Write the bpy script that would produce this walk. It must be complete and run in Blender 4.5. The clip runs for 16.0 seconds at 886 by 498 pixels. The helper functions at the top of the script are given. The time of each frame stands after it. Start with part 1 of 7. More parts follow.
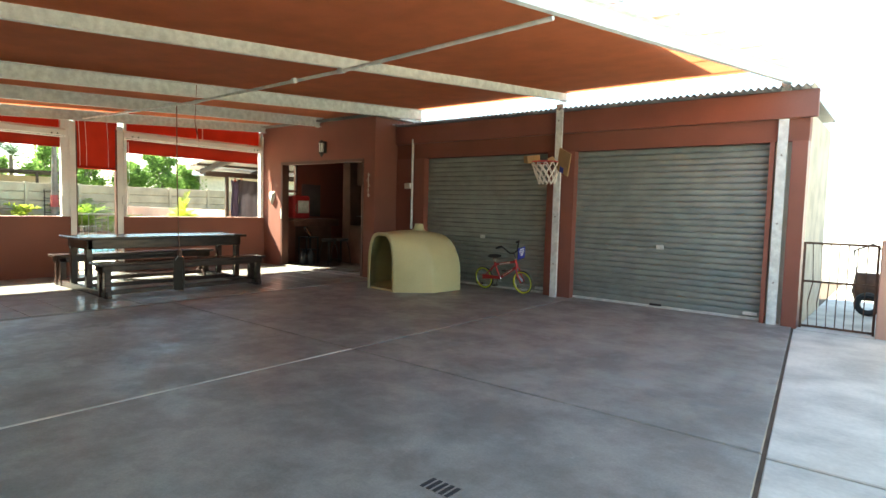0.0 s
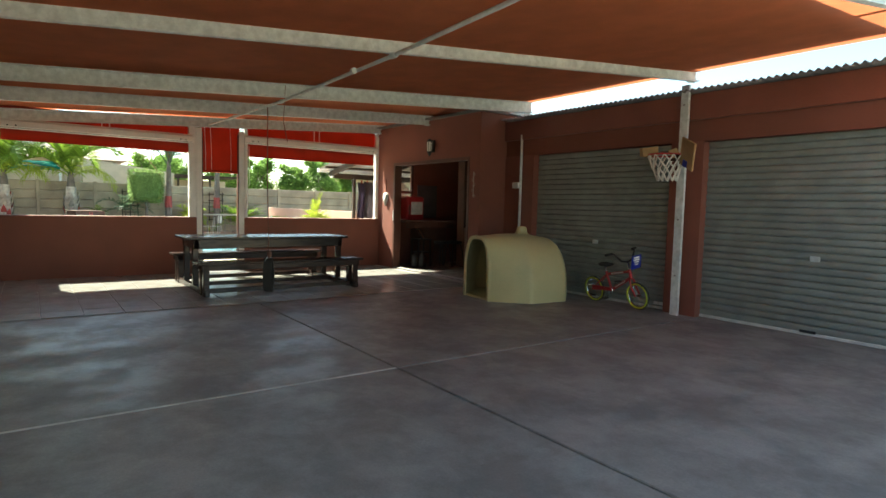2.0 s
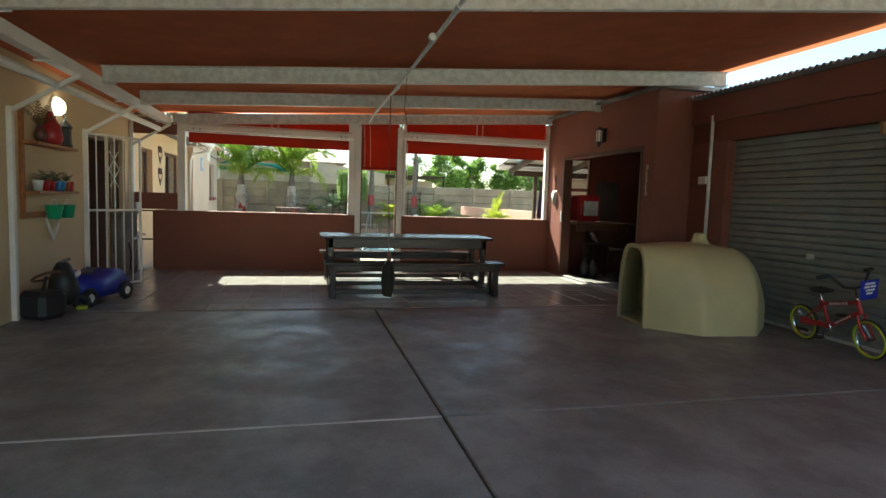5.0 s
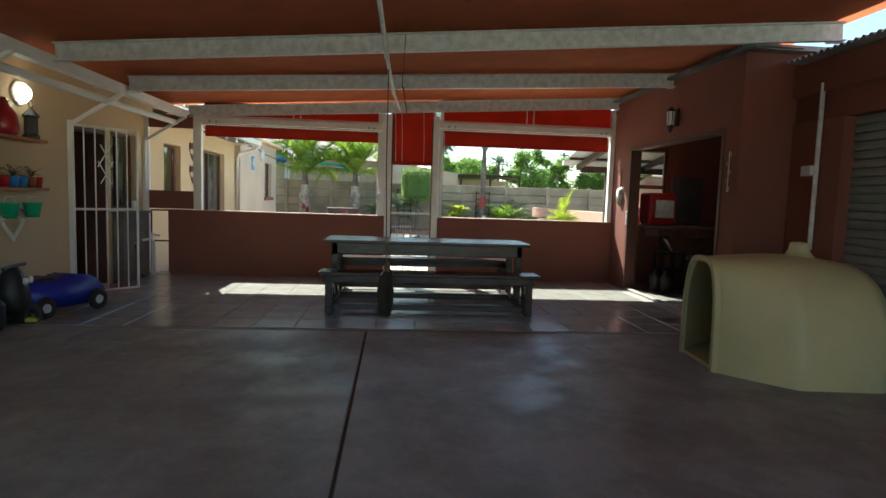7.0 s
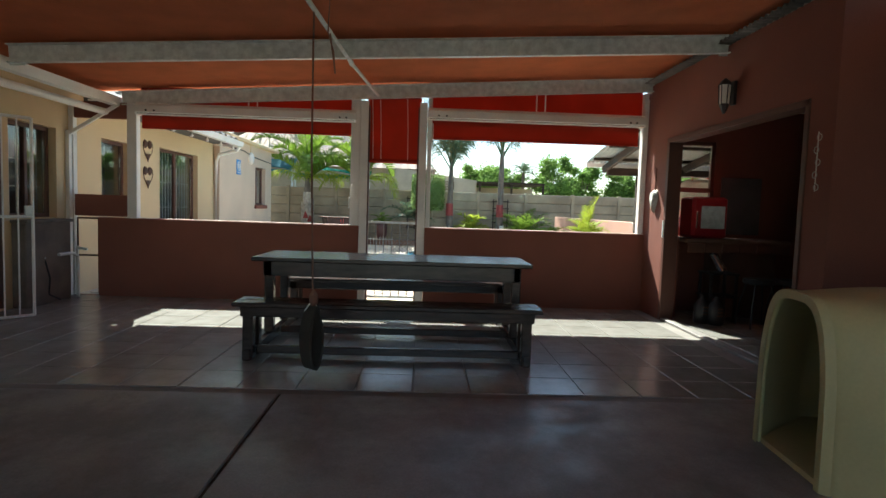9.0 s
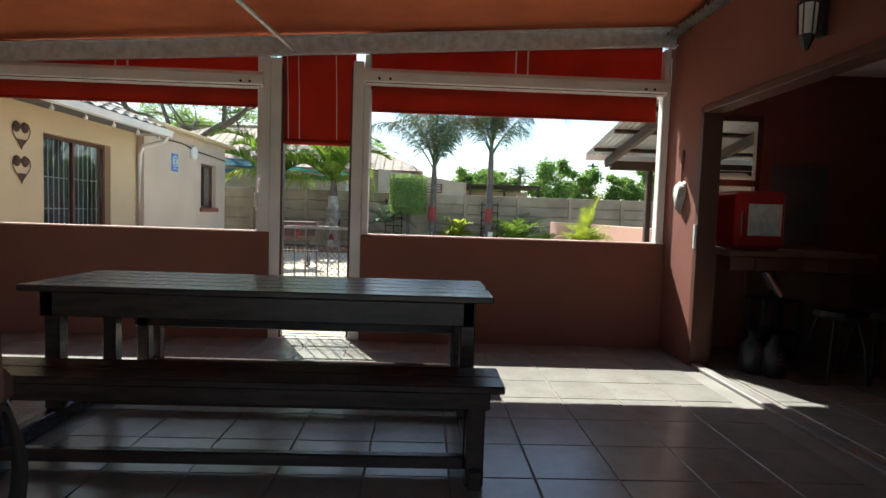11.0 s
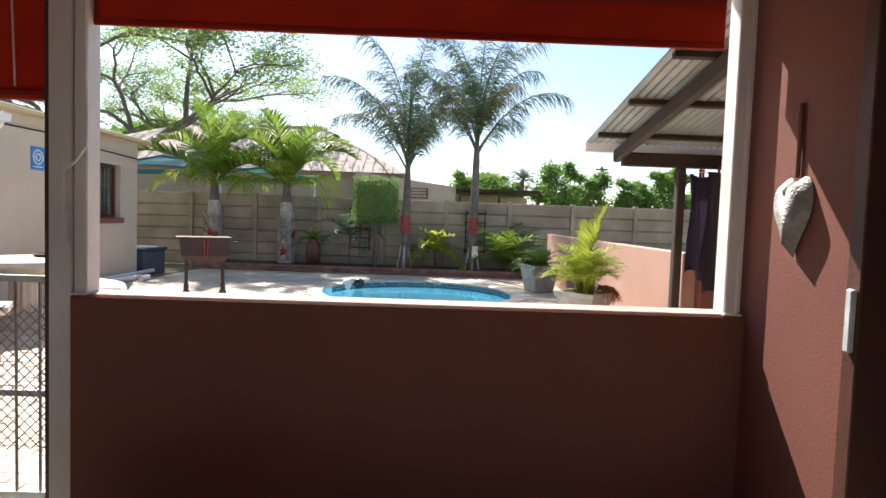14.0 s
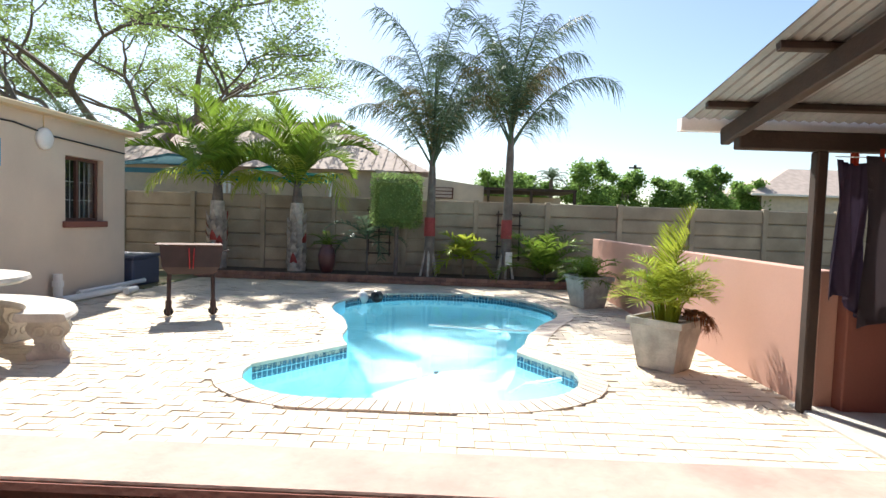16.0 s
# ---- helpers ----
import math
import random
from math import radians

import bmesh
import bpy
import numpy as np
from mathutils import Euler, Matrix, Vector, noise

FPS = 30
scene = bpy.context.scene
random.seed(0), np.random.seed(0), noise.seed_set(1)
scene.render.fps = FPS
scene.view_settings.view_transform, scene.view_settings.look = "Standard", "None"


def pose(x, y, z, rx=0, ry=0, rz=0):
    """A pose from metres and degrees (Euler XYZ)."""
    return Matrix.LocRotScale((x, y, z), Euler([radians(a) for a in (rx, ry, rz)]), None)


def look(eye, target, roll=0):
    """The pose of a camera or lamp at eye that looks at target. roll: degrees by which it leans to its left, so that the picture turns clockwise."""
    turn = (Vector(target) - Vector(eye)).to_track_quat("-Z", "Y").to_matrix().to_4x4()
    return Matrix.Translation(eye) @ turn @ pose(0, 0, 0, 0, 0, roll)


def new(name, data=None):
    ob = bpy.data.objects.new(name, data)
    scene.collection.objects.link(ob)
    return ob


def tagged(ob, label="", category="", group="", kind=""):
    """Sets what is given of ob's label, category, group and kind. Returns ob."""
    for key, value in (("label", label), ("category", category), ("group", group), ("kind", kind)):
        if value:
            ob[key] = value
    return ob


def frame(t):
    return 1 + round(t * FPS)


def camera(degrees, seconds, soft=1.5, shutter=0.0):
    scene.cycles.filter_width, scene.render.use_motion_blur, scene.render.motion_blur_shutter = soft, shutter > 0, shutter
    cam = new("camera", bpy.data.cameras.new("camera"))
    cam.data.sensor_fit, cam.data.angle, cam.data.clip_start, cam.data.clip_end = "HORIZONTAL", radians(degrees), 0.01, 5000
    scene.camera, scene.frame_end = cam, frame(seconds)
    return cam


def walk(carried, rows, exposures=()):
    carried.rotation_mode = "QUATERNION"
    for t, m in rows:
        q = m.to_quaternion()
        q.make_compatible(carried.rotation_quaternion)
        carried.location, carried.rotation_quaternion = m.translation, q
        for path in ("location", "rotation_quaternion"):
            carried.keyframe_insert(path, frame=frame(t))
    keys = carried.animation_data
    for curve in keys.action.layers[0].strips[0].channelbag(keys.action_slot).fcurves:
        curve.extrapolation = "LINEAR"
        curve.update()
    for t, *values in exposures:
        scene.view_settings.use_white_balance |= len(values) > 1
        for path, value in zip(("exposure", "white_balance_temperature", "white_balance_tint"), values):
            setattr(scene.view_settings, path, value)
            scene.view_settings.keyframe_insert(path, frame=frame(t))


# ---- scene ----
cam = camera(75.3, 16.0)
PATH = [
    (0, (1.815, 0.606, 1.27), (0.559, 2.156, 1.131), 1.5),
    (0.5, (1.83, 0.896, 1.295), (0.481, 2.366, 1.151), 1.4),
    (1, (1.843, 1.17, 1.287), (0.398, 2.545, 1.142), 1.5),
    (1.5, (1.842, 1.43, 1.287), (0.324, 2.724, 1.143), 1.5),
    (2, (1.833, 1.705, 1.284), (0.216, 2.872, 1.137), 1.5),
    (2.5, (1.8, 1.934, 1.297), (0.104, 2.983, 1.147), 1.6),
    (3, (1.749, 2.173, 1.295), (-0.015, 3.103, 1.142), 1.8),
    (3.5, (1.687, 2.416, 1.285), (-0.138, 3.22, 1.128), 1.8),
    (4, (1.575, 2.667, 1.271), (-0.299, 3.346, 1.108), 1.9),
    (4.5, (1.425, 2.928, 1.299), (-0.484, 3.499, 1.132), 1.9),
    (5, (1.265, 3.203, 1.302), (-0.669, 3.683, 1.132), 1.9),
    (5.2, (1.192, 3.316, 1.285), (-0.752, 3.757, 1.123), 2.1),
    (7.3, (-0.165, 4.43, 1.285), (-2.153, 4.57, 1.11), 1.8),
    (7.5, (-0.33, 4.51, 1.28), (-2.319, 4.635, 1.108), 1.8),
    (8, (-0.785, 4.69, 1.262), (-2.777, 4.79, 1.099), 1.8),
    (8.2, (-0.96, 4.755, 1.255), (-2.952, 4.84, 1.096), 1.8),
    (10.3, (-2.943, 5.297, 1.201), (-4.938, 5.358, 1.069), 2.0),
    (10.5, (-3.168, 5.367, 1.19), (-5.163, 5.434, 1.067), 2.0),
    (11, (-3.691, 5.55, 1.196), (-5.687, 5.616, 1.075), 1.9),
    (11.5, (-4.2, 5.717, 1.224), (-6.195, 5.782, 1.107), 1.8),
    (12, (-4.699, 5.869, 1.293), (-6.695, 5.935, 1.174), 1.8),
    (12.5, (-5.19, 6.01, 1.318), (-7.185, 6.085, 1.2), 2.1),
    (13, (-5.66, 6.16, 1.325), (-7.656, 6.232, 1.209), 2.2),
    (13.5, (-6.12, 6.302, 1.337), (-8.116, 6.372, 1.223), 2.3),
    (14, (-6.6, 6.47, 1.355), (-8.597, 6.503, 1.25), 2.0),
    (14.5, (-7.056, 6.507, 1.366), (-9.053, 6.531, 1.258), 1.7),
    (15, (-7.519, 6.515, 1.377), (-9.516, 6.501, 1.268), 1.8),
    (15.5, (-7.91, 6.427, 1.376), (-9.907, 6.391, 1.267), 1.8),
    (16, (-8.226, 6.338, 1.378), (-10.222, 6.294, 1.274), 1.9),
]
EXPOSURE = [(0.0, 3.08, 6950, -6), (1.0, 2.62, 6900, -6), (2.0, 2.22, 6850, -5), (3.5, 2.05, 6750, -5), (5.0, 1.97, 6600, -4), (8.0, 1.64, 6150, -2), (10.5, 1.42, 6250, 2), (12.5, 1.25, 6150, 9), (13.5, 1.3, 6250, 12), (14.0, 1.24, 6300, 12), (15.0, 1.09, 6350, 10), (16.0, 1.06, 6350, 10)]
walk(cam, [(t, look(eye, target, roll)) for t, eye, target, roll in PATH], EXPOSURE)

# ---- light ----
world = bpy.data.worlds.new("sky")
scene.world = world
world.use_nodes = True
wn = world.node_tree.nodes
sky = wn.new("ShaderNodeTexSky")
sky.sky_type, sky.sun_disc = "NISHITA", False
SUN_WAY = Vector((1.0, 0.445, -1.2)).normalized()
sky.sun_elevation = math.asin(-SUN_WAY.z)
sky.sun_rotation = math.atan2(-SUN_WAY.x, -SUN_WAY.y)
sky.air_density, sky.dust_density = 1.0, 0.8
world.node_tree.links.new(sky.outputs[0], wn["Background"].inputs[0])
wn["Background"].inputs[1].default_value = 0.09
sun = new("sun", bpy.data.lights.new("sun", "SUN"))
sun.data.energy, sun.data.angle, sun.data.color = 5.0, radians(0.55), (1.0, 0.95, 0.87)
sun.matrix_basis = look((0, 0, 30), Vector((0, 0, 30)) + SUN_WAY)


# ---- materials ----
def mat(name, color, rough=0.7, metal=0.0, vary=0.25, scale=3.0, fine=60.0, bump=0.15, spec=0.5, second=None, piece=0.0, stretch=(1, 1, 1), low=0.35, high=0.65, coat=0.0, rvar=0.3):
    """A surface with large stains, fine grain, relief and, where asked, a shift of tone from piece to piece."""
    m = bpy.data.materials.new(name)
    m.use_nodes = True
    nt = m.node_tree
    n, l = nt.nodes, nt.links
    bsdf = n["Principled BSDF"]
    tc = n.new("ShaderNodeNewGeometry")
    mp = n.new("ShaderNodeMapping")
    mp.inputs["Scale"].default_value = stretch
    l.new(tc.outputs["Position"], mp.inputs[0])
    big, small = n.new("ShaderNodeTexNoise"), n.new("ShaderNodeTexNoise")
    for t, s, d in ((big, scale, 5), (small, fine, 3)):
        t.inputs["Scale"].default_value, t.inputs["Detail"].default_value = s, d
        l.new(mp.outputs[0], t.inputs["Vector"])
    ramp = n.new("ShaderNodeValToRGB")
    a = second or tuple(c * (1 - vary) for c in color)
    ramp.color_ramp.elements[0].position, ramp.color_ramp.elements[0].color = low, (*a, 1)
    ramp.color_ramp.elements[1].position, ramp.color_ramp.elements[1].color = high, (*color, 1)
    l.new(big.outputs[0], ramp.inputs[0])
    hsv = n.new("ShaderNodeHueSaturation")
    l.new(ramp.outputs[0], hsv.inputs["Color"])
    add = n.new("ShaderNodeMath")
    add.operation = "MULTIPLY_ADD"
    l.new(small.outputs[0], add.inputs[0])
    add.inputs[1].default_value, add.inputs[2].default_value = 0.5 * vary + 0.1, 1 - 0.25 * vary - 0.05
    last = add
    if piece:
        info = n.new("ShaderNodeObjectInfo")
        geo = n.new("ShaderNodeNewGeometry")
        mix = n.new("ShaderNodeMath")
        mix.operation = "ADD"
        l.new(info.outputs["Random"], mix.inputs[0])
        l.new(geo.outputs["Random Per Island"], mix.inputs[1])
        fr = n.new("ShaderNodeMath")
        fr.operation = "FRACT"
        l.new(mix.outputs[0], fr.inputs[0])
        pm = n.new("ShaderNodeMath")
        pm.operation = "MULTIPLY_ADD"
        l.new(fr.outputs[0], pm.inputs[0])
        pm.inputs[1].default_value = piece
        l.new(add.outputs[0], pm.inputs[2])
        last = n.new("ShaderNodeMath")
        last.operation = "SUBTRACT"
        l.new(pm.outputs[0], last.inputs[0])
        last.inputs[1].default_value = piece / 2
    l.new(last.outputs[0], hsv.inputs["Value"])
    l.new(hsv.outputs[0], bsdf.inputs["Base Color"])
    rr = n.new("ShaderNodeMath")
    rr.operation = "MULTIPLY_ADD"
    l.new(big.outputs[0], rr.inputs[0])
    rr.inputs[1].default_value, rr.inputs[2].default_value = rvar * rough, rough * (1 - rvar / 2)
    l.new(rr.outputs[0], bsdf.inputs["Roughness"])
    bsdf.inputs["Metallic"].default_value = metal
    bsdf.inputs["Specular IOR Level"].default_value = spec
    bsdf.inputs["Coat Weight"].default_value = coat
    if bump:
        b = n.new("ShaderNodeBump")
        b.inputs["Strength"].default_value, b.inputs["Distance"].default_value = bump, 0.01
        l.new(small.outputs[0], b.inputs["Height"])
        l.new(b.outputs[0], bsdf.inputs["Normal"])
    return m


def cloth(name, color, through_part=0.4, rough=0.9, piece=0.0):
    """Canvas or leaf: it scatters light back and lets some through."""
    m = mat(name, color, rough, vary=0.15, fine=250, bump=0.05, spec=0.2, piece=piece)
    nt = m.node_tree
    n, l = nt.nodes, nt.links
    tr = n.new("ShaderNodeBsdfTranslucent")
    mix = n.new("ShaderNodeMixShader")
    mix.inputs[0].default_value = through_part
    src = n["Principled BSDF"].inputs["Base Color"].links[0].from_socket
    l.new(src, tr.inputs[0])
    l.new(n["Principled BSDF"].outputs[0], mix.inputs[1])
    l.new(tr.outputs[0], mix.inputs[2])
    l.new(mix.outputs[0], n["Material Output"].inputs[0])
    return m


def glass(name, tint=(0.9, 0.95, 0.95), rough=0.0, ior=1.45):
    m = bpy.data.materials.new(name)
    m.use_nodes = True
    b = m.node_tree.nodes["Principled BSDF"]
    b.inputs["Base Color"].default_value = (*tint, 1)
    b.inputs["Transmission Weight"].default_value = 1.0
    b.inputs["Roughness"].default_value, b.inputs["IOR"].default_value = rough, ior
    return m


def worn_concrete(name):
    """Steel-trowelled concrete: cloudy patches, pale smears, dark oil stains, grit, and gloss that comes and goes."""
    m = bpy.data.materials.new(name)
    m.use_nodes = True
    n, l = m.node_tree.nodes, m.node_tree.links
    bsdf = n["Principled BSDF"]
    geo = n.new("ShaderNodeNewGeometry")

    def cloud(scale, detail, rough, warp, stretch=(1, 1, 1)):
        mp, t = n.new("ShaderNodeMapping"), n.new("ShaderNodeTexNoise")
        mp.inputs["Scale"].default_value = stretch
        l.new(geo.outputs["Position"], mp.inputs[0])
        l.new(mp.outputs[0], t.inputs["Vector"])
        for k, v in (("Scale", scale), ("Detail", detail), ("Roughness", rough), ("Distortion", warp)):
            t.inputs[k].default_value = v
        return t.outputs[0]

    def fit(src, a, b, c, d):
        r = n.new("ShaderNodeMapRange")
        for k, v in (("From Min", a), ("From Max", b), ("To Min", c), ("To Max", d)):
            r.inputs[k].default_value = v
        l.new(src, r.inputs["Value"])
        return r.outputs[0]

    def blend(fac, a, b):
        x = n.new("ShaderNodeMix")
        x.data_type = "RGBA"
        l.new(fac, x.inputs["Factor"])
        for sock, v in ((x.inputs[6], a), (x.inputs[7], b)):
            if isinstance(v, tuple):
                sock.default_value = (*v, 1)
            else:
                l.new(v, sock)
        return x.outputs[2]

    mid, smear = cloud(1.6, 12, 0.7, 0.1), cloud(2.4, 11, 0.74, 0.15)
    wide, grit = cloud(0.45, 6, 0.6, 0.1), cloud(70, 3, 0.6, 0)
    col = blend(fit(mid, 0.42, 0.58, 0, 1), (0.2, 0.19, 0.173), (0.3, 0.288, 0.262))
    col = blend(fit(smear, 0.54, 0.7, 0, 0.45), col, (0.42, 0.41, 0.38))
    col = blend(fit(wide, 0.54, 0.74, 0, 0.45), col, (0.13, 0.12, 0.112))
    col = blend(fit(cloud(0.9, 5, 0.55, 0.3), 0.56, 0.8, 0, 0.4), col, (0.1, 0.094, 0.088))
    col = blend(fit(grit, 0.3, 0.65, 0.22, 0.0), col, (0.07, 0.065, 0.06))
    l.new(col, bsdf.inputs["Base Color"])
    l.new(fit(smear, 0.42, 0.6, 0.34, 0.6), bsdf.inputs["Roughness"])
    bsdf.inputs["Specular IOR Level"].default_value = 0.4
    b = n.new("ShaderNodeBump")
    b.inputs["Strength"].default_value, b.inputs["Distance"].default_value = 0.12, 0.01
    l.new(cloud(9, 6, 0.65, 0.2), b.inputs["Height"])
    l.new(b.outputs[0], bsdf.inputs["Normal"])
    return m


M = {
    "concrete": worn_concrete("concrete"),
    "drive": mat("pale_concrete", (0.6, 0.57, 0.51), 0.8, vary=0.35, scale=2.2, fine=30, bump=0.25),
    "tile": mat("slate_tile", (0.31, 0.3, 0.274), 0.22, vary=0.25, scale=5, fine=30, bump=0.06, second=(0.26, 0.247, 0.22), piece=0.1, rvar=0.25),
    "grout": mat("grout", (0.27, 0.25, 0.225), 0.9),
    "maroon": mat("maroon_paint", (0.225, 0.085, 0.06), 0.75, vary=0.15, scale=1.2, fine=90, bump=0.12, spec=0.3),
    "maroon_gloss": mat("maroon_steel_paint", (0.24, 0.085, 0.06), 0.45, vary=0.15, scale=2, fine=80, bump=0.05),
    "pink": mat("terracotta_paint", (0.5, 0.285, 0.215), 0.8, vary=0.12, scale=1.0, fine=90, bump=0.15),
    "cream": mat("cream_paint", (0.62, 0.475, 0.285), 0.8, vary=0.1, scale=1.0, fine=90, bump=0.15),
    "annex": mat("annex_paint", (0.62, 0.5, 0.385), 0.8, vary=0.15, scale=1.0, fine=90, bump=0.15),
    "cap": mat("worn_pink_cap", (0.55, 0.36, 0.3), 0.8, vary=0.3, scale=6, fine=50, bump=0.2),
    "white": mat("white_paint", (0.78, 0.76, 0.72), 0.5, vary=0.12, scale=3, fine=60, bump=0.05),
    "canvas": cloth("orange_canvas", (0.66, 0.2, 0.09), 0.4),
    "blind": cloth("red_blind", (0.4, 0.045, 0.025), 0.3),
    "galv": mat("galvanised_steel", (0.74, 0.77, 0.75), 0.5, metal=0.05, vary=0.25, scale=14, fine=60, bump=0.02),
    "iron": mat("corrugated_iron", (0.34, 0.32, 0.3), 0.6, metal=0.4, vary=0.4, scale=2.0, fine=40, bump=0.05),
    "roller": mat("roller_door_steel", (0.28, 0.315, 0.295), 0.5, metal=0.25, vary=0.2, scale=5, fine=60, bump=0.06),
    "wood_dark": mat("dark_stained_wood", (0.05, 0.03, 0.025), 0.24, vary=0.4, scale=5, fine=40, bump=0.06, stretch=(6, 1, 6)),
    "timber": mat("dark_roof_timber", (0.055, 0.035, 0.025), 0.8, vary=0.4, scale=4, fine=40, bump=0.3),
    "brown_frame": mat("brown_window_frame", (0.11, 0.045, 0.03), 0.5, vary=0.2),
    "paver": mat("clay_paver", (0.66, 0.56, 0.43), 0.85, vary=0.18, scale=1.2, fine=50, bump=0.2, piece=0.14),
    "coping": mat("pale_brick_coping", (0.6, 0.51, 0.42), 0.8, vary=0.2, scale=3, fine=50, bump=0.25, piece=0.16),
    "sand": mat("joint_sand", (0.6, 0.51, 0.39), 0.95, vary=0.3),
    "soil": mat("bed_soil", (0.11, 0.075, 0.05), 0.95, vary=0.4, scale=6, fine=40, bump=0.6),
    "grass": mat("yard_grass", (0.13, 0.15, 0.05), 0.95, vary=0.5, scale=2, fine=50, bump=0.6, second=(0.2, 0.16, 0.09)),
    "fence": mat("fence_concrete", (0.42, 0.34, 0.24), 0.9, vary=0.35, scale=1.6, fine=40, bump=0.35, piece=0.15),
    "pool": mat("pool_plaster", (0.45, 0.82, 0.92), 0.7, vary=0.1, scale=1, fine=20, bump=0.02),
    "mosaic": mat("blue_mosaic", (0.03, 0.13, 0.22), 0.25, vary=0.5, scale=30, fine=80, bump=0.05, piece=0.5),
    "black": mat("black_plastic", (0.02, 0.02, 0.022), 0.5, vary=0.2),
    "soot": mat("sooty_brick", (0.16, 0.085, 0.06), 0.85, vary=0.4, bump=0.3),
    "glass": glass("window_glass"),
    "water": glass("pool_water", (0.8, 0.97, 1.0), 0.015, 1.33),
    "roof_tile": mat("dark_roof_tile", (0.13, 0.12, 0.115), 0.8, vary=0.35, scale=3, fine=40, bump=0.3, piece=0.3),
}


# ---- mesh helpers ----
def part(name, bm, material, parent=None, label="", smooth=False):
    """Links a bmesh as one mesh object under a thing or a part."""
    me = bpy.data.meshes.new(name)
    bm.to_mesh(me)
    bm.free()
    for mm in material if isinstance(material, (list, tuple)) else (material,):
        me.materials.append(mm)
    if smooth:
        for p in me.polygons:
            p.use_smooth = True
    ob = new(name, me)
    if parent is not None:
        ob.parent = parent
    if label:
        ob["label"] = label
    return ob


def thing(name, label, category, m=None, group="", kind=""):
    ob = new(name)
    ob.empty_display_size = 0.1
    if m is not None:
        ob.matrix_basis = m
    return tagged(ob, label, category, group, kind)


def box(bm, x0, x1, y0, y1, z0, z1, bevel=0.0, m=None, mi=0):
    ret = bmesh.ops.create_cube(bm, size=1.0)
    vs = ret["verts"]
    t = Matrix.Translation(((x0 + x1) / 2, (y0 + y1) / 2, (z0 + z1) / 2)) @ Matrix.Diagonal((x1 - x0, y1 - y0, z1 - z0, 1))
    bmesh.ops.transform(bm, matrix=(m @ t) if m is not None else t, verts=vs)
    if mi:
        for f in {f for v in vs for f in v.link_faces}:
            f.material_index = mi
    if bevel:
        es = list({e for v in vs for e in v.link_edges})
        bmesh.ops.bevel(bm, geom=es, offset=bevel, segments=1, affect="EDGES", clamp_overlap=True)
    return bm


def nbox(*a, **k):
    return box(bmesh.new(), *a, **k)


def rod(bm, a, b, r0, r1=None, seg=8, caps=True):
    a, b = Vector(a), Vector(b)
    r1 = r0 if r1 is None else r1
    d = b - a
    m = Matrix.Translation((a + b) / 2) @ d.to_track_quat("Z", "Y").to_matrix().to_4x4()
    ret = bmesh.ops.create_cone(bm, cap_ends=caps, segments=seg, radius1=r0, radius2=r1, depth=d.length, matrix=m)
    return ret["verts"]


def nrod(*a, **k):
    bm = bmesh.new()
    rod(bm, *a, **k)
    return bm


def tube(bm, pts, r, seg=6, taper=1.0):
    """A bent round bar through points."""
    pts = [Vector(p) for p in pts]
    rings = []
    for i, p in enumerate(pts):
        d = (pts[min(i + 1, len(pts) - 1)] - pts[max(i - 1, 0)]).normalized()
        q = d.to_track_quat("Z", "Y")
        k = r * (1 + (taper - 1) * i / (len(pts) - 1))
        rings.append([bm.verts.new(p + q @ Vector((k * math.cos(2 * math.pi * j / seg), k * math.sin(2 * math.pi * j / seg), 0))) for j in range(seg)])
    for r0, r1 in zip(rings, rings[1:]):
        for j in range(seg):
            bm.faces.new((r0[j], r0[(j + 1) % seg], r1[(j + 1) % seg], r1[j]))
    bm.faces.new(rings[0][::-1])
    bm.faces.new(rings[-1])
    return bm


def ntube(*a, **k):
    return tube(bmesh.new(), *a, **k)


def lathe(bm, profile, seg=20, m=None, cap=True):
    """A turned shape from (radius, height) pairs."""
    rings = []
    for r, z in profile:
        rings.append([bm.verts.new((r * math.cos(2 * math.pi * j / seg), r * math.sin(2 * math.pi * j / seg), z)) for j in range(seg)])
    for a, b in zip(rings, rings[1:]):
        for j in range(seg):
            bm.faces.new((a[j], a[(j + 1) % seg], b[(j + 1) % seg], b[j]))
    if cap:
        bm.faces.new(rings[0][::-1])
        bm.faces.new(rings[-1])
    if m is not None:
        bmesh.ops.transform(bm, matrix=m, verts=[v for r in rings for v in r])
    return bm


def prism(bm, outline, z0, z1, m=None):
    """An outline in x and y, drawn up from z0 to z1."""
    lo = [bm.verts.new((x, y, z0)) for x, y in outline]
    hi = [bm.verts.new((x, y, z1)) for x, y in outline]
    k = len(lo)
    for i in range(k):
        bm.faces.new((lo[i], lo[(i + 1) % k], hi[(i + 1) % k], hi[i]))
    bm.faces.new(lo[::-1])
    bm.faces.new(hi)
    if m is not None:
        bmesh.ops.transform(bm, matrix=m, verts=lo + hi)
    bmesh.ops.recalc_face_normals(bm, faces=bm.faces[:])
    return bm


def extrude_profile(bm, prof, axis_a, axis_b, to_world):
    """A profile of (u, v) pairs swept between two stations; to_world maps (u, v, s)."""
    a = [bm.verts.new(to_world(u, v, axis_a)) for u, v in prof]
    b = [bm.verts.new(to_world(u, v, axis_b)) for u, v in prof]
    k = len(a)
    for i in range(k):
        bm.faces.new((a[i], a[(i + 1) % k], b[(i + 1) % k], b[i]))
    bm.faces.new(a[::-1])
    bm.faces.new(b)
    bmesh.ops.recalc_face_normals(bm, faces=bm.faces[:])
    return bm


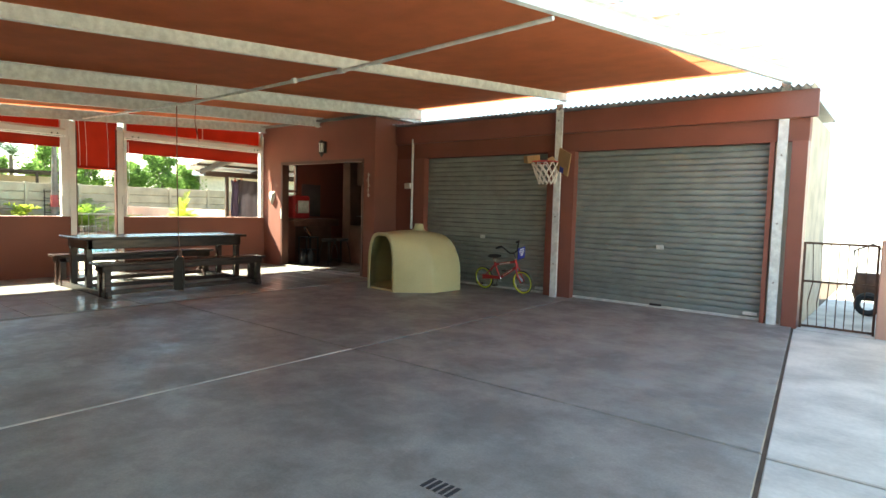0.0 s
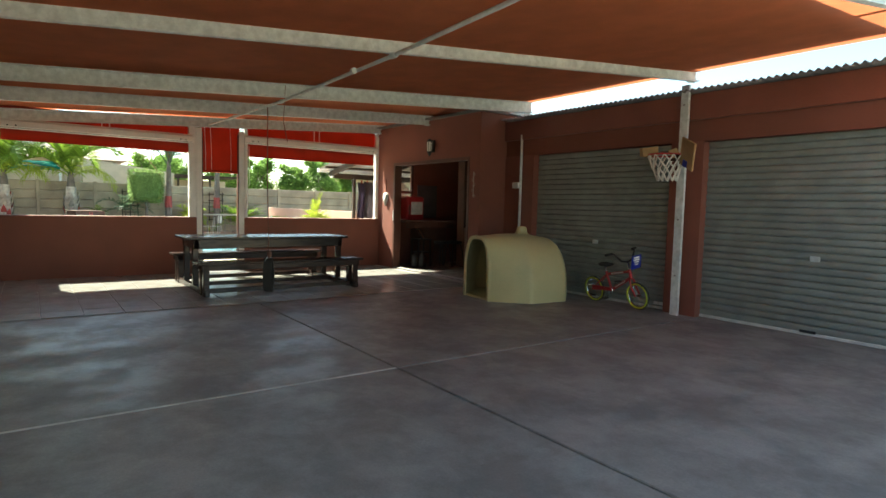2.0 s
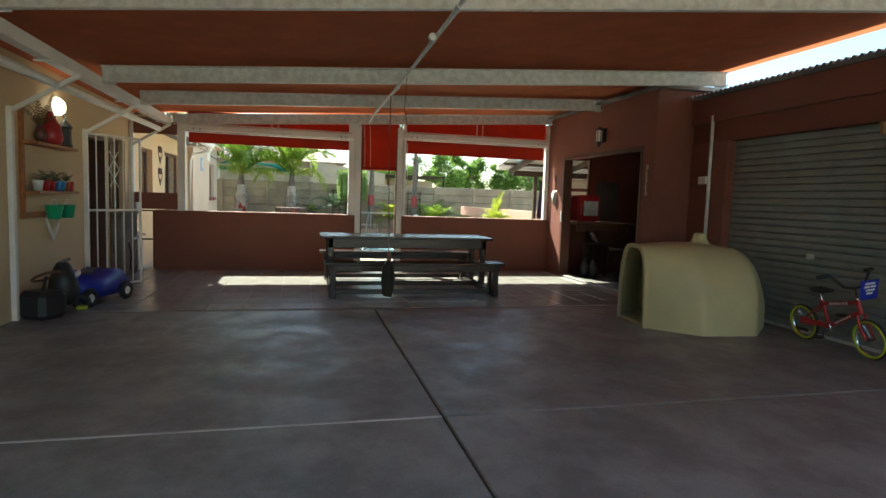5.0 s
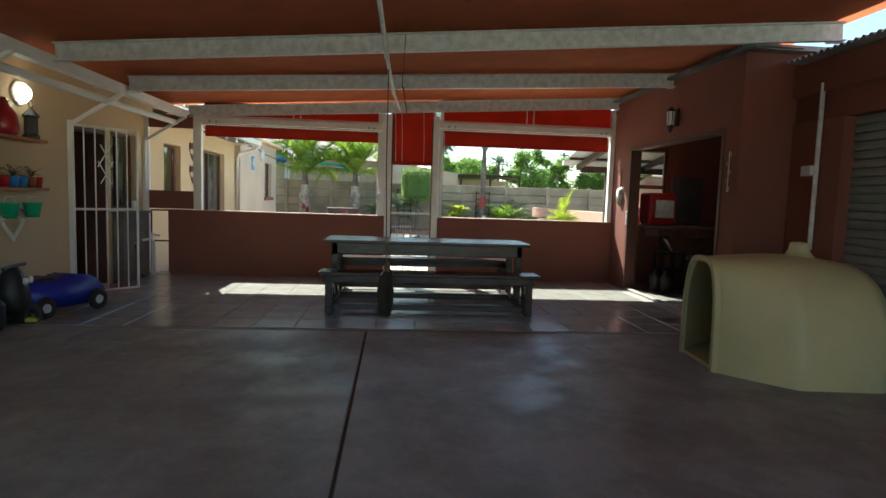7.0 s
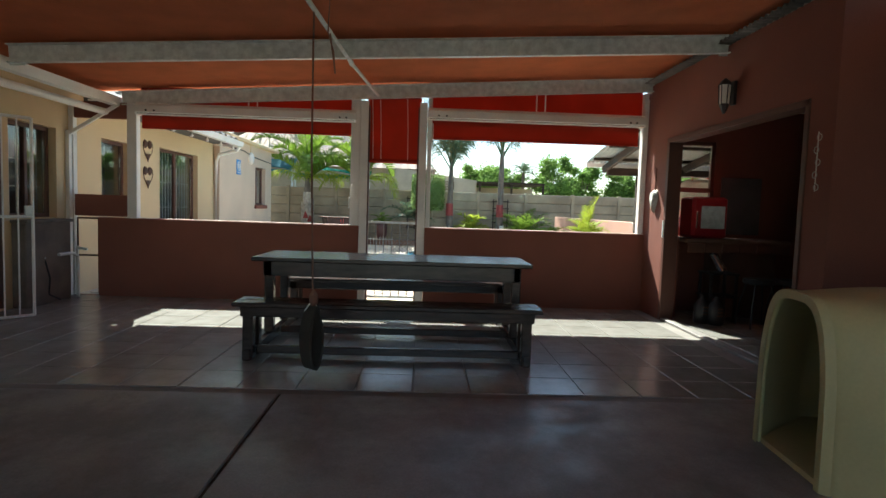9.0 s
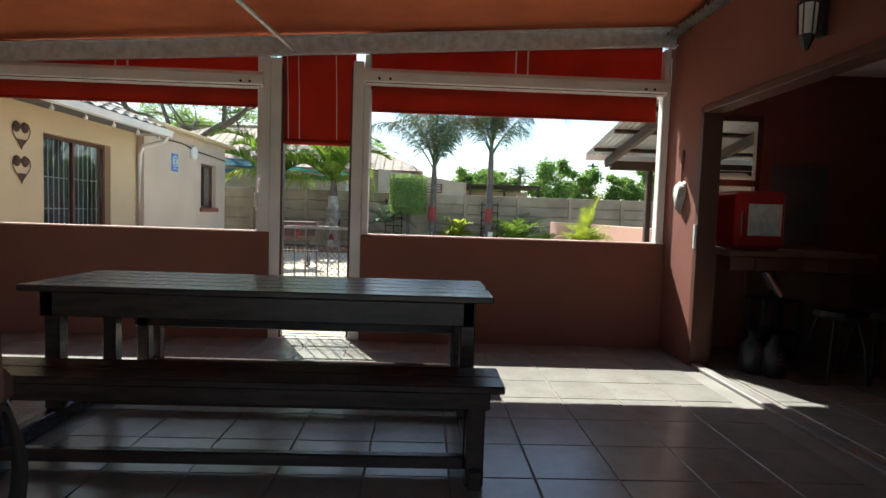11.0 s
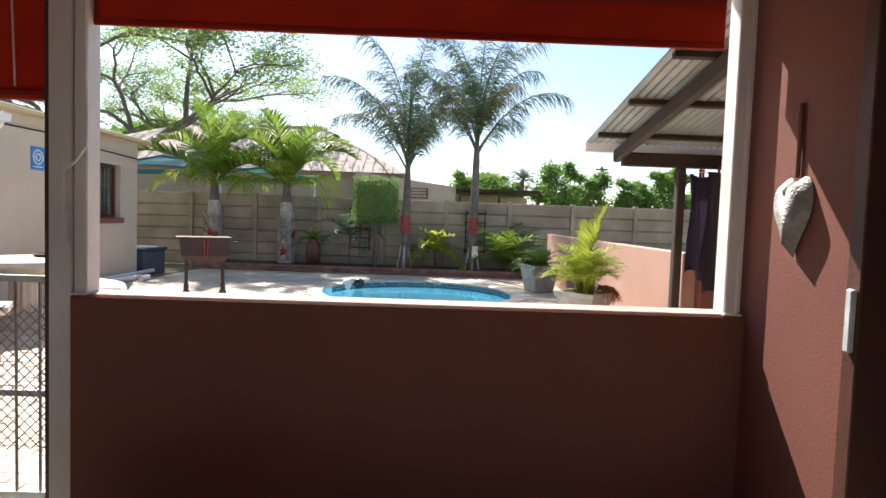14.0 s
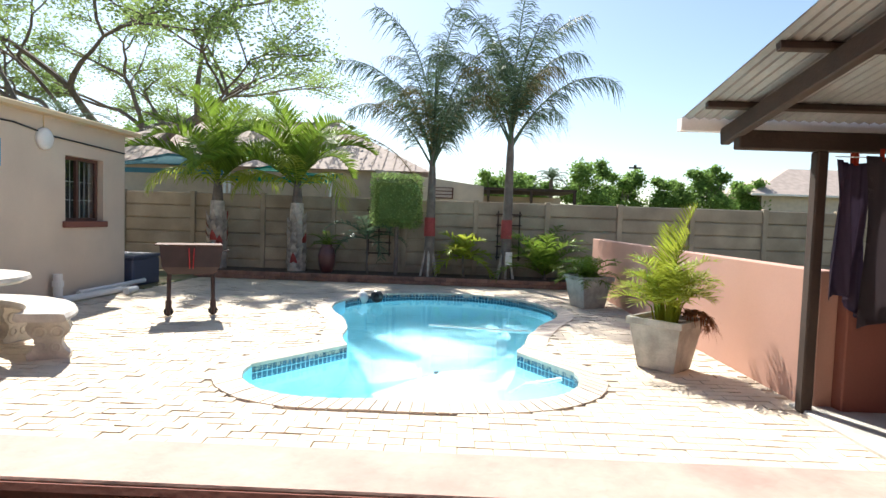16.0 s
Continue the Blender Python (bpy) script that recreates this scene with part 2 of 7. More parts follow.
def wave_sheet(bm, length, width, pitch=0.076, depth=0.018, thick=0.002, steps=4):
    """A corrugated sheet in the local x (across the waves) and y (along them)."""
    n = max(2, int(length / pitch * steps))
    top = []
    for i in range(n + 1):
        x = length * i / n
        z = depth / 2 * math.sin(2 * math.pi * x / pitch)
        top.append(((x, 0, z), (x, width, z)))
    va = [(bm.verts.new(a), bm.verts.new(b)) for a, b in top]
    vb = [(bm.verts.new((a[0], a[1], a[2] - thick)), bm.verts.new((b[0], b[1], b[2] - thick))) for a, b in top]
    for i in range(n):
        bm.faces.new((va[i][0], va[i + 1][0], va[i + 1][1], va[i][1]))
        bm.faces.new((vb[i][1], vb[i + 1][1], vb[i + 1][0], vb[i][0]))
        bm.faces.new((va[i][0], vb[i][0], vb[i + 1][0], va[i + 1][0]))
        bm.faces.new((va[i][1], va[i + 1][1], vb[i + 1][1], vb[i][1]))
    return bm


def structure(name, bm, material, label="", category="", smooth=False):
    return tagged(part(name, bm, material, None, label, smooth), label, category, "", "structure")


# ---- ground and floors ----
X_HALF, T_HALF = -9.0, 0.16          # the half wall's inner face and thickness
Y_BRAAI, Y_GAR = 7.80, 8.36          # faces of the two wings
X_JUT = -5.62
structure("ground", nbox(-400, 400, -400, 400, -2.2, -2.0), M["grass"], "dry grassy ground reaching to the horizon", "ground")
structure("floor_base", nbox(X_HALF - T_HALF, 14, -8, 14.5, -0.4, -0.014), M["soil"], "dark screed under the patio floor", "floor")
# four slabs of the carport with open joints, then the paler drive beyond a slanting joint
def slab_edge(y):
    return 0.85 + (8.0 - y) * 0.107


def slab(name, outline, material, label, category):
    bm = prism(bmesh.new(), outline, -0.05, 0.0)
    bmesh.ops.bevel(bm, geom=[e for e in bm.edges if all(v.co.z > -0.01 for v in e.verts)], offset=0.006, segments=1, affect="EDGES")
    structure(name, bm, material, label, category)


for y0, y1 in ((4.06, 8.6), (0.3, 4.04), (-8.0, 0.285)):
    slab("floor_slab", [(-5.36, y0), (-2.01, y0), (-2.01, y1), (-5.36, y1)], M["concrete"], "grey stained concrete floor slab", "floor")
    slab("floor_slab", [(-1.99, y0), (slab_edge(y0), y0), (slab_edge(y1), y1), (-1.99, y1)], M["concrete"], "grey stained concrete floor slab", "floor")
for y0, y1 in ((-8.0, 0.35), (0.38, 3.985), (4.015, 8.22)):
    slab("drive_slab", [(slab_edge(y0) + 0.024, y0), (14, y0), (14, y1), (slab_edge(y1) + 0.024, y1)], M["drive"], "pale worn concrete driveway slab", "driveway")
structure("joint_mortar", nbox(-2.008, -1.992, 0.3, 4.04, -0.03, 0.003), M["drive"], "pale mortar strip filling the floor joint", "joint")

# ---- half wall, posts and blinds ----
def half_wall(name, y0, y1):
    structure(name, nbox(X_HALF - T_HALF, X_HALF, y0, y1, -0.3, 0.985, 0.008), M["maroon"], "maroon plastered half-height wall of the patio", "wall")
    structure(name.replace("half", "cap"), nbox(X_HALF - T_HALF - 0.004, X_HALF - 0.012, y0 + 0.01, y1 - 0.01, 0.98, 0.99, 0.003), M["cap"], "pale worn painted top of the half wall", "wall")
half_wall("wall_half_1", 0.86, 4.12)
half_wall("wall_half_2", 4.96, Y_BRAAI + 0.1)

# ---- braai room and garage ----
ZB, ZG = 2.95, 2.55
BD0, BD1, BDH = -8.40, -5.90, 2.14
def wall_room():
    structure("wall_braai_1", nbox(X_HALF - T_HALF, BD0, Y_BRAAI, Y_BRAAI + 0.14, -0.3, BDH), M["maroon"], "maroon plastered wall beside the room opening", "wall")
    structure("wall_braai_2", nbox(BD1, X_JUT, Y_BRAAI, Y_BRAAI + 0.14, -0.3, BDH), M["maroon"], "maroon plastered wall pier beside the room opening", "wall")
    structure("wall_braai_3", nbox(X_HALF - T_HALF, X_JUT, Y_BRAAI, Y_BRAAI + 0.14, BDH, ZB - 0.08), M["maroon"], "maroon plastered wall above the room opening", "wall")
    structure("wall_jut", nbox(X_JUT - 0.14, X_JUT, Y_BRAAI + 0.14, 11.2, -0.3, ZB - 0.08), M["maroon"], "maroon plastered side wall of the room", "wall")
    structure("wall_room_back", nbox(X_HALF - T_HALF, X_JUT, 11.2, 11.34, -0.3, ZB), M["maroon"], "dark plastered back wall of the barbecue room", "wall")
    # west wall with its window
    w0, w1, wz0, wz1 = 8.12, 8.68, 1.05, 2.2
    structure("wall_room_west_1", nbox(X_HALF - T_HALF, X_HALF, Y_BRAAI + 0.14, 11.2, -0.3, wz0), M["maroon"], "maroon wall under the room's window", "wall")
    structure("wall_room_west_2", nbox(X_HALF - T_HALF, X_HALF, Y_BRAAI + 0.14, 11.2, wz1, ZB - 0.08), M["maroon"], "maroon wall above the room's window", "wall")
    structure("wall_room_west_3", nbox(X_HALF - T_HALF, X_HALF, Y_BRAAI + 0.14, w0, wz0, wz1), M["maroon"], "maroon wall beside the room's window", "wall")
    structure("wall_room_west_4", nbox(X_HALF - T_HALF, X_HALF, w1, 11.2, wz0, wz1), M["maroon"], "maroon wall beside the room's window", "wall")
    structure("ceiling_room", nbox(X_HALF, X_JUT - 0.14, Y_BRAAI + 0.14, 11.2, 2.6, 2.64), M["white"], "pale ceiling of the barbecue room", "ceiling")
    structure("floor_room", nbox(X_HALF, X_JUT - 0.14, Y_BRAAI + 0.14, 11.2, -0.03, 0.0), M["grout"], "dark tiled floor of the barbecue room", "floor")
    structure("roof_room", nbox(X_HALF - 0.3, X_JUT + 0.12, Y_BRAAI + 0.02, 11.5, ZB - 0.08, ZB - 0.03), M["iron"], "grey iron roof over the barbecue room", "roof")
wall_room()

DOORS = ((-4.94, -2.48), (-2.04, 0.47))
DH = 2.16
def garage():
    xs = [X_JUT, DOORS[0][0], DOORS[0][1], DOORS[1][0], DOORS[1][1], 0.86]
    for i in (0, 2):
        structure(f"wall_garage_{i + 1}", nbox(xs[i], xs[i + 1], Y_GAR, Y_GAR + 0.2, -0.3, DH), M["maroon_gloss"], "maroon painted garage pier between roller doors", "wall")
    structure("wall_garage_5", nbox(xs[4], 0.52, Y_GAR, Y_GAR + 0.2, -0.3, DH), M["maroon_gloss"], "maroon painted steel door jamb", "wall")
    structure("wall_garage_7", nbox(0.7, 0.86, Y_GAR - 0.02, Y_GAR + 0.2, -0.3, DH), M["maroon_gloss"], "maroon painted steel corner post of the garage", "wall")
    structure("wall_garage_8", nbox(0.52, 0.7, Y_GAR + 0.08, Y_GAR + 0.2, -0.3, DH), M["sand"], "bare brick pier behind the steel post", "wall")
    structure("wall_garage_top", nbox(X_JUT, 0.86, Y_GAR + 0.02, Y_GAR + 0.2, DH, ZG + 0.1), M["maroon"], "maroon band above the roller doors", "wall")
    structure("wall_garage_east", nbox(0.72, 0.86, Y_GAR + 0.2, 10.5, -0.3, ZG - 0.05), M["sand"], "bare brick side wall of the garage", "wall")
    structure("wall_garage_back", nbox(X_JUT, 0.72, 10.36, 10.5, -0.3, ZG - 0.05), M["sand"], "bare brick back wall of the garage", "wall")
    structure("floor_garage", nbox(X_JUT, 0.72, Y_GAR + 0.24, 10.36, -0.03, -0.004), M["concrete"], "concrete garage floor", "floor")
    structure("roof_garage", nbox(X_JUT, 0.9, Y_GAR + 0.1, 10.6, ZG + 0.1, ZG + 0.12), M["iron"], "grey corrugated iron garage roof", "roof")
garage()

# ---- canopy over the patio and carport ----
BEAMS = ((-0.65, 0.60), (-3.35, -2.24), (-5.62, -4.98), (-7.1, -7.17), (-9.06, -8.98))   # x at the low and the high end
YL, YR = 1.15, 8.30


def roof_z(y):
    return 2.60 + (y - YL) * 0.4 / (YR - YL)


def edge_x(y):
    return BEAMS[0][0] + (y - YL) / (YR - YL) * (BEAMS[0][1] - BEAMS[0][0])


def channel_beam(xl, xr, yr, lift, low):
    """A cold-rolled C section with bolted end plates."""
    a, b = Vector((xl, YL, roof_z(YL) - 0.095 + low)), Vector((xr + (xl - xr) * (YR - yr) / (YR - YL), yr, roof_z(yr) - 0.095 + lift))
    along = (b - a).normalized()
    side = along.cross(Vector((0, 0, 1))).normalized()
    up = side.cross(along)
    prof = [(0, -0.085), (0.055, -0.085), (0.055, -0.075), (0.004, -0.075), (0.004, 0.075), (0.055, 0.075), (0.055, 0.085), (0, 0.085)]
    t = thing("roof_beam", "galvanised steel channel roof beam with bolted ends", "beam", group="canopy beams")
    bm = extrude_profile(bmesh.new(), prof, 0, (b - a).length, lambda u, v, s: a + side * u + up * v + along * s)
    part("channel", bm, M["galv"], t)
    for s in (0.06, (b - a).length - 0.08):
        p = a + along * s
        m = Matrix.Translation(p) @ Matrix((side, along, up)).transposed().to_4x4()
        part("end_plate", nbox(-0.012, -0.004, -0.07, 0.07, -0.1, 0.085, 0.002, m), M["galv"], t)
        for v in (-0.05, 0.05):
            q = p + up * v
            part("bolt", nrod(q + side * -0.03, q + side * -0.008, 0.012, seg=6), M["iron"], t)
    return t


for (xl, xr), yr, lift, low in zip(BEAMS, (8.36, 8.40, 8.30, 7.86, 7.90), (0.0, 0.07, 0.0, 0.0, 0.0), (0.0, 0.06, 0.0, 0.0, -0.03)):
    channel_beam(xl, xr, yr, lift, low)


def canvas_sheet():
    bm = bmesh.new()
    ny = 12
    rows = []
    for i in range(ny + 1):
        y = 0.5 + (8.40 - 0.5) * i / ny
        row = []
        for j in range(21):
            x = -9.25 + (edge_x(y) + 0.02 + 9.25) * j / 20
            row.append(bm.verts.new((x, y, roof_z(y) + 0.006 + 0.006 * noise.noise((x, y, 0)))))
        rows.append(row)
    for a, b in zip(rows, rows[1:]):
        for j in range(20):
            bm.faces.new((a[j], a[j + 1], b[j + 1], b[j]))
    structure("ceiling_canvas", bm, M["canvas"], "orange-red canvas ceiling stretched over the roof beams", "ceiling", smooth=True)


canvas_sheet()
for i in range(9):
    y = 1.3 + i * 0.86
    z = roof_z(y) + 0.02
    t = thing("purlin", "pale steel purlin lying across the roof beams", "purlin", group="purlins")
    prof = [(0, 0), (0.05, 0), (0.05, 0.005), (0.005, 0.005), (0.005, 0.07), (-0.045, 0.07), (-0.045, 0.065), (0, 0.065)]
    part("section", extrude_profile(bmesh.new(), prof, -9.25, edge_x(y) + 0.1, lambda u, v, s, y=y, z=z: Vector((s, y + u, z + v))), M["galv"], t)

# iron sheets on the purlins, ending straight while the frame runs slanting
bm = wave_sheet(bmesh.new(), 9.02, 7.75)
bmesh.ops.transform(bm, matrix=pose(-9.27, 0.45, roof_z(0.45) + 0.115, math.degrees(math.atan2(0.4, YR - YL))), verts=bm.verts[:])
structure("roof_canopy", bm, M["iron"], "corrugated iron roof sheets above the canvas", "roof")

# hanging water pipe under the beams
pp = thing("ceiling_pipe", "thin grey steel pipe slung under the roof beams", "pipe")
pts = [(-0.12, 4.1, 2.56), (-2.3, 4.14, 2.5), (-5, 4.19, 2.49), (-7.1, 4.24, 2.55), (-9.0, 4.33, 2.62)]
for a, b in zip(pts, pts[1:]):
    part("pipe_length", nrod(a, b, 0.017, seg=10), M["galv"], pp)
for p in pts[1:-1]:
    part("coupling", nrod((p[0] - 0.04, p[1], p[2]), (p[0] + 0.04, p[1], p[2]), 0.024, seg=10), M["galv"], pp)
part("white_cap", nrod((-2.99, 4.12, 2.49), (-2.95, 4.12, 2.49), 0.028, seg=10), M["white"], pp)

# ---- posts and roller blinds on the half wall ----
def post(y0, y1, top):
    t = thing("patio_post", "white painted square post standing on the maroon half wall", "post", group="patio posts")
    part("shaft", nbox(X_HALF - 0.12, X_HALF - 0.02, y0, y1, 0.985, top, 0.006), M["white"], t)
    part("foot_plate", nbox(X_HALF - 0.14, X_HALF, y0 - 0.01, y1 + 0.01, 0.985, 0.993), M["white"], t)


for y0, y1, top in ((1.215, 1.335, 2.42), (4.0, 4.115, 2.58), (4.965, 5.02, 2.62), (7.72, 7.775, 2.78)):
    post(y0, y1, top)
for y0, y1 in ((4.118, 4.215), (4.86, 4.958)):
    t = thing("gate_post", "white square gate post with a brown edge strip", "post", group="gate posts")
    part("shaft", nbox(X_HALF - 0.12, X_HALF - 0.02, y0, y1, 0.0, 2.56, 0.005), M["white"], t)
    e = y1 if y0 < 4.5 else y0 - 0.02
    part("brown_strip", nbox(X_HALF - 0.11, X_HALF - 0.03, e, e + 0.02, 0.0, 2.5), M["brown_frame"], t)


def roller_blind(y0, y1, z_case, drop, upper=True):
    t = thing("roller_blind", "red canvas roller blind in a white cassette, mostly rolled up", "blind", group="patio blinds")
    bm = bmesh.new()
    prof = [(-0.13, 0.0), (-0.01, 0.0), (0.02, 0.03), (0.02, 0.11), (-0.02, 0.15), (-0.13, 0.15)]
    extrude_profile(bm, prof, y0, y1, lambda u, v, s: Vector((X_HALF + u, s, z_case + v)))
    case = part("cassette", bm, M["white"], t)
    part("groove", nbox(X_HALF + 0.0, X_HALF + 0.008, y0 + 0.02, y1 - 0.02, z_case + 0.012, z_case + 0.024), M["black"], case)
    for y in (y0 + 0.14, y0 + 0.24, y1 - 0.12, y1 - 0.2):
        part("screw", nrod((X_HALF + 0.015, y, z_case + 0.05), (X_HALF + 0.03, y, z_case + 0.05), 0.012, seg=8), M["black"], case)
    part("fabric", nbox(X_HALF - 0.075, X_HALF - 0.072, y0 + 0.05, y1 - 0.06, drop, z_case + 0.02), M["blind"], t)
    part("bottom_bar", nbox(X_HALF - 0.082, X_HALF - 0.065, y0 + 0.05, y1 - 0.06, drop - 0.015, drop + 0.012, 0.004), M["blind"], t)
    if upper:
        part("upper_fabric", nbox(X_HALF - 0.10, X_HALF - 0.097, y0 + 0.03, y1 - 0.02, z_case + 0.14, roof_z((y0 + y1) / 2) - 0.05), M["blind"], t)
        for y in (y0 + 0.5 * (y1 - y0), y0 + 0.54 * (y1 - y0)):
            part("strap", nbox(X_HALF - 0.096, X_HALF - 0.09, y - 0.008, y + 0.008, z_case + 0.14, roof_z(y) - 0.1), M["white"], t)
    return t


roller_blind(1.33, 4.06, 2.28, 2.13)
roller_blind(4.96, 7.74, 2.35, 2.13)
t = thing("gate_blind", "red canvas blind hanging over the gate opening", "blind")
part("fabric", nbox(X_HALF - 0.06, X_HALF - 0.056, 4.2, 4.88, 1.82, 2.66), M["blind"], t)
part("rolled_hem", nrod((X_HALF - 0.058, 4.19, 1.815), (X_HALF - 0.058, 4.89, 1.815), 0.026, seg=10), M["blind"], t)
for y in (4.26, 4.36, 4.7):
    part("pull_cord", ntube([(X_HALF - 0.03, y, 2.6), (X_HALF - 0.02, y + 0.015, 2.2), (X_HALF - 0.03, y + 0.02, 1.84)], 0.004, 5), M["white"], t)
for y in (4.06, 5.0):
    t = thing("blind_cord", "white looped pull cord hanging beside the post", "cord", group="blind cords")
    part("cord", ntube([(X_HALF + 0.01, y + 0.03, 2.3), (X_HALF + 0.015, y + 0.035, 1.9), (X_HALF + 0.02, y + 0.04, 1.6), (X_HALF + 0.02, y + 0.0, 1.54), (X_HALF + 0.015, y - 0.05, 1.5), (X_HALF + 0.012, y - 0.055, 1.32)], 0.006, 6), M["white"], t)
    part("cleat", nbox(X_HALF - 0.02, X_HALF + 0.01, y - 0.075, y - 0.045, 1.2, 1.34, 0.006), M["white"], t)

# ---- gate in the half wall ----
def yard_gate():
    t = thing("yard_gate", "low steel bar gate with a wire mesh panel, closed", "gate")
    x = X_HALF - 0.14
    y0, y1 = 4.225, 4.85
    for z in (0.06, 0.52, 1.03):
        part("rail", nbox(x - 0.012, x + 0.012, y0, y1, z - 0.014, z + 0.014), M["galv"], t)
    for i in range(7):
        y = y0 + (y1 - y0) * i / 6
        part("bar", nrod((x, y, 0.06), (x, y, 1.03), 0.007, seg=6), M["iron"], t)
    mesh = bmesh.new()
    a0, a1, z0, z1 = 4.52, 4.85, 0.26, 0.92
    step = 0.05
    n = int((a1 - a0 + z1 - z0) / step) + 1
    for s in (1, -1):
        for i in range(n):
            o = i * step
            pts = []
            for k in (0, 1):
                y = a0 if k == 0 else a1
                z = z0 + o - (y - a0) if s > 0 else z0 + o - (a1 - y)
                pts.append((y, z))
            (ya, za), (yb, zb) = pts
            seg = []
            for q in range(13):
                f = q / 12
                y, z = ya + (yb - ya) * f, za + (zb - za) * f
                if z0 <= z <= z1:
                    seg.append((x + 0.012 + s * 0.002, y, z))
            if len(seg) > 1:
                rod(mesh, seg[0], seg[-1], 0.0028, seg=4)
    part("wire_mesh", mesh, M["iron"], t, "rusty diamond wire mesh")
    grid = bmesh.new()
    for i in range(9):
        rod(grid, (x + 0.01, y0 + 0.04 * i, 0.2), (x + 0.01, y0 + 0.04 * i, 0.84), 0.0025, seg=4)
    for i in range(6):
        rod(grid, (x + 0.01, y0, 0.24 + 0.115 * i), (x + 0.01, 4.55, 0.24 + 0.115 * i), 0.0025, seg=4)
    part("wire_grid", grid, M["galv"], t, "thin welded wire grid")
    part("latch", nbox(x - 0.03, x + 0.03, y0 - 0.02, y0 + 0.03, 0.5, 0.56, 0.005), M["galv"], t)


yard_gate()
structure("gate_sill", nbox(X_HALF - T_HALF, X_HALF, 4.12, 4.96, -0.3, 0.004), M["drive"], "pale concrete threshold under the gate", "threshold")

# ---- picnic table ----
def board(t, name, x0, x1, y0, y1, z0, z1, label=""):
    return part(name, nbox(x0, x1, y0, y1, z0, z1, 0.006), M["wood_dark"], t, label)


def picnic_table():
    t = thing("picnic_table", "dark stained wooden picnic table with benches on one frame", "table")
    x0, x1, y0, y1 = -7.45, -6.68, 3.46, 5.93
    w = (x1 - x0) / 5
    for i in range(5):
        board(t, "top_board", x0 + i * w + 0.004, x0 + (i + 1) * w - 0.004, y0, y1 + (0.0, 0.004, -0.003, 0.002, 0.0)[i], 0.73, 0.765)
    for x in (x0 + 0.03, x1 - 0.07):
        board(t, "apron", x, x + 0.04, y0 + 0.1, y1 - 0.1, 0.6, 0.729)
    for xc in (-6.27, -7.86):
        for i in range(2):
            board(t, "bench_board", xc - 0.155 + i * 0.157, xc - 0.002 + i * 0.157, 3.48, 5.92, 0.425, 0.46)
        for s in (-0.13, 0.1):
            board(t, "bench_apron", xc + s, xc + s + 0.03, 3.54, 5.86, 0.345, 0.424)
    for y in (3.56, 5.76):
        for x in (x0 + 0.07, x1 - 0.15):
            board(t, "table_leg", x, x + 0.08, y, y + 0.08, 0.09, 0.6)
        board(t, "cross_rail", x0 + 0.03, x1 - 0.03, y + 0.005, y + 0.075, 0.6, 0.729)
        for xc in (-6.27, -7.86):
            for s in (-0.13, 0.05):
                board(t, "bench_leg", xc + s, xc + s + 0.08, y, y + 0.08, 0.0, 0.424)
        part("foot_runner", nbox(-8.05, -6.1, y + 0.01, y + 0.07, 0.005, 0.09, 0.006), M["wood_dark"], t, "worn foot runner joining table and benches")
    for x in (-6.3, -7.9, -7.07):
        board(t, "stretcher", x, x + 0.05, 3.64, 5.76, 0.03, 0.09)
    return t


picnic_table()

# ---- dog kennel ----
M["kennel"] = mat("kennel_plastic", (0.56, 0.5, 0.26), 0.5, vary=0.12, scale=2, fine=60, bump=0.05)


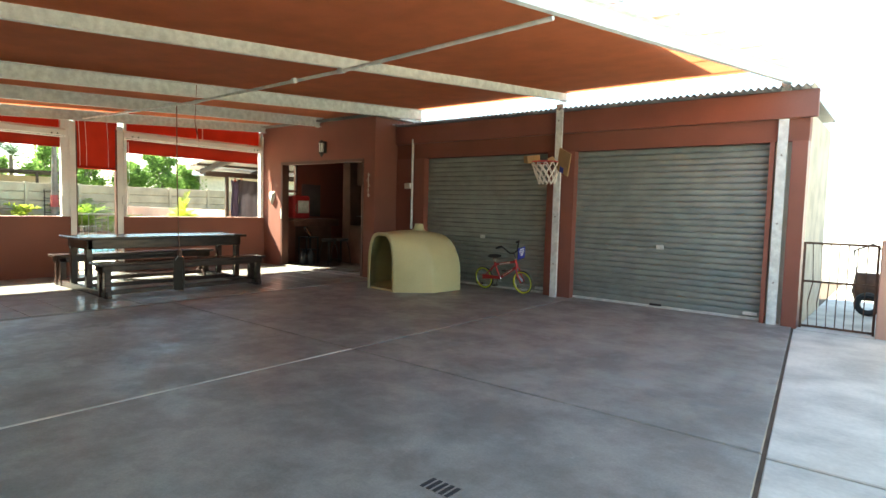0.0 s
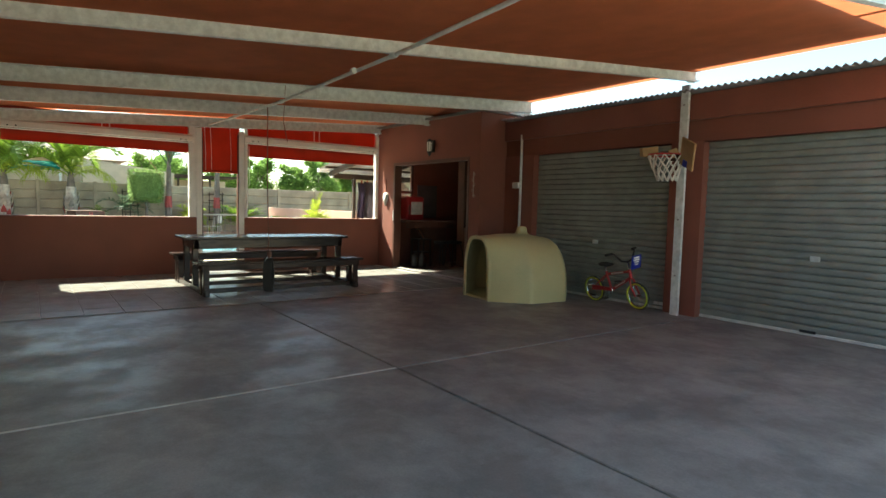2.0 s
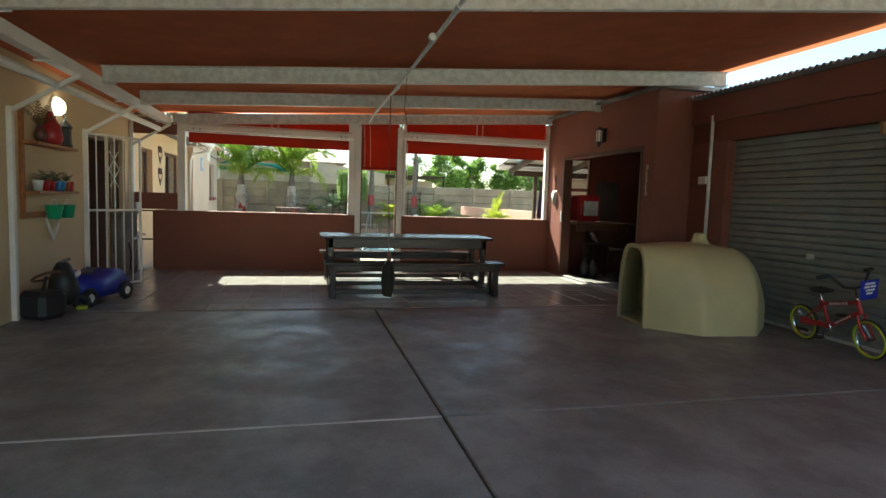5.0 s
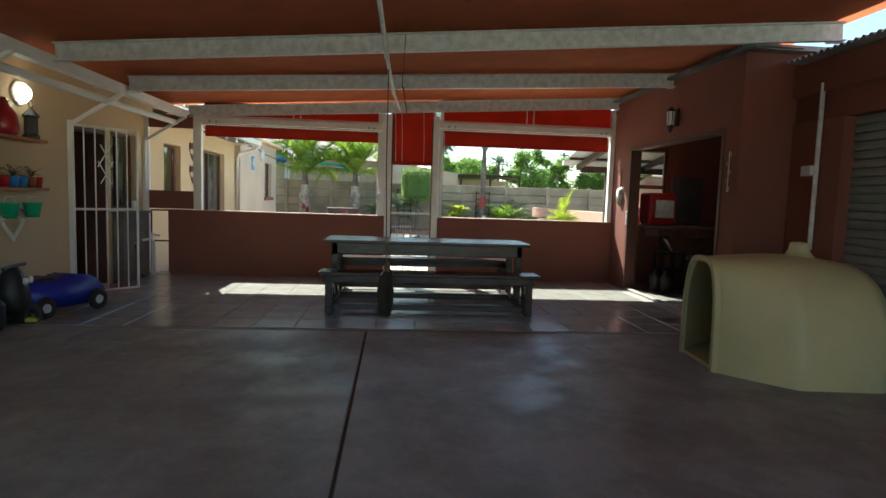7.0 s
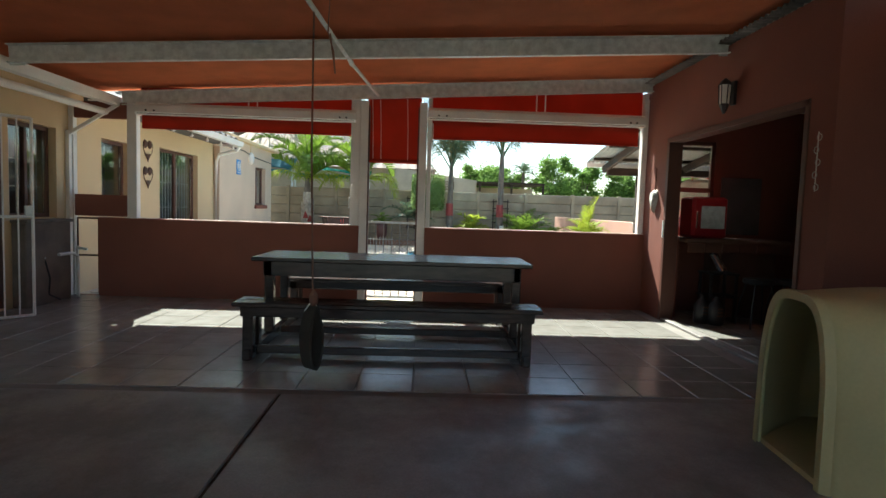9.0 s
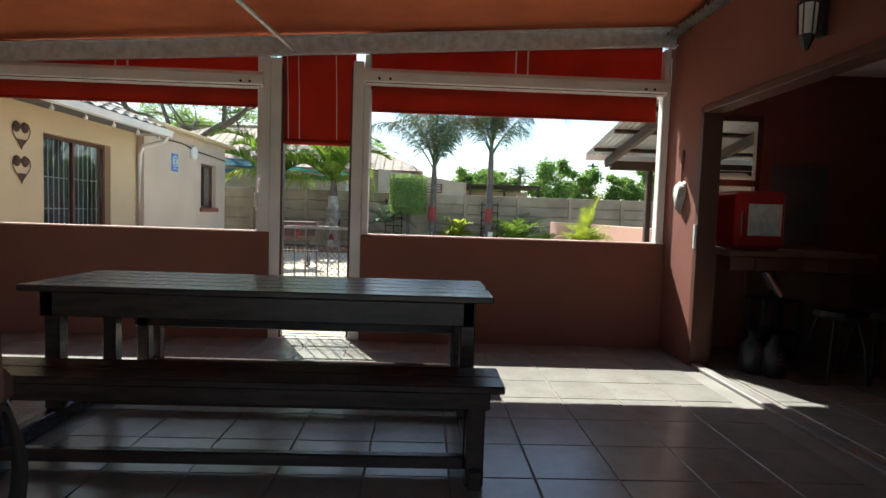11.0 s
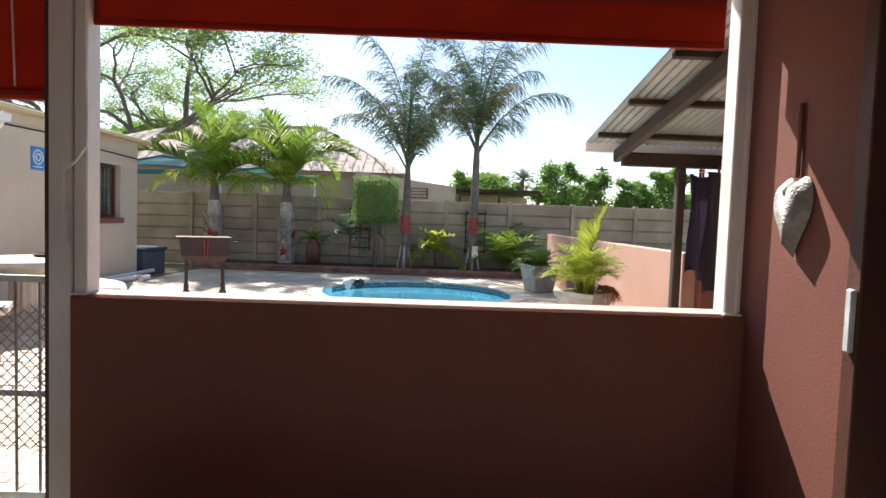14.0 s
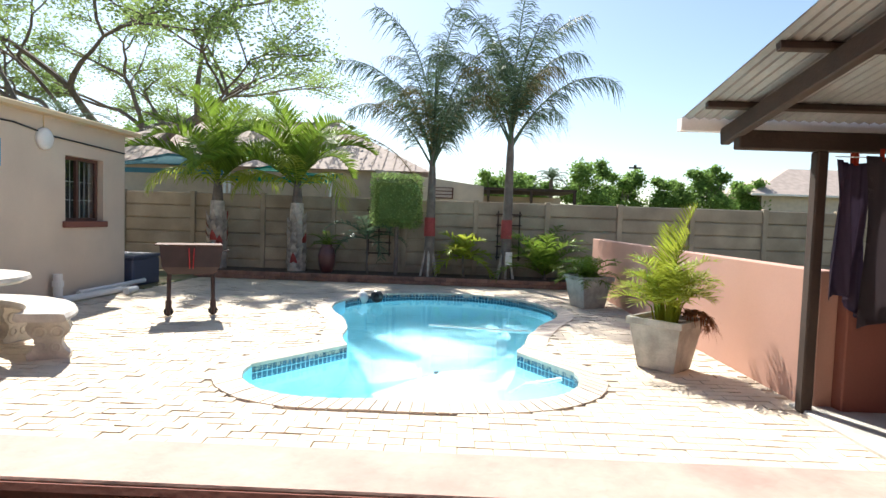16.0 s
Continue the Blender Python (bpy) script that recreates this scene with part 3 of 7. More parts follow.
def kennel():
    """A moulded kennel: an arched doorway that swells into a dome on an eight-sided foot."""
    t = thing("dog_kennel", "cream-yellow moulded plastic igloo dog kennel", "kennel", pose(-4.38, 7.55, 0, 0, 0, -5))
    n = 28

    def station(y):
        # half width, height and squareness of the arch at a distance behind the middle
        if y < -0.28:
            f = (y + 0.72) / 0.44
            return 0.30 + 0.41 * f ** 0.9, 0.875 + 0.035 * f, 0.52 + 0.2 * f
        if y < 0.32:
            f = (y + 0.28) / 0.6
            return 0.71, 0.91 + 0.02 * math.sin(math.pi * f) - 0.03 * f, 0.72 + 0.06 * math.sin(math.pi * f)
        f = (y - 0.32) / 0.4
        return 0.71 - 0.41 * f, 0.88 - 0.36 * f ** 2, 0.72

    def arch(bm, y, inset=0.0, lift=0.0):
        w, h, e = station(max(-0.72, min(0.72, y)))
        w, h = w - inset + lift, h - inset + lift
        ring = []
        for i in range(n + 1):
            a = math.pi * i / n
            c, q = math.cos(a), math.sin(a)
            z = h * (0.26 * min(1.0, q / 0.3) + 0.74 * max(0.0, q) ** (e + 0.35) * min(1.0, q / 0.2)) if 0 < i < n else 0.0
            ring.append(bm.verts.new((w * math.copysign(abs(c) ** e, c), y, z)))
        return ring

    def skin(bm, rings):
        for p, q in zip(rings, rings[1:]):
            for i in range(n):
                bm.faces.new((p[i], p[i + 1], q[i + 1], q[i]))

    ys = [-0.72 + 0.04 * k for k in range(37)]
    bm = bmesh.new()
    outer = [arch(bm, y) for y in ys]
    skin(bm, outer)
    bm.faces.new(outer[-1])
    inner = [arch(bm, y, 0.03) for y in ys[:-2]]
    skin(bm, inner[::-1])
    bm.faces.new(inner[-1][::-1])
    for i in range(n):
        bm.faces.new((outer[0][i], inner[0][i], inner[0][i + 1], outer[0][i + 1]))
    body = part("shell", bm, M["kennel"], t, smooth=True)
    bm = bmesh.new()
    hoop_rings = [arch(bm, -0.735, 0.03), arch(bm, -0.735, 0.0, 0.012), arch(bm, -0.70, 0.0, 0.014), arch(bm, -0.70, 0.03)]
    skin(bm, hoop_rings)
    bmesh.ops.recalc_face_normals(bm, faces=bm.faces[:])
    part("rim", bm, M["kennel"], body, "rolled lip round the doorway")
    part("floor_pan", prism(bmesh.new(), [(-0.27, -0.71), (0.27, -0.71), (0.66, -0.28), (0.66, 0.32), (0.27, 0.68), (-0.27, 0.68), (-0.66, 0.32), (-0.66, -0.28)], 0.002, 0.03), M["kennel"], t)
    for x in (-0.12, 0.08):
        part("bolt", nrod((x, -0.3, 0.028), (x, -0.3, 0.045), 0.022, seg=8), M["galv"], t)
    part("vent_cap", lathe(bmesh.new(), [(0.15, 0.885), (0.1, 0.92), (0.075, 0.965), (0.072, 1.0), (0.06, 1.02), (0.02, 1.025)], 16, Matrix.Translation((0.0, 0.06, 0))), M["kennel"], t, smooth=True)


kennel()

# ---- roller doors ----
def roller_door(x0, x1):
    t = thing("roller_door", "grey-green ribbed steel roller door, shut", "garage door", group="garage doors")
    y = Y_GAR + 0.13
    n = 27
    for i in range(n):
        z0, z1 = 0.03 + (DH - 0.03) * i / n, 0.03 + (DH - 0.03) * (i + 1) / n
        prof = [(0.012, z0), (-0.002, z0 + 0.005), (-0.011, z0 + 0.02), (-0.014, (z0 + z1) / 2), (-0.011, z1 - 0.014), (-0.001, z1 - 0.003), (0.012, z1 - 0.0005)]
        part("slat", extrude_profile(bmesh.new(), prof, x0 - 0.02, x1 + 0.02, lambda u, v, s: Vector((s, y + u, v))), M["roller"], t)
    part("bottom_rail", nbox(x0 - 0.01, x1 + 0.01, y - 0.02, y + 0.035, 0.003, 0.035, 0.004), M["galv"], t)
    for x in (x0 - 0.035, x1 + 0.005):
        part("guide", nbox(x, x + 0.03, y - 0.06, y + 0.04, 0.0, DH), M["maroon_gloss"], t)
    part("lock", nbox((x0 + x1) / 2 - 0.1, (x0 + x1) / 2 + 0.06, y - 0.035, y - 0.02, 0.03, 0.06, 0.004), M["black"], t, "small black lock bar")
    part("handle", nbox((x0 + x1) / 2 - 0.05, (x0 + x1) / 2 + 0.05, y - 0.03, y - 0.014, 0.8, 0.86, 0.006), M["galv"], t)
    part("bolt", nbox(x1 - 0.2, x1 - 0.04, y - 0.04, y - 0.016, 0.06, 0.1, 0.006), M["galv"], t, "steel sliding bolt")
    return t


for d in DOORS:
    roller_door(*d)

t = thing("fascia_board", "maroon painted fascia board under the iron roof edge", "fascia", kind="structure")
part("board", nbox(X_JUT + 0.005, 0.94, Y_GAR - 0.04, Y_GAR + 0.015, 2.42, 2.735, 0.008), M["maroon_gloss"], t)
bm = wave_sheet(bmesh.new(), 6.5, 0.6, 0.08, 0.034, 0.004, 6)
bmesh.ops.transform(bm, matrix=pose(X_JUT + 0.02, Y_GAR - 0.16, 2.766), verts=bm.verts[:])
structure("roof_edge_garage", bm, M["iron"], "weathered corrugated iron roof edge over the garage", "roof")
bm = wave_sheet(bmesh.new(), 3.75, 0.6, 0.08, 0.034, 0.004, 6)
bmesh.ops.transform(bm, matrix=pose(X_HALF - 0.22, Y_BRAAI - 0.1, ZB - 0.05), verts=bm.verts[:])
structure("roof_edge_room", bm, M["iron"], "weathered corrugated iron roof edge over the barbecue room", "roof")
for x, y in ((-2.26, Y_GAR - 0.11), (0.6, Y_GAR - 0.02)):
    t = thing("canopy_post", "galvanised channel post standing before the garage wall", "post", group="canopy posts")
    prof = [(-0.05, -0.04), (0.05, -0.04), (0.05, 0.0), (0.045, 0.0), (0.045, -0.035), (-0.045, -0.035), (-0.045, 0.0), (-0.05, 0.0)]
    part("shaft", extrude_profile(bmesh.new(), prof, 0.0, 2.84, lambda u, v, s, x=x, y=y: Vector((x + u, y + v + 0.04, s))), M["galv"], t)
    for z in (0.5, 1.2, 2.0, 2.6):
        part("bolt", nrod((x, y - 0.014, z), (x, y + 0.004, z), 0.012, seg=6), M["iron"], t)

# ---- house along the patio ----
Y_H = 0.5


def wall_with_holes(name, x0, x1, z0, z1, holes, y0, y1, material, label):
    """A wall along x with rectangular openings, cut into upright strips."""
    xs = sorted({x0, x1, *[h[0] for h in holes], *[h[1] for h in holes]})
    bm = bmesh.new()
    for a, b in zip(xs, xs[1:]):
        hs = sorted((h[2], h[3]) for h in holes if h[0] <= a + 1e-6 and h[1] >= b - 1e-6)
        z = z0
        for lo, hi in hs:
            if lo > z:
                box(bm, a, b, y0, y1, z, lo)
            z = hi
        if z < z1:
            box(bm, a, b, y0, y1, z, z1)
    bmesh.ops.remove_doubles(bm, verts=bm.verts[:], dist=0.0001)
    return structure(name, bm, material, label, "wall")


HOLES = [(-7.9, -7.04, 0.02, 2.02), (-8.78, -7.98, 0.98, 2.05), (-10.5, -9.75, 1.12, 2.05), (-13.1, -11.48, 0.6, 2.1)]
wall_with_holes("wall_house", -13.95, 9.0, -0.3, 2.75, HOLES, 0.26, Y_H, M["cream"], "cream plastered wall of the house")
wall_with_holes("wall_annex", -18.0, -13.95, -0.3, 2.62, [(-17.4, -16.5, 1.16, 2.13)], 0.38, 0.62, M["annex"], "pale cream plastered wall of the annex")
structure("wall_annex_end", nbox(-18.0, -17.8, -4.0, 0.38, -0.3, 2.62), M["annex"], "pale cream end wall of the annex", "wall")
structure("roof_annex", nbox(-18.25, -13.9, -4.0, 0.78, 2.62, 2.69, 0.01), M["cream"], "flat roof slab of the annex with a pale edge", "roof")
structure("wall_house_back", nbox(-17.8, 9.0, -4.2, -4.0, -0.3, 2.75), M["cream"], "cream back wall of the house", "wall")
structure("wall_house_east", nbox(8.8, 9.0, -4.0, 0.26, -0.3, 2.75), M["cream"], "cream end wall of the house", "wall")
structure("floor_house", nbox(-17.8, 8.8, -4.0, 0.26, -0.05, 0.01), M["tile"], "floor inside the house", "floor")


def window(name, x0, x1, z0, z1, y, mullions, bars, label, sill=True):
    """A brown framed window set back in its opening, with panes, burglar bars and sill."""
    t = thing(name, label, "window", kind="structure")
    f = 0.05
    yb = y - 0.12
    frame_parts = [(x0, x0 + f, z0, z1), (x1 - f, x1, z0, z1), (x0 + f, x1 - f, z0, z0 + f), (x0 + f, x1 - f, z1 - f, z1)]
    xs = [x0 + f] + [x0 + (x1 - x0) * k for k in mullions] + [x1 - f]
    for k in mullions:
        x = x0 + (x1 - x0) * k
        frame_parts.append((x - f / 2, x + f / 2, z0 + f, z1 - f))
    for a, b, c, d in frame_parts:
        part("frame", nbox(a, b, yb - 0.03, yb + 0.03, c, d, 0.005), M["brown_frame"], t)
    for a, b in zip(xs, xs[1:]):
        p = part("pane", nbox(a + 0.005, b - 0.005, yb - 0.004, yb + 0.004, z0 + f, z1 - f), M["glass"], t)
        p.visible_shadow = False
    n = int((x1 - x0) / 0.11)
    if bars:
        for i in range(1, n):
            x = x0 + (x1 - x0) * i / n
            part("burglar_bar", nrod((x, yb - 0.05, z0 + f), (x, yb - 0.05, z1 - f), 0.006, seg=5), M["white"], t)
        for k in (0.33, 0.62):
            z = z0 + (z1 - z0) * k
            part("cross_bar", nrod((x0 + f, yb - 0.055, z), (x1 - f, yb - 0.055, z), 0.006, seg=5), M["white"], t)
    if sill:
        part("sill", nbox(x0 - 0.06, x1 + 0.06, y - 0.1, y + 0.05, z0 - 0.09, z0 + 0.004, 0.012), M["maroon"], t)
    return t


window("window_1", -8.78, -7.98, 0.98, 2.05, Y_H, (0.5,), True, "brown framed house window with white burglar bars", False)
window("window_2", -10.5, -9.75, 1.12, 2.05, Y_H, (), False, "brown framed window with a maroon sill")
window("window_3", -13.1, -11.48, 0.6, 2.1, Y_H, (0.5,), True, "wide brown framed window with white burglar bars", False)
window("window_4", -17.4, -16.5, 1.16, 2.13, 0.62, (0.55,), True, "small brown annex window with burglar bars")
M["dark_sheet"] = mat("dark_grey_sheet", (0.1, 0.1, 0.1), 0.9, vary=0.3, stretch=(8, 1, 1))
# dark sheets added behind the panes: their colour stands in for unlit rooms
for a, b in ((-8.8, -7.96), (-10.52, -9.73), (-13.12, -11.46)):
    structure("curtain", nbox(a, b, 0.1, 0.12, 0.3, 2.2), M["dark_sheet"], "dark grey sheet standing in for the dim room behind the house window", "curtain")
structure("curtain", nbox(-17.5, -16.4, 0.2, 0.22, 0.8, 2.3), M["black"], "black sheet standing in for the dim room behind the annex window", "curtain")

# tiled house roof with gutter and downpipe
def house_roof():
    t = thing("house_roof", "dark concrete tile roof of the house", "roof", kind="structure")
    slope = math.radians(22)
    ye, ze = 1.0, 2.5
    for r in range(9):
        bm = bmesh.new()
        d0, d1 = r * 0.32, (r + 1) * 0.32 + 0.05
        for i in range(15):
            x = -13.95 + i * 0.31
            lift = 0.025
            a = Vector((x, ye - d0 * math.cos(slope), ze + d0 * math.sin(slope) + lift))
            b = Vector((x, ye - d1 * math.cos(slope), ze + d1 * math.sin(slope)))
            pr = [(0, 0), (0.08, 0.03), (0.16, 0.03), (0.24, 0.0), (0.305, 0.0)]
            lo = [bm.verts.new(a + Vector((u, 0, v))) for u, v in pr]
            hi = [bm.verts.new(b + Vector((u, 0, v))) for u, v in pr]
            un = [bm.verts.new(a + Vector((u, 0, v - 0.02))) for u, v in pr]
            for k in range(4):
                bm.faces.new((lo[k], lo[k + 1], hi[k + 1], hi[k]))
                bm.faces.new((un[k], un[k + 1], lo[k + 1], lo[k]))
        part("tile_course", bm, M["roof_tile"], t)
    bm = bmesh.new()
    prism(bm, [(0.92, 2.42), (-4.2, 2.42), (-1.6, 3.5)], -13.9, -9.35, Matrix(((0, 0, 1, 0), (1, 0, 0, 0), (0, 1, 0, 0), (0, 0, 0, 1))))
    part("roof_core", bm, M["roof_tile"], t)
    bm = bmesh.new()
    prism(bm, [(0.28, 2.76), (-4.2, 2.76), (-1.6, 3.6)], -9.35, 9.0, Matrix(((0, 0, 1, 0), (1, 0, 0, 0), (0, 1, 0, 0), (0, 0, 0, 1))))
    part("roof_core", bm, M["roof_tile"], t)
    part("barge_board", nbox(-14.0, -13.93, -4.0, 1.0, 2.38, 2.52), M["white"], t)


house_roof()
def gutter(name, x0, x1, y, z, label):
    t = thing(name, label, "gutter")
    prof = [(0.0, 0.0), (0.1, 0.0), (0.115, 0.1), (0.107, 0.1), (0.094, 0.008), (0.008, 0.008), (0.006, 0.1), (-0.004, 0.1)]
    part("trough", extrude_profile(bmesh.new(), prof, x0, x1, lambda u, v, s: Vector((s, y + u, z + v))), M["white"], t)
    return t


g = gutter("house_gutter", -13.98, -9.3, 1.0, 2.38, "white gutter along the eaves of the house")
part("downpipe", ntube([(-13.9, 1.05, 2.38), (-13.9, 1.0, 2.3), (-13.92, 0.62, 2.2), (-13.92, 0.56, 2.05), (-13.92, 0.56, 0.0)], 0.035, 10), M["white"], g)
for i in range(6):
    t = thing("eaves_bulb", "small clear bulb hanging under the eaves", "light bulb", group="eaves bulbs")
    x = -10.2 - i * 0.7
    part("bulb", lathe(bmesh.new(), [(0.006, 0.09), (0.012, 0.06), (0.028, 0.03), (0.03, 0.015), (0.012, 0.0)], 10, Matrix.Translation((x, 0.98, 2.3))), M["white"], t, smooth=True)
g = gutter("canopy_gutter", -9.25, 6.0, 1.02, 2.38, "white gutter under the low edge of the canopy")
for x in (-8.6, -6.6, -4.4, -2.0):
    part("bracket", nbox(x - 0.012, x + 0.012, 0.99, 1.15, 2.36, 2.375), M["white"], g)
part("overflow_pipe", ntube([(-9.2, 0.95, 2.3), (-3.0, 0.9, 2.27), (2, 0.9, 2.25)], 0.04, 10), M["white"], g)
structure("soffit_house", nbox(-13.95, -9.3, Y_H, 0.9, 2.52, 2.54), M["cream"], "cream soffit under the eaves", "ceiling")
for x in (-8.98, -7.0, -5.05, -2.9):
    t = thing("canopy_brace", "white steel brace from the house wall to the canopy edge", "brace", group="canopy braces")
    part("strut", nbox(-0.02, 0.02, -0.02, 0.02, 0, 0.72, 0.003, look((x, 0.52, 2.0), (x, 1.12, 2.38)) @ pose(0, 0, -0.72)), M["white"], t)
    part("wall_post", nbox(x - 0.03, x + 0.03, Y_H, Y_H + 0.05, 0.0, 2.05, 0.004), M["white"], t)

# ---- yard ----
def pool_edge(a, grow=0.0):
    """Distance from the pool's middle to its kidney-shaped rim."""
    c = Vector((-15.2, 6.15))
    d = Vector((math.cos(a), math.sin(a)))
    lobes = ((-17.1, 6.2, 1.72), (-13.26, 5.3, 0.78), (-13.36, 6.68, 0.79), (-13.5, 6.08, 1.0), (-14.9, 6.12, 1.05), (-15.9, 6.18, 1.25))
    r = 0.2
    while r < 6:
        p = c + d * r
        v = -math.log(sum(math.exp(-((p - Vector(l[:2])).length - l[2] - grow) * 9) for l in lobes)) / 9
        if v > 0:
            return p.x, p.y
        r += 0.01
    return p.x, p.y


N = 96
RIM = [pool_edge(2 * math.pi * i / N) for i in range(N)]
OUT = [pool_edge(2 * math.pi * i / N, 0.24) for i in range(N)]


def in_ring(x, y, ring):
    inside = False
    for (ax, ay), (bx, by) in zip(ring, ring[1:] + ring[:1]):
        if (ay > y) != (by > y) and x < ax + (y - ay) * (bx - ax) / (by - ay):
            inside = not inside
    return inside


def ring_faces(bm, ra, za, rb, zb, mi=0):
    a = [bm.verts.new((x, y, za)) for x, y in ra]
    b = [bm.verts.new((x, y, zb)) for x, y in rb]
    for i in range(len(a)):
        f = bm.faces.new((a[i], a[(i + 1) % len(a)], b[(i + 1) % len(a)], b[i]))
        f.material_index = mi
    return a, b


def pool():
    t = thing("swimming_pool", "kidney-shaped blue swimming pool with brick coping", "pool", kind="structure")
    bm = bmesh.new()
    cx, cy = -15.2, 6.15
    steps = [(1.0, -0.2), (0.97, -0.75), (0.9, -1.15), (0.7, -1.35), (0.35, -1.45), (0.02, -1.5)]
    rings = [[(cx + (x - cx) * k, cy + (y - cy) * k) for x, y in RIM] for k, _ in steps]
    for (ra, (ka, za)), (rb, (kb, zb)) in zip(zip(rings, steps), list(zip(rings, steps))[1:]):
        ring_faces(bm, ra, za, rb, zb)
    bmesh.ops.remove_doubles(bm, verts=bm.verts[:], dist=0.0005)
    bmesh.ops.recalc_face_normals(bm, faces=bm.faces[:])
    for f in bm.faces:
        f.normal_flip()
    part("shell", bm, M["pool"], t, smooth=True)
    bm = bmesh.new()
    for row in range(3):
        for i in range(N):
            (ax, ay), (bx, by) = RIM[i], RIM[(i + 1) % N]
            k = max(1, round(math.hypot(bx - ax, by - ay) / 0.055))
            for j in range(k):
                f0, f1 = (j + 0.06) / k, (j + 0.94) / k
                z0, z1 = -0.2 + row * 0.06 + 0.003, -0.2 + (row + 1) * 0.06 - 0.003
                bm.faces.new([bm.verts.new((ax + (bx - ax) * f, ay + (by - ay) * f, z)) for f, z in ((f0, z0), (f1, z0), (f1, z1), (f0, z1))])
    tagged(part("mosaic_band", bm, M["mosaic"], t, "dark blue mosaic tiles at the waterline"), kind="stuff")
    bm = bmesh.new()
    ring_faces(bm, [(x * 1.0005, y * 1.0005) for x, y in RIM], -0.4, [(x * 1.0005, y * 1.0005) for x, y in RIM], -0.02)
    part("band_backing", bm, M["pool"], t)
    bm = bmesh.new()
    bm.faces.new([bm.verts.new((x, y, -0.12)) for x, y in RIM])
    w = part("water", bm, M["water"], t, "clear turquoise water")
    w.visible_shadow = False
    # coping of bricks set across the rim
    for i in range(N):
        (ax, ay), (bx, by) = RIM[i], RIM[(i + 1) % N]
        (cx2, cy2), (dx, dy) = OUT[i], OUT[(i + 1) % N]
        k = max(1, round(math.hypot(bx - ax, by - ay) / 0.11))
        for j in range(k):
            f0, f1 = (j + 0.05) / k, (j + 0.95) / k
            lerp = lambda p, q, f: (p[0] + (q[0] - p[0]) * f, p[1] + (q[1] - p[1]) * f)
            o = [lerp((ax, ay), (bx, by), f0), lerp((ax, ay), (bx, by), f1), lerp((cx2, cy2), (dx, dy), f1), lerp((cx2, cy2), (dx, dy), f0)]
            part("coping_brick", prism(bmesh.new(), o, -0.06, 0.006 + 0.003 * random.random()), M["coping"], t)
    bm = bmesh.new()
    ring_faces(bm, RIM, -0.002, OUT, -0.002)
    part("coping_mortar", bm, M["sand"], t)


pool()
# bedding sand under the paving, with the pool left open
bm = bmesh.new()
big = [(-15.2 + 30 * math.cos(2 * math.pi * i / N), 6.15 + 30 * math.sin(2 * math.pi * i / N)) for i in range(N)]
clip = [(min(max(x, -21.05), X_HALF - T_HALF), min(max(y, 0.4), 12.0)) for x, y in big]
ring_faces(bm, OUT, -0.012, clip, -0.012)
structure("paving_bed", bm, M["sand"], "sand joints of the pool paving", "paving")
structure("yard_soil", nbox(-60, -20.95, -60, 60, -0.3, -0.05), M["grass"], "rough grass beyond the fence", "ground")
structure("yard_soil", nbox(-21.0, X_HALF - T_HALF, 12.0, 60, -0.3, -0.05), M["grass"], "rough grass beside the yard", "ground")
structure("yard_lawn", nbox(-21.0, -18.05, -4, 0.95, -0.3, 0.01), M["grass"], "patchy grass beside the annex", "lawn")

# raised bed with brick edging below the fence
X_BED, X_F = -20.15, -21.2
structure("bed_soil", nbox(X_F, X_BED - 0.06, 0.9, 9.0, -0.2, 0.14), M["soil"], "dark planting bed along the fence", "bed")
bed = thing("bed_edging", "low brick edging of the planting bed", "edging", kind="structure")
M["bed_brick"] = mat("bed_brick", (0.3, 0.16, 0.11), 0.9, vary=0.35, scale=5, fine=50, bump=0.4, piece=0.4)
edge_brick = nbox(-0.055, 0.055, -0.105, 0.105, 0, 0.075, 0.006)
edge_me = bpy.data.meshes.new("brick")
edge_brick.to_mesh(edge_me)
edge_brick.free()
edge_me.materials.append(M["bed_brick"])
for row in range(2):
    for i in range(37):
        o = new("brick", edge_me)
        o.parent = bed
        o.matrix_basis = pose(X_BED + random.uniform(-0.006, 0.006), 0.95 + i * 0.217 + row * 0.1, 0.0 + row * 0.08, 0, 0, random.uniform(-2, 2))

# precast slab fence
def fence():
    t = thing("slab_fence", "weathered precast concrete slab fence with posts", "fence", kind="structure")
    y = 1.95 - 8 * 1.605
    while y < 26:
        h = 1.79
        part("post", nbox(X_F - 0.06, X_F + 0.075, y - 0.055, y + 0.055, -0.3, h + 0.04, 0.01), M["fence"], t)
        part("back_skin", nbox(X_F - 0.034, X_F - 0.024, y + 0.03, y + 1.575, 0.0, h - 0.01), M["fence"], t)
        for i in range(6):
            z0 = 0.02 + (h - 0.02) * i / 6
            part("slab", nbox(X_F - 0.02, X_F + 0.025, y + 0.03, y + 1.575, z0 + 0.007, z0 + (h - 0.02) / 6 - 0.007 + (0.0 if i < 5 else 0.015), 0.02, Matrix.Translation((random.uniform(-0.009, 0.009), 0, 0))), M["fence"], t)
        y += 1.605


fence()

# terracotta garden wall and lean-to
structure("wall_garden", nbox(-20.0, -12.66, 9.13, 9.28, -0.2, 1.08, 0.01), M["pink"], "terracotta painted garden wall beside the pool", "wall")
# maroon here puts the shade of this wall's unlit side into its colour
structure("wall_garden_2", nbox(-12.70, -12.55, 9.275, 12.5, -0.2, 1.06, 0.01), M["maroon"], "low wall under the lean-to, coloured maroon for its shaded side", "wall")


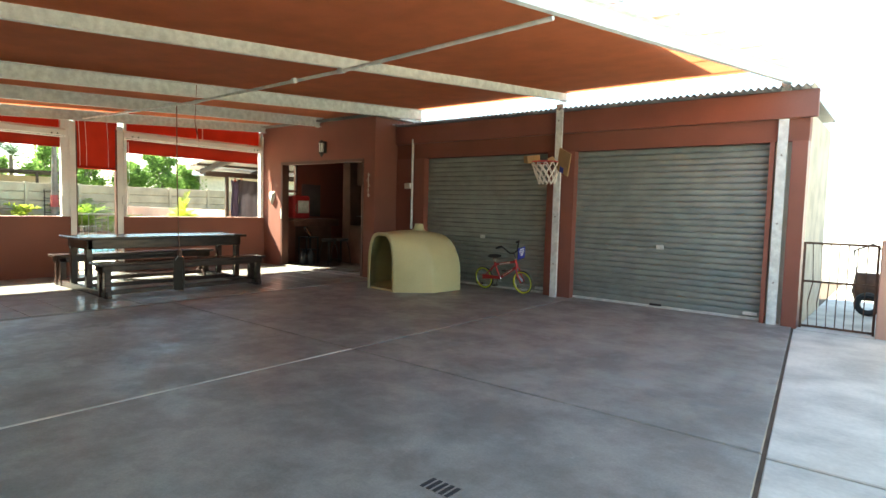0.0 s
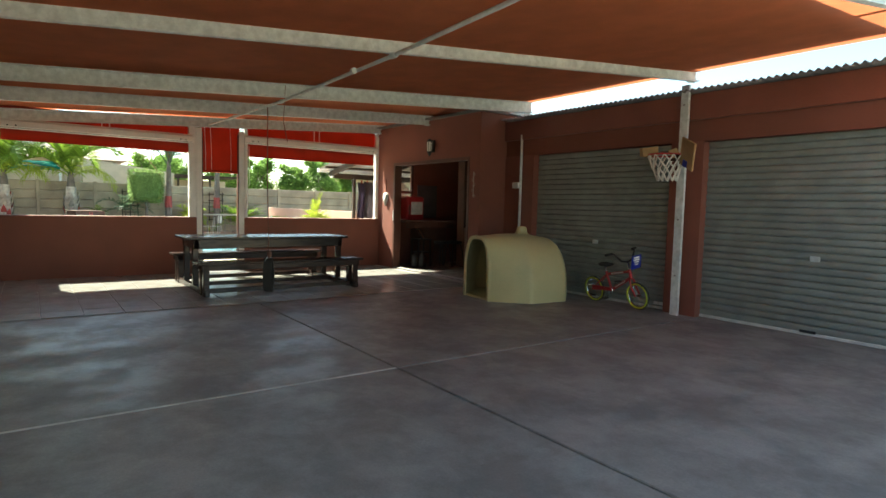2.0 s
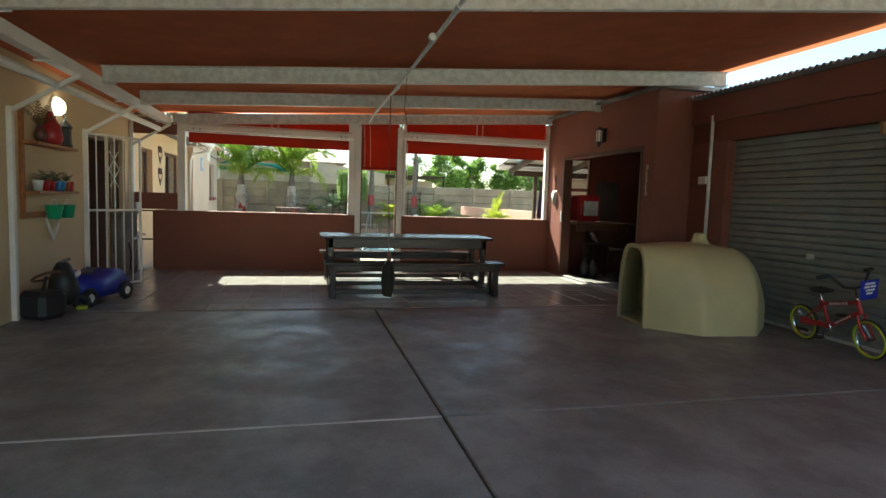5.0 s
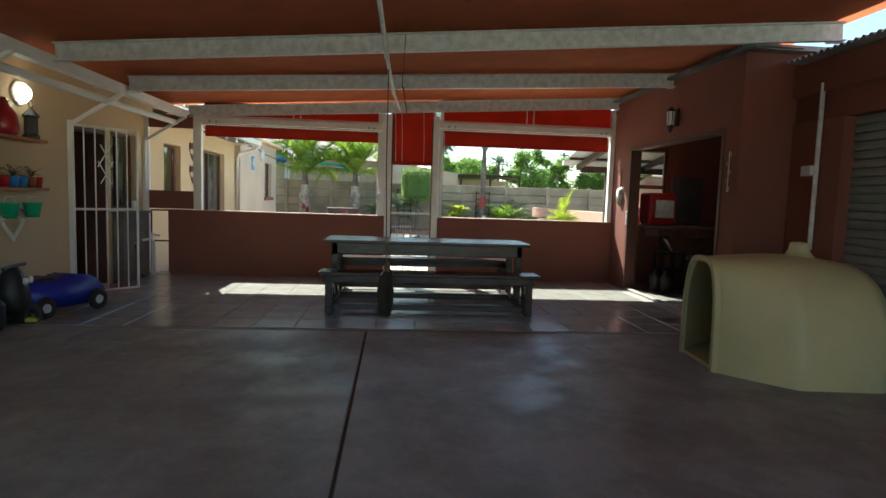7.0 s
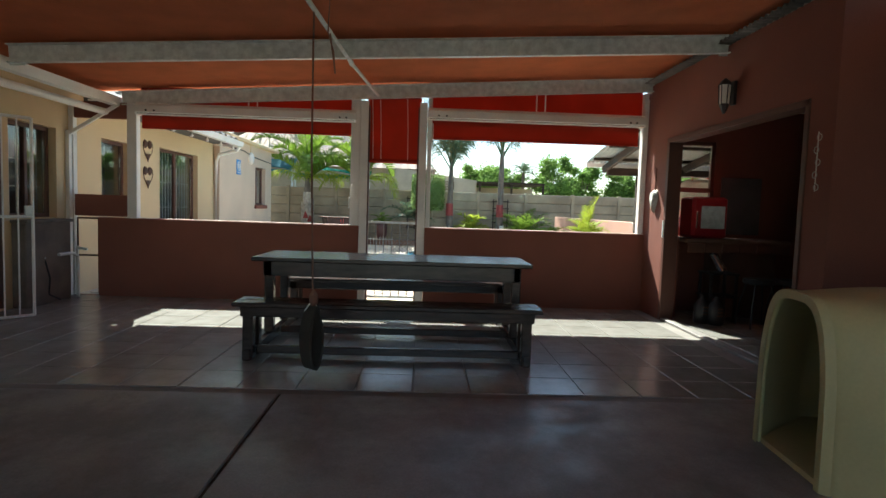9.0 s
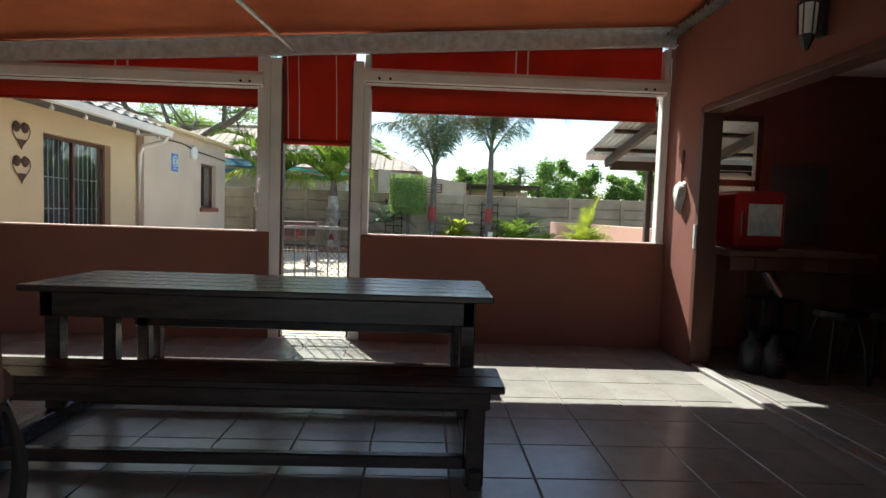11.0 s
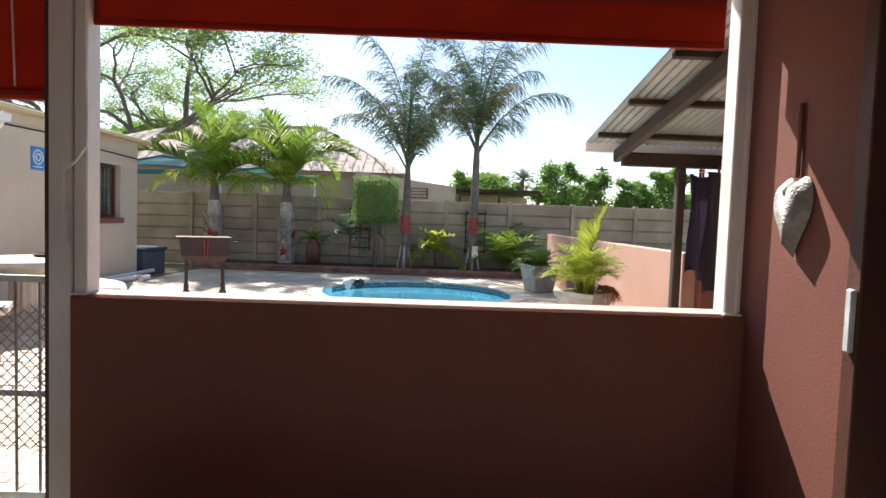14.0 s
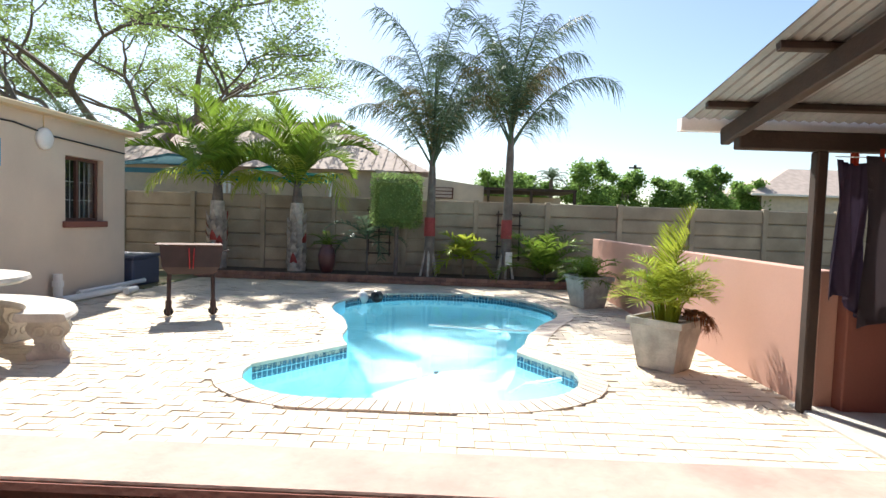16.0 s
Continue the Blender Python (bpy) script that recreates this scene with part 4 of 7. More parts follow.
def lean_to():
    t = thing("lean_to", "open lean-to with dark timber frame and iron roof", "lean-to", kind="structure")
    xa, xb, za, zb = -12.75, -9.2, 2.16, 2.75
    ang = math.atan2(zb - za, xb - xa)
    L = math.hypot(xb - xa, zb - za)
    bm = wave_sheet(bmesh.new(), 4.6, L)
    m = Matrix(((0, math.cos(ang), 0, xa), (1, 0, 0, 8.05), (0, math.sin(ang), 1, za + 0.06), (0, 0, 0, 1)))
    bmesh.ops.transform(bm, matrix=m, verts=bm.verts[:])
    part("roof_sheet", bm, M["iron"], t)
    for y in (8.4, 9.9, 11.4):
        part("rafter", nbox(-0.05, L - 0.1, y - 0.035, y + 0.035, -0.13, 0.0, 0.008, Matrix.Translation((xa, 0, za)) @ Matrix.Rotation(-ang, 4, "Y")), M["timber"], t)
    for s in (0.35, 1.25, 2.15, 3.05):
        part("batten", nbox(s, s + 0.05, 8.08, 12.4, 0.002, 0.05, 0.005, Matrix.Translation((xa, 0, za)) @ Matrix.Rotation(-ang, 4, "Y")), M["timber"], t)
    part("wall_plate", nbox(-12.64, -12.54, 8.40, 12.5, 1.97, 2.11, 0.01), M["timber"], t)
    for y in (9.06, 10.62, 12.2):
        bm = nbox(-12.64, -12.545, y - 0.08, y + 0.005, 0.0, 1.97, 0.012)
        part("post", bm, M["timber"], t)
    prof = [(0.0, 0.0), (0.09, 0.0), (0.1, 0.1), (0.0, 0.1)]
    part("gutter", extrude_profile(bmesh.new(), prof, 8.06, 12.4, lambda u, v, s: Vector((xa - 0.12 + u, s, za - 0.03 + v))), M["white"], t, "white plastic gutter")


lean_to()
structure("slab_lean_to", nbox(-12.75, X_HALF - T_HALF, 9.0, 12.4, -0.1, 0.03, 0.01), M["drive"], "pale concrete strip under the lean-to", "floor")
structure("wall_lean_to_back", nbox(-12.75, X_HALF, 12.5, 12.65, -0.2, 2.6), M["maroon"], "maroon wall behind the lean-to", "wall")


# ---- towels on the line ----
def towel(y0, y1, ztop, zlow, color, x, name="towel"):
    m = cloth(name + "_cloth", color, 0.15)
    t = thing("hanging_towel", "dark towel hanging from the washing line", "towel", group="towels")
    bm = bmesh.new()
    nu, nv = 22, 16
    g = []
    for i in range(nu + 1):
        u = i / nu
        col = []
        for j in range(nv + 1):
            v = j / nv
            sag = 0.03 * math.sin(math.pi * u)
            fold = 0.035 * math.sin(u * 17 + 1.5 * v) * (0.3 + v) + 0.02 * math.sin(u * 31 + v * 3)
            col.append(bm.verts.new((x + fold, y0 + (y1 - y0) * u + 0.02 * math.sin(v * 5 + u * 9), ztop - sag - (ztop - zlow - 0.1 * math.sin(u * 4 + 0.4)) * v)))
        g.append(col)
    for a, b in zip(g, g[1:]):
        for j in range(nv):
            bm.faces.new((a[j], b[j], b[j + 1], a[j + 1]))
    bmesh.ops.solidify(bm, geom=bm.faces[:], thickness=0.006)
    part("cloth", bm, m, t, smooth=True)
    for y in (y0 + 0.1, y1 - 0.12):
        part("peg", nbox(x - 0.012, x + 0.02, y, y + 0.015, ztop - 0.04, ztop + 0.05, 0.002), M["blind"], t, "red clothes peg")


towel(9.05, 9.3, 1.9, 0.84, (0.11, 0.085, 0.13), -12.44, "plum")
towel(9.2, 10.35, 1.92, 0.66, (0.13, 0.11, 0.12), -12.36, "grey")
def hanging_shirt(x, y, ztop):
    t = thing("hanging_shirt", "pale cream long-sleeved shirt hanging from the washing line", "shirt")
    m = cloth("cream_cotton", (0.68, 0.63, 0.52), 0.25)
    outline = [(-0.2, 0.0), (0.2, 0.0), (0.34, -0.1), (0.42, -0.62), (0.3, -0.65), (0.24, -0.25), (0.25, -0.72), (-0.25, -0.72), (-0.24, -0.25), (-0.3, -0.65), (-0.42, -0.62), (-0.34, -0.1)]
    bm = prism(bmesh.new(), outline, -0.02, 0.02)
    bmesh.ops.triangulate(bm, faces=bm.faces[:])
    bmesh.ops.subdivide_edges(bm, edges=bm.edges[:], cuts=2, use_grid_fill=True)
    for v in bm.verts:
        v.co.z += 0.025 * math.sin(v.co.x * 21) + 0.015 * math.sin(v.co.y * 13 + v.co.x * 7)
    bmesh.ops.transform(bm, matrix=pose(x, y, ztop, 0, 0, 78) @ pose(0, 0, 0, 90), verts=bm.verts[:])
    part("cloth", bm, m, t, smooth=True)
    for d in (-0.14, 0.14):
        part("peg", nbox(x - 0.01, x + 0.01, y + d - 0.008, y + d + 0.008, ztop - 0.03, ztop + 0.05, 0.002), M["blind"], t, "red clothes peg")


hanging_shirt(-11.3, 9.6, 1.87)
t = thing("washing_line", "second line strung nearer the house", "line")
part("line", nrod((-11.3, 8.8, 1.9), (-11.2, 12.4, 1.9), 0.004, seg=5), M["white"], t)
t = thing("washing_line", "thin line strung under the lean-to", "line")
part("line", nrod((-12.38, 9.0, 1.91), (-12.2, 12.4, 1.92), 0.004, seg=5), M["white"], t)

# ---- plants ----
M["leaf"] = cloth("palm_leaf", (0.17, 0.26, 0.035), 0.5, 0.4, 0.6)
M["leaf_blue"] = cloth("feather_palm_leaf", (0.105, 0.155, 0.09), 0.38, 0.5, 0.6)
M["leaf_yellow"] = cloth("cane_palm_leaf", (0.36, 0.42, 0.05), 0.5, 0.5, 0.4)
M["leaf_olive"] = cloth("fading_palm_leaf", (0.2, 0.17, 0.075), 0.3, 0.7, 0.5)
M["leaf_rust"] = cloth("rusty_dry_leaf", (0.22, 0.09, 0.04), 0.25, 0.8)
M["leaf_dry"] = cloth("dry_palm_leaf", (0.26, 0.19, 0.1), 0.25, 0.8)
M["leaf_tree"] = cloth("tree_leaf", (0.26, 0.36, 0.12), 0.5, 0.7, 0.5)
M["leaf_far"] = cloth("far_leaf", (0.2, 0.32, 0.08), 0.5, 0.8, 0.8)
M["leaf_hedge"] = cloth("clipped_leaf", (0.26, 0.36, 0.12), 0.5, 0.6, 0.9)
M["bark"] = mat("grey_bark", (0.2, 0.16, 0.13), 0.9, vary=0.4, scale=6, fine=40, bump=0.6)
M["palm_trunk"] = mat("palm_trunk_bark", (0.56, 0.49, 0.42), 0.9, vary=0.45, scale=8, fine=40, bump=0.6, piece=0.3)
M["red_ring"] = mat("faded_red_paint", (0.42, 0.07, 0.06), 0.8, vary=0.4, scale=6, fine=40, bump=0.4)
rng = random.Random(7)


def leaflet(bm, p, d, side, length, width, droop):
    """A thin leaflet with a crease and two bends."""
    up = side.cross(d).normalized() if side.cross(d).length > 1e-4 else Vector((0, 0, 1))
    q1 = p + d * length * 0.5 + Vector((0, 0, -droop * length * 0.25))
    q2 = p + d * length + Vector((0, 0, -droop * length))
    a, b = bm.verts.new(p + side * width * 0.3), bm.verts.new(p - side * width * 0.3)
    c, e = bm.verts.new(q1 - side * width * 0.5), bm.verts.new(q1 + side * width * 0.5)
    f = bm.verts.new(q2)
    bm.faces.new((a, b, c, e))
    bm.faces.new((e, c, f))


def frond(bm, base, yaw, rise, length, arch, leaf, width, count, v_angle=0.5, droop=0.3, ragged=0.1, stem=0.016):
    """One feather leaf: an arching rib with leaflets down both sides."""
    out = Vector((math.cos(yaw), math.sin(yaw), 0))
    pts = []
    p, ang = Vector(base), rise
    steps = 14
    for i in range(steps + 1):
        pts.append(p.copy())
        p = p + (out * math.cos(ang) + Vector((0, 0, math.sin(ang)))) * (length / steps)
        ang -= arch / steps * (0.5 + i / steps)
    tube(bm, pts, stem, 4, 0.25)
    for i in range(count):
        f = 0.14 + 0.86 * i / count
        k = f * steps
        j = min(int(k), steps - 1)
        q = pts[j].lerp(pts[j + 1], k - j)
        d = (pts[j + 1] - pts[j]).normalized()
        side = d.cross(Vector((0, 0, 1))).normalized()
        up = side.cross(d)
        size = leaf * (math.sin(math.pi * min(1, 0.18 + f * 0.8)) ** 0.6) * rng.uniform(1 - ragged, 1 + ragged)
        for s in (-1, 1):
            w = (side * s * math.cos(v_angle) + up * math.sin(v_angle)) * 0.85 + d * (0.35 + 0.5 * f) + Vector((rng.uniform(-1, 1), rng.uniform(-1, 1), rng.uniform(-1, 1))) * ragged
            leaflet(bm, q, w.normalized(), d, size, width, droop * rng.uniform(0.6, 1.4))


def crown(name, base, n, rise0, rise1, length, arch, leaf, width, count, material, parent, label="", **k):
    bm = bmesh.new()
    for i in range(n):
        yaw = i * 2.39996 + rng.uniform(-0.25, 0.25)
        f = i / max(1, n - 1)
        frond(bm, base, yaw, rise0 + (rise1 - rise0) * f + rng.uniform(-0.1, 0.1), length * rng.uniform(0.85, 1.1), arch * rng.uniform(0.8, 1.2), leaf, width, count, **k)
    return part(name, bm, material, parent, label)


def boot_trunk(t, x, y, z0, z1, r):
    """A trunk wrapped in old leaf bases, with faded red paint patches."""
    bm = bmesh.new()
    rod(bm, (x, y, z0), (x, y, z1), r, r * 0.72, 12)
    part("trunk", bm, M["palm_trunk"], t)
    bm = bmesh.new()
    bm2 = bmesh.new()
    rows = int((z1 - z0) * 0.8 / 0.11)
    for i in range(rows):
        for j in range(5):
            a = j * 2 * math.pi / 5 + i * 0.62
            z = z0 + i * 0.11
            o = Vector((math.cos(a), math.sin(a), 0))
            tan = Vector((-o.y, o.x, 0))
            p = Vector((x, y, z)) + o * r * 0.9
            tgt = bm2 if (0.38 < (z - z0) / (z1 - z0) < 0.5 and rng.random() < 0.75) or rng.random() < 0.06 else bm
            v = [tgt.verts.new(c) for c in (p - tan * 0.085, p + tan * 0.085, p + tan * 0.055 + o * 0.04 + Vector((0, 0, 0.13)), p + o * 0.07 + Vector((0, 0, 0.2 + 0.05 * rng.random())), p - tan * 0.055 + o * 0.04 + Vector((0, 0, 0.13)))]
            tgt.faces.new(v)
    for b, m, l in ((bm, M["palm_trunk"], "old leaf bases"), (bm2, M["red_ring"], "leaf bases with faded red paint")):
        bmesh.ops.solidify(b, geom=b.faces[:], thickness=0.02)
        tagged(part("leaf_base", b, m, t, l), kind="stuff")


for x, y, n in ((-20.75, 1.08, 12), (-20.75, 2.84, 11)):
    t = thing("palm_tree", "young palm with a ragged painted trunk and arching green fronds", "palm", group="young palms")
    boot_trunk(t, x, y, 0.1, 1.62, 0.2)
    part("crownshaft", nrod((x, y, 1.55), (x, y, 2.1), 0.13, 0.07, 10), M["bark"], t, "fibrous brown crownshaft")
    crown("fronds", (x, y, 1.98), n, 1.5, 0.8, 2.45, 2.05, 0.54, 0.045, 64, M["leaf"], t, v_angle=0.65, droop=0.16, ragged=0.1, stem=0.022)
    crown("old_fronds", (x, y, 1.9), 4, 1.0, 0.7, 1.8, 2.3, 0.45, 0.035, 30, M["leaf_yellow"], t, "yellowing lower fronds", v_angle=0.2, droop=0.7)
    part("spear_leaf", ntube([(x, y, 2.0), (x + 0.1, y + 0.25, 3.1), (x + 0.2, y + 0.55, 3.75)], 0.02, 5, 0.2), M["leaf"], t)

def plume(bm, base, yaw, rise, length, arch, leaf, count):
    """A soft feather leaf: leaflets stand out all round an arching rib and hang at their ends."""
    out = Vector((math.cos(yaw), math.sin(yaw), 0))
    side = Vector((-out.y, out.x, 0))
    pts, p, ang = [], Vector(base), rise
    steps = 16
    for i in range(steps + 1):
        pts.append(p.copy())
        p = p + (out * math.cos(ang) + Vector((0, 0, math.sin(ang)))) * (length / steps)
        ang -= arch / steps * (0.15 + 1.7 * (i / steps) ** 1.6)
    tube(bm, pts, 0.026, 5, 0.2)
    for i in range(count):
        f = 0.2 + 0.8 * i / count
        k = f * steps
        j = min(int(k), steps - 1)
        q = pts[j].lerp(pts[j + 1], k - j)
        d = (pts[j + 1] - pts[j]).normalized()
        up = side.cross(d)
        size = leaf * (0.45 + 0.55 * math.sin(math.pi * min(1.0, 0.25 + f * 0.68))) * rng.uniform(0.7, 1.2)
        for s in (-1, 1):
            a = rng.uniform(-0.7, 0.9)
            w = (side * s * math.cos(a) + up * math.sin(a)) * rng.uniform(0.5, 0.95) + d * rng.uniform(0.45, 0.95)
            leaflet(bm, q, w.normalized(), d, size, 0.018, rng.uniform(0.35, 1.1))


for x, y, z1, turn in ((-20.65, 5.76, 2.3, 0.5), (-20.65, 7.42, 2.8, 0.0)):
    t = thing("palm_tree", "tall feathery palm with grey trunk and a red painted band", "palm", group="tall palms")
    part("trunk", nrod((x, y, 0.1), (x, y + 0.02, z1), 0.125, 0.08, 12), M["bark"], t)
    part("painted_band", nrod((x, y, 1.0), (x, y, 1.4), 0.122, 0.113, 12), M["red_ring"], t, "faded red painted band")
    for j in range(6):
        a = j * 1.05
        part("trunk_root", nrod((x + 0.2 * math.cos(a), y + 0.2 * math.sin(a), 0.1), (x + 0.06 * math.cos(a), y + 0.06 * math.sin(a), 0.8), 0.026, 0.03, 5), M["palm_trunk"], t)
    part("crownshaft", nrod((x, y + 0.02, z1 - 0.1), (x, y + 0.02, z1 + 0.75), 0.085, 0.035, 10), M["bark"], t)
    bm = bmesh.new()
    for i in range(15):
        f = i / 14
        yaw = turn + i * 2.39996 + rng.uniform(-0.2, 0.2)
        plume(bm, (x, y + 0.02, z1 + 0.6 - 0.5 * f), yaw, 1.48 - 0.5 * f + rng.uniform(-0.1, 0.1), rng.uniform(2.9, 3.5) * (1 - 0.2 * f), 1.9 + 0.5 * f, 0.52, 100)
    part("fronds", bm, M["leaf_blue"], t)
    bm = bmesh.new()
    for i in range(4):
        plume(bm, (x, y + 0.02, z1 + 0.3), turn + i * 1.6 - 0.9, 1.35, 2.3, 3.3, 0.45, 80)
    part("dry_fronds", bm, M["leaf_olive"], t, "olive brown hanging old fronds")
t = thing("dead_frond", "dry bare palm frond leaning from the palm trunk", "frond")
bm = bmesh.new()
frond(bm, (-20.5, 5.6, 1.9), -1.75, 1.1, 2.4, 1.5, 0.3, 0.014, 40, droop=0.8, ragged=0.4)
part("frond", bm, M["leaf_dry"], t)


def shrub(name, label, x, y, z, n, length, leaf, material, rise0=1.5, rise1=0.5, arch=1.4, count=22, width=0.035, stem_h=0.0, group=""):
    t = thing(name, label, "plant", group=group)
    if stem_h:
        for j in range(3):
            part("stem", nrod((x + 0.03 * j, y + 0.02 * j, z - 0.02), (x + 0.05 * j - 0.03, y, z + stem_h + 0.1), 0.018, 0.012, 6), M["bark"], t)
    crown("leaves", (x, y, z + stem_h), n, rise0, rise1, length, arch, leaf, width, count, material, t, ragged=0.25)
    return t


shrub("palm_shrub", "bright yellow-green fan-leaved shrub in the bed", -20.7, 6.5, 0.14, 12, 0.75, 0.34, M["leaf_yellow"], 1.5, 0.1, 1.8, 14, 0.05, 0.4, "bed shrubs")
shrub("palm_shrub", "bushy green cane palm in the bed", -20.6, 8.25, 0.14, 26, 1.35, 0.36, M["leaf"], 1.5, 0.5, 1.4, 22, 0.03, 0.1, "bed shrubs")
shrub("palm_shrub", "thin young palm with a slim trunk in the bed", -20.7, 4.4, 0.14, 9, 1.0, 0.3, M["leaf_blue"], 1.2, 0.1, 1.8, 18, 0.03, 0.75, "bed shrubs")
shrub("palm_shrub", "low green bush in the bed", -20.6, 9.2, 0.1, 12, 0.8, 0.3, M["leaf"], 1.4, 0.3, 1.6, 18, 0.03, 0.0, "bed shrubs")

# clipped standard tree
def standard_tree():
    t = thing("clipped_tree", "small tree clipped to a square green block on a pale stem", "tree")
    x, y = -20.6, 5.05
    part("stem", nrod((x, y, 0.1), (x, y, 1.3), 0.05, 0.045, 10), M["bark"], t)
    part("inner_mass", nbox(x - 0.36, x + 0.36, y - 0.44, y + 0.42, 1.26, 2.2, 0.1), M["leaf_hedge"], t)
    bm = bmesh.new()
    for _ in range(7000):
        a = Vector((rng.uniform(-1, 1), rng.uniform(-1, 1), rng.uniform(-1, 1)))
        ax = rng.randrange(3)
        a[ax] = math.copysign(1, a[ax])
        if sum(abs(c) > 0.88 for c in a) > 1 and rng.random() < 0.6:
            continue
        p = Vector((x + a.x * 0.41, y - 0.01 + a.y * 0.49, 1.73 + a.z * 0.52)) + Vector((rng.gauss(0, 0.025), rng.gauss(0, 0.025), rng.gauss(0, 0.03)))
        d = Vector((rng.gauss(0, 1), rng.gauss(0, 1), rng.gauss(0, 1) + 0.3)).normalized()
        s = d.orthogonal().normalized()
        L = 0.05
        bm.faces.new([bm.verts.new(c) for c in (p, p + d * L * 0.5 + s * 0.013, p + d * L, p + d * L * 0.5 - s * 0.013)])
    part("leaves", bm, M["leaf_hedge"], t)


standard_tree()


def clump_tree(name, label, x, y, h, spread, leaves, leaf, material, trunk_r=0.2, branches=6, levels=4, leaf_spread=0.4, flat=0.6, z0=0.0, group="", seed=1, trunk_h=0.35):
    """A branching tree: limbs fork level by level and end in sprays of small leaves."""
    r = random.Random(seed)
    t = thing(name, label, "tree", group=group)
    wood, green = bmesh.new(), bmesh.new()
    tips = []

    def grow(p, d, length, rad, level):
        pts = [p.copy()]
        q = p.copy()
        for _ in range(4):
            d = (d + Vector((r.gauss(0, 0.16), r.gauss(0, 0.16), r.gauss(0, 0.1)))).normalized()
            q = q + d * length / 4
            pts.append(q.copy())
        tube(wood, pts, rad, 6 if level < 2 else 4, 0.6)
        if level >= levels:
            tips.extend(pts[2:])
            return
        if level >= levels - 1:
            tips.append(pts[-1])
        k = branches if level == 0 else r.choice((2, 3, 3))
        for i in range(k):
            a = 2 * math.pi * (i + r.random() * 0.6) / k
            o = Vector((math.cos(a), math.sin(a), 0))
            nd = (d * (0.75 if level else 0.4) + o * (0.6 if level else 0.9) + Vector((0, 0, 0.25 * (1 - flat)))).normalized()
            nd.z *= 1 - 0.35 * flat if level > 1 else 1
            grow(pts[-1] if level == 0 or r.random() < 0.7 else pts[3], nd.normalized(), length * r.uniform(0.62, 0.85) * (spread if level == 0 else 1), rad * 0.6, level + 1)

    grow(Vector((x, y, z0)), Vector((0, 0, 1)), h * trunk_h, trunk_r, 0)
    per = max(1, leaves // max(1, len(tips)))
    for tip in tips:
        for _ in range(per):
            p = tip + Vector((r.gauss(0, leaf_spread), r.gauss(0, leaf_spread), r.gauss(0, leaf_spread * 0.45)))
            d = Vector((r.gauss(0, 1), r.gauss(0, 1), r.gauss(0, 0.5))).normalized()
            s = d.orthogonal().normalized()
            L = leaf * r.uniform(0.6, 1.3)
            green.faces.new([green.verts.new(c) for c in (p, p + d * L * 0.5 + s * L * 0.22, p + d * L, p + d * L * 0.5 - s * L * 0.22)])
    part("trunk", wood, M["bark"], t)
    part("crown", green, material, t)
    return t


clump_tree("shade_tree", "wide flat-topped tree with thin pale green foliage and bare limbs", -29.0, -6.6, 9.5, 1.25, 50000, 0.14, M["leaf_tree"], 0.3, 6, 5, 0.34, 0.75, -0.1, "", 11, 0.36)
far = "distant trees"
def bushy_tree(x, y, h, w, k):
    """A far tree: a forked trunk under uneven clumps of leaves with gaps between them."""
    r = random.Random(k)
    t = thing("leafy_tree", "distant leafy green tree above the fence", "tree", group=far)
    wood, green = bmesh.new(), bmesh.new()
    rod(wood, (x, y, -0.1), (x, y, h * 0.45), 0.16, 0.1, 8)
    for i in range(20):
        a = i * 2.4
        f = r.random() ** 1.2
        c = Vector((x + w * 0.6 * math.cos(a) * r.random(), y + w * (0.35 + 0.4 * r.random()) * math.sin(a), h * (0.5 + 0.46 * f)))
        rod(wood, (x, y, h * 0.4), c, 0.05, 0.015, 5)
        rad = w * r.uniform(0.16, 0.34) * (1.2 - 0.7 * f)
        for _ in range(380):
            p = c + Vector((r.gauss(0, 1), r.gauss(0, 1), r.gauss(0, 0.8))) * rad * 0.72
            q = Vector((r.gauss(0, 1), r.gauss(0, 1), r.gauss(0, 0.6))).normalized()
            e = q.orthogonal().normalized()
            n = r.uniform(0.14, 0.26)
            green.faces.new([green.verts.new(v) for v in (p, p + q * n * 0.5 + e * n * 0.25, p + q * n, p + q * n * 0.5 - e * n * 0.25)])
    part("trunk", wood, M["bark"], t)
    part("crown", green, M["leaf_far"], t)


for x, y, h, w, k in ((-44, 8.9, 5.0, 1.9, 3), (-47, 11.2, 4.6, 1.6, 4), (-43, 14.0, 5.1, 2.0, 5), (-45, 16.6, 4.7, 1.8, 6), (-44, 19.3, 4.4, 1.3, 9), (-44, 21.7, 5.1, 1.9, 8), (-46, 25.2, 4.6, 1.5, 14), (-38, -9.5, 7.0, 2.6, 10)):
    bushy_tree(x, y, h, w, k)
t = thing("palm_tree", "distant palm crown above the fence", "palm")
part("trunk", nrod((-44, 12.1, 0), (-44, 12.1, 4.0), 0.15, 0.12, 8), M["bark"], t)
crown("fronds", (-44, 12.1, 4.0), 12, 1.3, 0.2, 1.3, 1.8, 0.5, 0.06, 18, M["leaf_blue"], t)
t = thing("palm_tree", "distant drooping palm behind the annex", "palm")
part("trunk", nrod((-25.5, -5.6, 0), (-25.5, -5.6, 3.6), 0.15, 0.12, 8), M["bark"], t)
crown("fronds", (-25.5, -5.6, 3.6), 14, 1.3, 0.1, 1.7, 1.8, 0.5, 0.04, 30, M["leaf_blue"], t)

# pots
M["pot"] = mat("weathered_pot_concrete", (0.5, 0.47, 0.42), 0.9, vary=0.35, scale=6, fine=50, bump=0.4)


